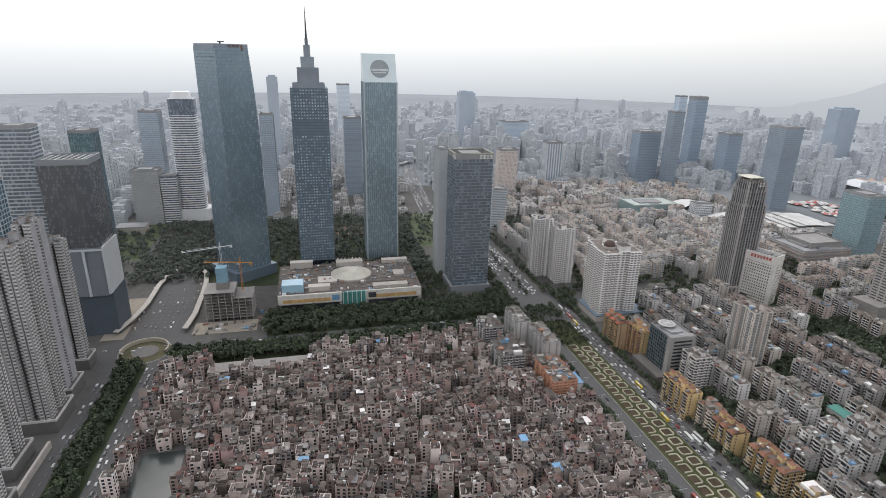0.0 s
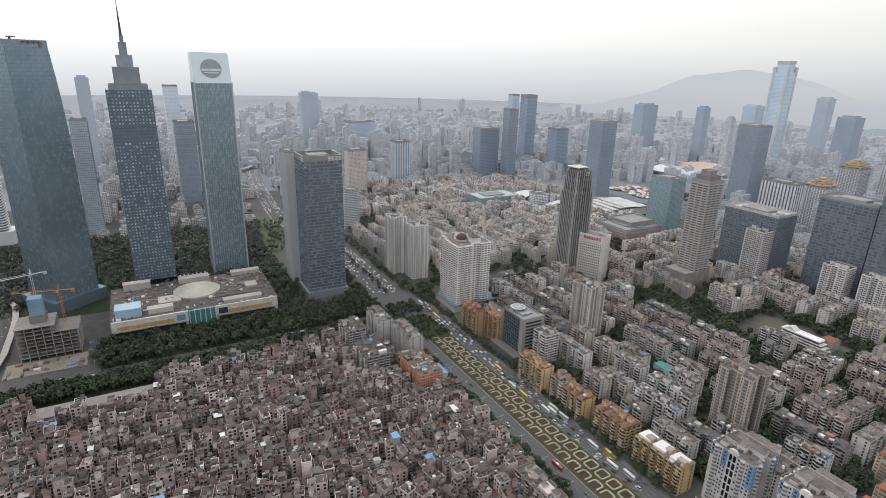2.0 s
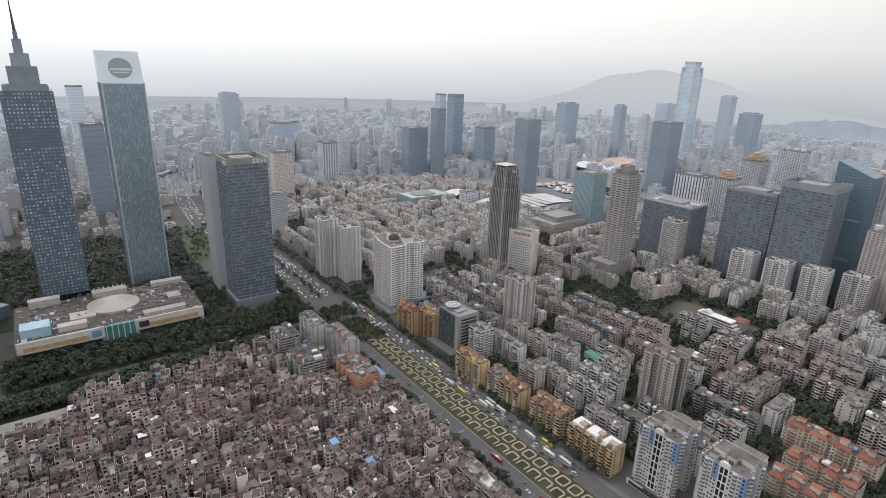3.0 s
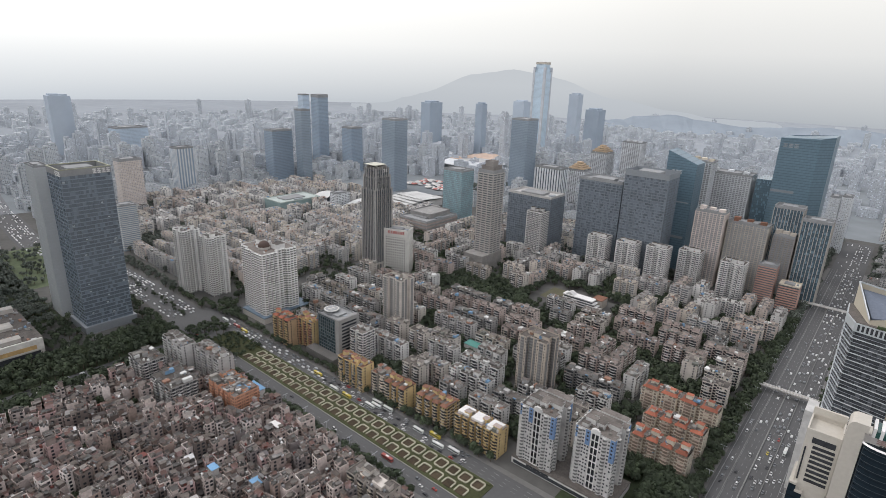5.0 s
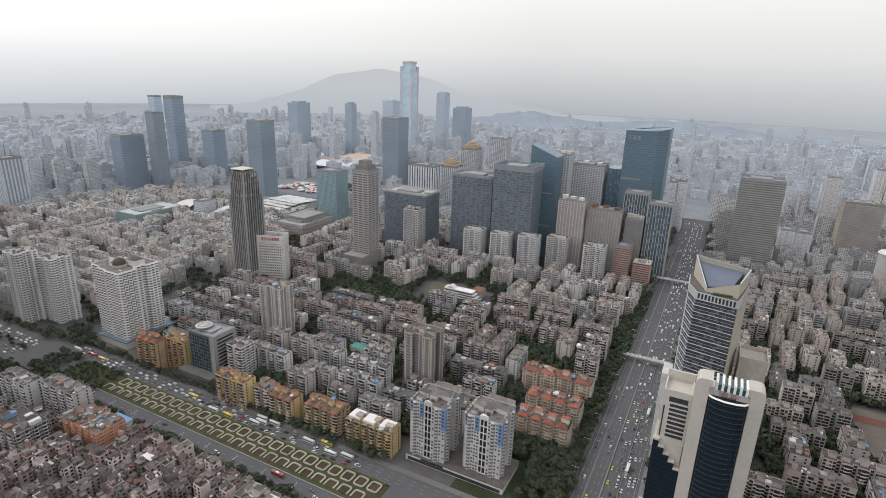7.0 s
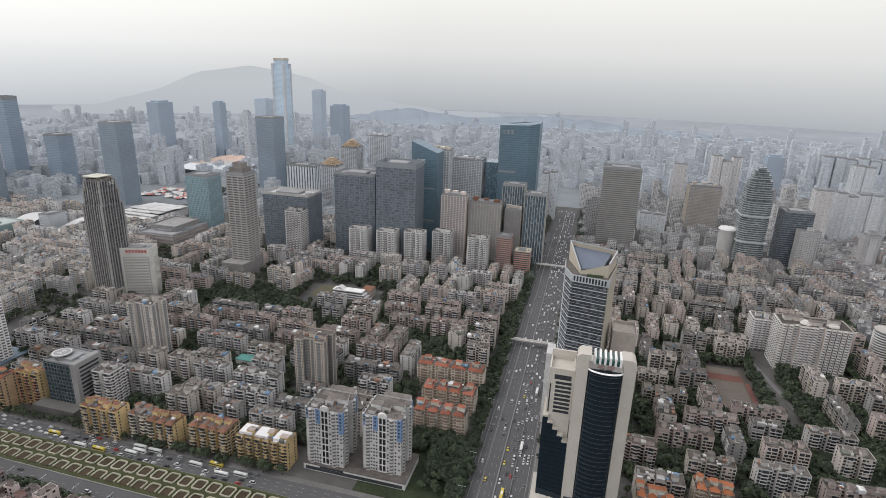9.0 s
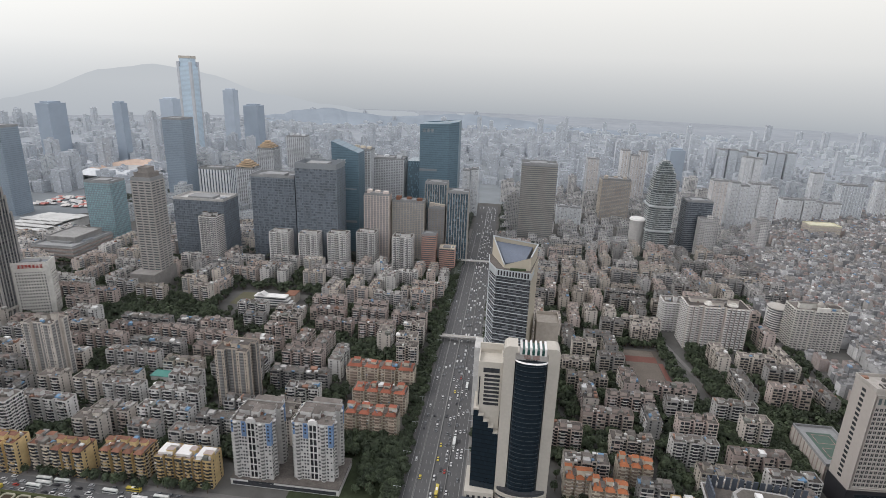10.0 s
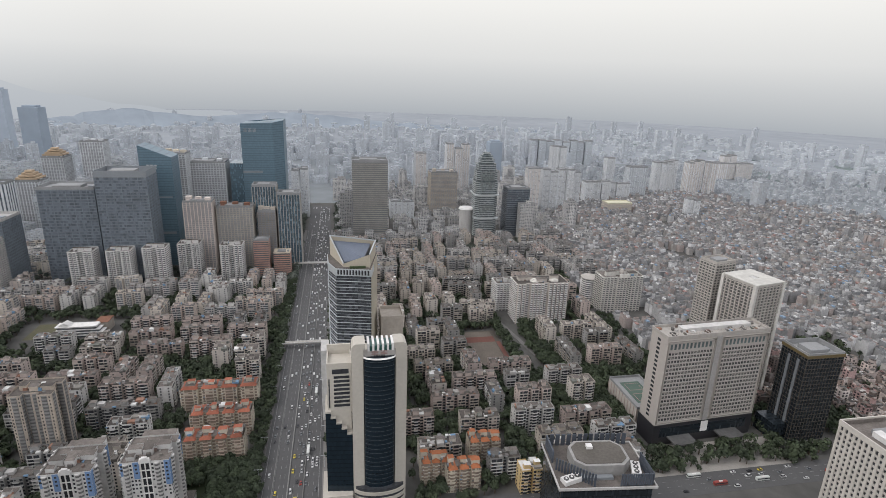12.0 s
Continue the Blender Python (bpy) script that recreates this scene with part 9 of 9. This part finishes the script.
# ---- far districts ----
# walls and windows paled with distance: haze put into their colours
mid_facade = facade("mid_facade", (0.49, 0.48, 0.47), (0.17, 0.18, 0.195), 3.0, 3.4, 0.6, 0.55, roof=(0.18, 0.18, 0.18), island=0.3)
tan_facade = facade("tan_facade", (0.52, 0.475, 0.425), (0.20, 0.20, 0.205), 3.0, 3.6, 0.6, 0.55, roof=(0.27, 0.26, 0.25), island=0.25)
# far roofs darkened to even out the stronger light on top faces
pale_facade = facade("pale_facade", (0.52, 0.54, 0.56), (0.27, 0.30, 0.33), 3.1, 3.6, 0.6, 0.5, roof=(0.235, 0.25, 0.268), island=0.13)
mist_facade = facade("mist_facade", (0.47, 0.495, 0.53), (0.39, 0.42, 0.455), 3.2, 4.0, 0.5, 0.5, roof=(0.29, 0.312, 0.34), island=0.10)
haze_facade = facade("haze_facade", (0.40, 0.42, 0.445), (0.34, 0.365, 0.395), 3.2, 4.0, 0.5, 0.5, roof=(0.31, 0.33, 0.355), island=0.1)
# also glows faintly, adding haze near the horizon
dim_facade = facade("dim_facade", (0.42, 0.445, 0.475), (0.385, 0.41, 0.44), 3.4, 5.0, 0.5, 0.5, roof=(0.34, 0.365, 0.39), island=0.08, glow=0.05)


def quarter(name, mat, label, u0, u1, v0, v1, pitch, low, high, seed, base=(12, 40), tall=0.0, tall_h=(60, 110), rule=None, keep=0.85):
    """A far stretch of city: stepped blocks with roof houses, joined into one."""
    rnd = random.Random(seed)
    g = Form()
    u = u0
    while u < u1:
        v = v0
        while v < v1:
            cu, cv = u + rnd.uniform(-0.3, 0.3) * pitch, v + rnd.uniform(-0.3, 0.3) * pitch
            v += pitch
            x, y = cu * CU - cv * SU, cu * SU + cv * CU
            dist = math.hypot(x, y)
            if rnd.random() > keep or not is_free(cu, cv, 16, 16) or (rule and not rule(cu, cv, dist)):
                continue
            w, d = rnd.uniform(base[0], base[0] * 1.5), rnd.uniform(base[0], base[1])
            if rnd.random() < 0.5 and pitch > 20:
                w, d = d, w
            w, d = min(w, pitch * 0.9), min(d, pitch * 1.1)
            h = rnd.uniform(low, high)
            if rnd.random() < tall:
                h, w, d = rnd.uniform(*tall_h), rnd.uniform(16, 26), rnd.uniform(18, 34)
            g.box(cu - w / 2, cv - d / 2, 0, cu + w / 2, cv + d / 2, h, bare=True)
            k = rnd.uniform(0.15, 0.3)
            ox, oy = rnd.uniform(-0.2, 0.2) * w, rnd.uniform(-0.2, 0.2) * d
            g.box(cu + ox - w * k, cv + oy - d * k, h, cu + ox + w * k, cv + oy + d * k, h + rnd.uniform(2, 4) + h * 0.03, bare=True)
            if h > 40:
                e = rnd.uniform(1.5, 3)
                g.box(cu - w / 2 - e, cv - d * 0.25, 0, cu + w / 2 + e, cv + d * 0.2, h - rnd.uniform(2, 8), bare=True)
        u += pitch
    return tagged(part(name, g, mat, m=at(0, 0)), label, "city district", kind="stuff")


def off_roads(u, v, dist):
    return clear_of_roads(u, v, 14, 14) and off_highway(u, v)


quarter("old_district", mid_facade, "grey mid-rise blocks along the north road", -60, 300, 1060, 1500, 30, 12, 26, 32, (12, 34), 0.06, (50, 85), off_roads, 0.7)
quarter("town_district", pale_facade, "pale apartment towers beyond the avenue's end", 1000, 1500, -480, 760, 36, 16, 40, 35, (14, 40), 0.30, (60, 105), lambda u, v, d: off_roads(u, v, d) and d < 1650 and v > 70, 0.75)
quarter("old_district", mid_facade, "low grey blocks south of the avenue's end", 950, 1560, -480, 10, 24, 8, 22, 44, (10, 26), 0.05, (45, 80), off_roads, 0.85)
quarter("town_district", pale_facade, "pale towers and blocks north-east of the halls", 300, 1300, 1180, 1700, 38, 15, 40, 36, (15, 45), 0.15, (55, 95), lambda u, v, d: d < 1850 and off_highway(u, v), 0.7)
quarter("town_district", pale_facade, "pale blocks beside the far highway", -60, 330, 1500, 1900, 34, 12, 34, 46, (14, 36), 0.12, (50, 90), lambda u, v, d: off_highway(u, v), 0.8)
quarter("town_district", pale_facade, "pale blocks west of the park", -900, -330, 900, 1700, 46, 16, 50, 37, (16, 44), 0.2, (60, 110), None, 0.6)
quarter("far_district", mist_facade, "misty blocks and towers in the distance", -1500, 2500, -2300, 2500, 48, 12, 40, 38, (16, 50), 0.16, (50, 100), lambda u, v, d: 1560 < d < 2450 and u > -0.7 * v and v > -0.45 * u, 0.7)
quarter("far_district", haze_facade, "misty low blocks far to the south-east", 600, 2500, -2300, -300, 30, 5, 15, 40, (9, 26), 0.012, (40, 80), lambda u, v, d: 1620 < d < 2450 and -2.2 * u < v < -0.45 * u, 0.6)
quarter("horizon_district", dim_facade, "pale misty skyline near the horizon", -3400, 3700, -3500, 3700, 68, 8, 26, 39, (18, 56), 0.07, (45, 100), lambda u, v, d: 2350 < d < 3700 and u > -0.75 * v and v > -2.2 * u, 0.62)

# the village beyond the estates, south-east
far_village, side_village = Form(), Form()
rnd_f = random.Random(91)
u = 336.0
while u < 1700:
    v = -1420.0
    while v < -330:
        cu, cv = u + rnd_f.uniform(-3.2, 3.2), v + rnd_f.uniform(-3.2, 3.2)
        v += 10.2
        dist = math.hypot(cu, cv)
        if dist > 1760 - 200 * rnd_f.random() or cv > -350 and cu < 720 or cv > -350 - max(0, (cu - 900)) * 0.5 or rnd_f.random() < 0.08:
            continue
        if noise.noise((cu * 0.009, cv * 0.009, 2)) < -0.36 or not is_free(cu, cv, 8, 8):
            continue
        if cu < 404 and cv > -470:
            continue
        if cu < 490 and cv > -580:
            m = at(cu, cv, 0, rnd_f.choice((0, 90, 180, 270)) + rnd_f.uniform(-6, 6))
            for slot, form in zip((0, 1, 0, 2, 3), rnd_f.choice(KITS)):
                lay(side_village, form, m, slot)
            continue
        w, d, h = rnd_f.uniform(6, 10.5), rnd_f.uniform(6.5, 11), rnd_f.uniform(8, 19)
        far_village.box(cu - w / 2, cv - d / 2, 0, cu + w / 2, cv + d / 2, h, 0, 1, bare=True)
        e = rnd_f.choice((-1, 1))
        far_village.box(cu + e * w * 0.22 - w * 0.22, cv - d * 0.35, h, cu + e * w * 0.22 + w * 0.22, cv + d * rnd_f.uniform(0, 0.3), h + rnd_f.uniform(2.2, 3.4), 0, 1, bare=True)
        if rnd_f.random() < 0.3:
            far_village.box(cu - w * 0.4, cv + d * 0.1, h, cu + w * 0.2, cv + d * 0.45, h + rnd_f.uniform(0.8, 2.6), 2, bare=True)
    u += 9.6
tagged(part("house_cluster", side_village, [village_wall, village_roof, window_dark, village_sheet], m=pose(0, 0, 0)), "dense village houses beside the dark bronze tower", "houses", kind="stuff")
far_wall = palette("far_village_wall", [(0.33, 0.33, 0.335), (0.25, 0.25, 0.255), (0.43, 0.43, 0.435), (0.36, 0.315, 0.30), (0.29, 0.29, 0.295), (0.60, 0.60, 0.61), (0.22, 0.225, 0.235), (0.38, 0.365, 0.35)], spread=0.2)
far_roof = palette("far_village_roof", [(0.18, 0.18, 0.182), (0.13, 0.13, 0.133), (0.23, 0.228, 0.228), (0.20, 0.165, 0.152), (0.155, 0.158, 0.165), (0.28, 0.28, 0.28), (0.165, 0.155, 0.15)], spread=0.3)
far_sheet = palette("far_sheet", [(0.55, 0.55, 0.55), (0.33, 0.22, 0.2), (0.22, 0.30, 0.40), (0.4, 0.39, 0.38), (0.30, 0.29, 0.28), (0.62, 0.62, 0.62)])
tagged(part("house_cluster", far_village, [far_wall, far_roof, far_sheet], m=at(0, 0)), "sea of small grey village houses in the distance", "houses", kind="stuff")
# green greyed over, so the field colour holds the haze
field_m = surf("misty_field", (0.19, 0.225, 0.225), 0.95, spread=0.2, grain=0.02, stain=0.006, shine=0.0)
for u, v, w, d in ((1750, -1500, 300, 120), (1500, -1750, 200, 160), (2050, -1350, 360, 110), (2300, -1800, 420, 160), (1850, -2050, 340, 140), (2500, -1000, 380, 120), (2150, -700, 260, 90), (2700, -1500, 500, 130)):
    g = Form().prism([(math.cos(j * 0.52) * w * (0.4 + 0.14 * math.sin(j * 2.3 + u)), math.sin(j * 0.52) * d * (0.45 + 0.14 * math.cos(j * 1.7 + v))) for j in range(12)], 0.5, 1.2)
    tagged(part("lawn", g, field_m, m=at(u, v)), "dull green misty field and wood far off", kind="structure")

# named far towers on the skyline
# flat blue-greys stand in for haze over the skyline towers
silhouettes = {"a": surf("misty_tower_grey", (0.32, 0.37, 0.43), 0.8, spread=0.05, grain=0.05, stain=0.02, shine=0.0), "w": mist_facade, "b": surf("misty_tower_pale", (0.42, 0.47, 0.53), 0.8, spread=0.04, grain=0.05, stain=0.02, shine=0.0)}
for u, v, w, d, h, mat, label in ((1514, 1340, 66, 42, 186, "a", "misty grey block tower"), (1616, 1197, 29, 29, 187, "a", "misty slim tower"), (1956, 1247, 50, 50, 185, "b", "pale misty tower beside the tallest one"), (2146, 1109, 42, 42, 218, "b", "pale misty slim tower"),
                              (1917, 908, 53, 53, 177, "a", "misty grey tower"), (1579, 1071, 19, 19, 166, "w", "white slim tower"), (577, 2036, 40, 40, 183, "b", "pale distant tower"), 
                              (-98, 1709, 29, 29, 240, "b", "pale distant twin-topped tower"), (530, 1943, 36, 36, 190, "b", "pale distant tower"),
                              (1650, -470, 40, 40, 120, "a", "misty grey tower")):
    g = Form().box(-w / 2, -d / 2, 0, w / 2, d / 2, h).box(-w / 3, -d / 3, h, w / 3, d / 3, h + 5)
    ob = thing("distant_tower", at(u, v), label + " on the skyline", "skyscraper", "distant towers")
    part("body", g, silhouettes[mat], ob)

# ---- hills on the horizon ----
hill = Form()
n = 90
ridge = []
for j in range(n + 1):
    a = radians(6 + 76 * j / n)
    deg = math.degrees(a)
    h = -20 + 325 * math.exp(-((deg - 43) / 9.5) ** 2) + 55 * math.exp(-((deg - 58) / 9) ** 2) + 30 * noise.noise((deg * 0.3, 0, 0)) + 12 * noise.noise((deg * 1.1, 4, 0))
    ridge.append((4500 * math.sin(a), 4500 * math.cos(a), h))
for j in range(n):
    p, q = ridge[j], ridge[j + 1]
    f = 0.9
    hill.face([(q[0] * f, q[1] * f, 0), (p[0] * f, p[1] * f, 0), p, q])
    hill.face([q, p, (p[0] * 1.08, p[1] * 1.08, 0), (q[0] * 1.08, q[1] * 1.08, 0)])
# the hill glows, with haze painted in as a tone rising with height
hill_k = Nodes("hazed_hill_glow")
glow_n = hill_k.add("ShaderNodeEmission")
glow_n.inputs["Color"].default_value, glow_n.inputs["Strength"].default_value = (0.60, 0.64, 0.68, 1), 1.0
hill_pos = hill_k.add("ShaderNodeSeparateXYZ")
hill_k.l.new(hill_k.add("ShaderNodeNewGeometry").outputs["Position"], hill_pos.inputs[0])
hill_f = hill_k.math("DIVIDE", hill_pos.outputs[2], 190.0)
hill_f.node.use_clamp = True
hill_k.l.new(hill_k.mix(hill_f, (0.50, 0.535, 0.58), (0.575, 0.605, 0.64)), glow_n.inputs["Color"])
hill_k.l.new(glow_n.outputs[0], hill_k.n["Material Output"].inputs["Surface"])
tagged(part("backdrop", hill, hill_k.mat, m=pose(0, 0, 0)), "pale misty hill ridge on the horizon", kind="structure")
near_ridge, line = Form(), []
for j in range(61):
    deg = 51 + 46 * j / 60
    a = radians(deg)
    h = 20 + 62 * math.exp(-((deg - 58) / 4.6) ** 2) + 48 * math.exp(-((deg - 72) / 7) ** 2) + 16 * noise.noise((deg * 0.9, 2, 0)) + 8 * noise.noise((deg * 3.1, 7, 0)) - 2.0 * max(0, deg - 80)
    line.append((3600 * math.sin(a), 3600 * math.cos(a), max(h, 1.0)))
for p, q in zip(line, line[1:]):
    near_ridge.face([(q[0] * 0.94, q[1] * 0.94, 0), (p[0] * 0.94, p[1] * 0.94, 0), p, q])
    near_ridge.face([q, p, (p[0] * 1.05, p[1] * 1.05, 0), (q[0] * 1.05, q[1] * 1.05, 0)])
# woodland turned blue-grey: haze put into the ridge colour
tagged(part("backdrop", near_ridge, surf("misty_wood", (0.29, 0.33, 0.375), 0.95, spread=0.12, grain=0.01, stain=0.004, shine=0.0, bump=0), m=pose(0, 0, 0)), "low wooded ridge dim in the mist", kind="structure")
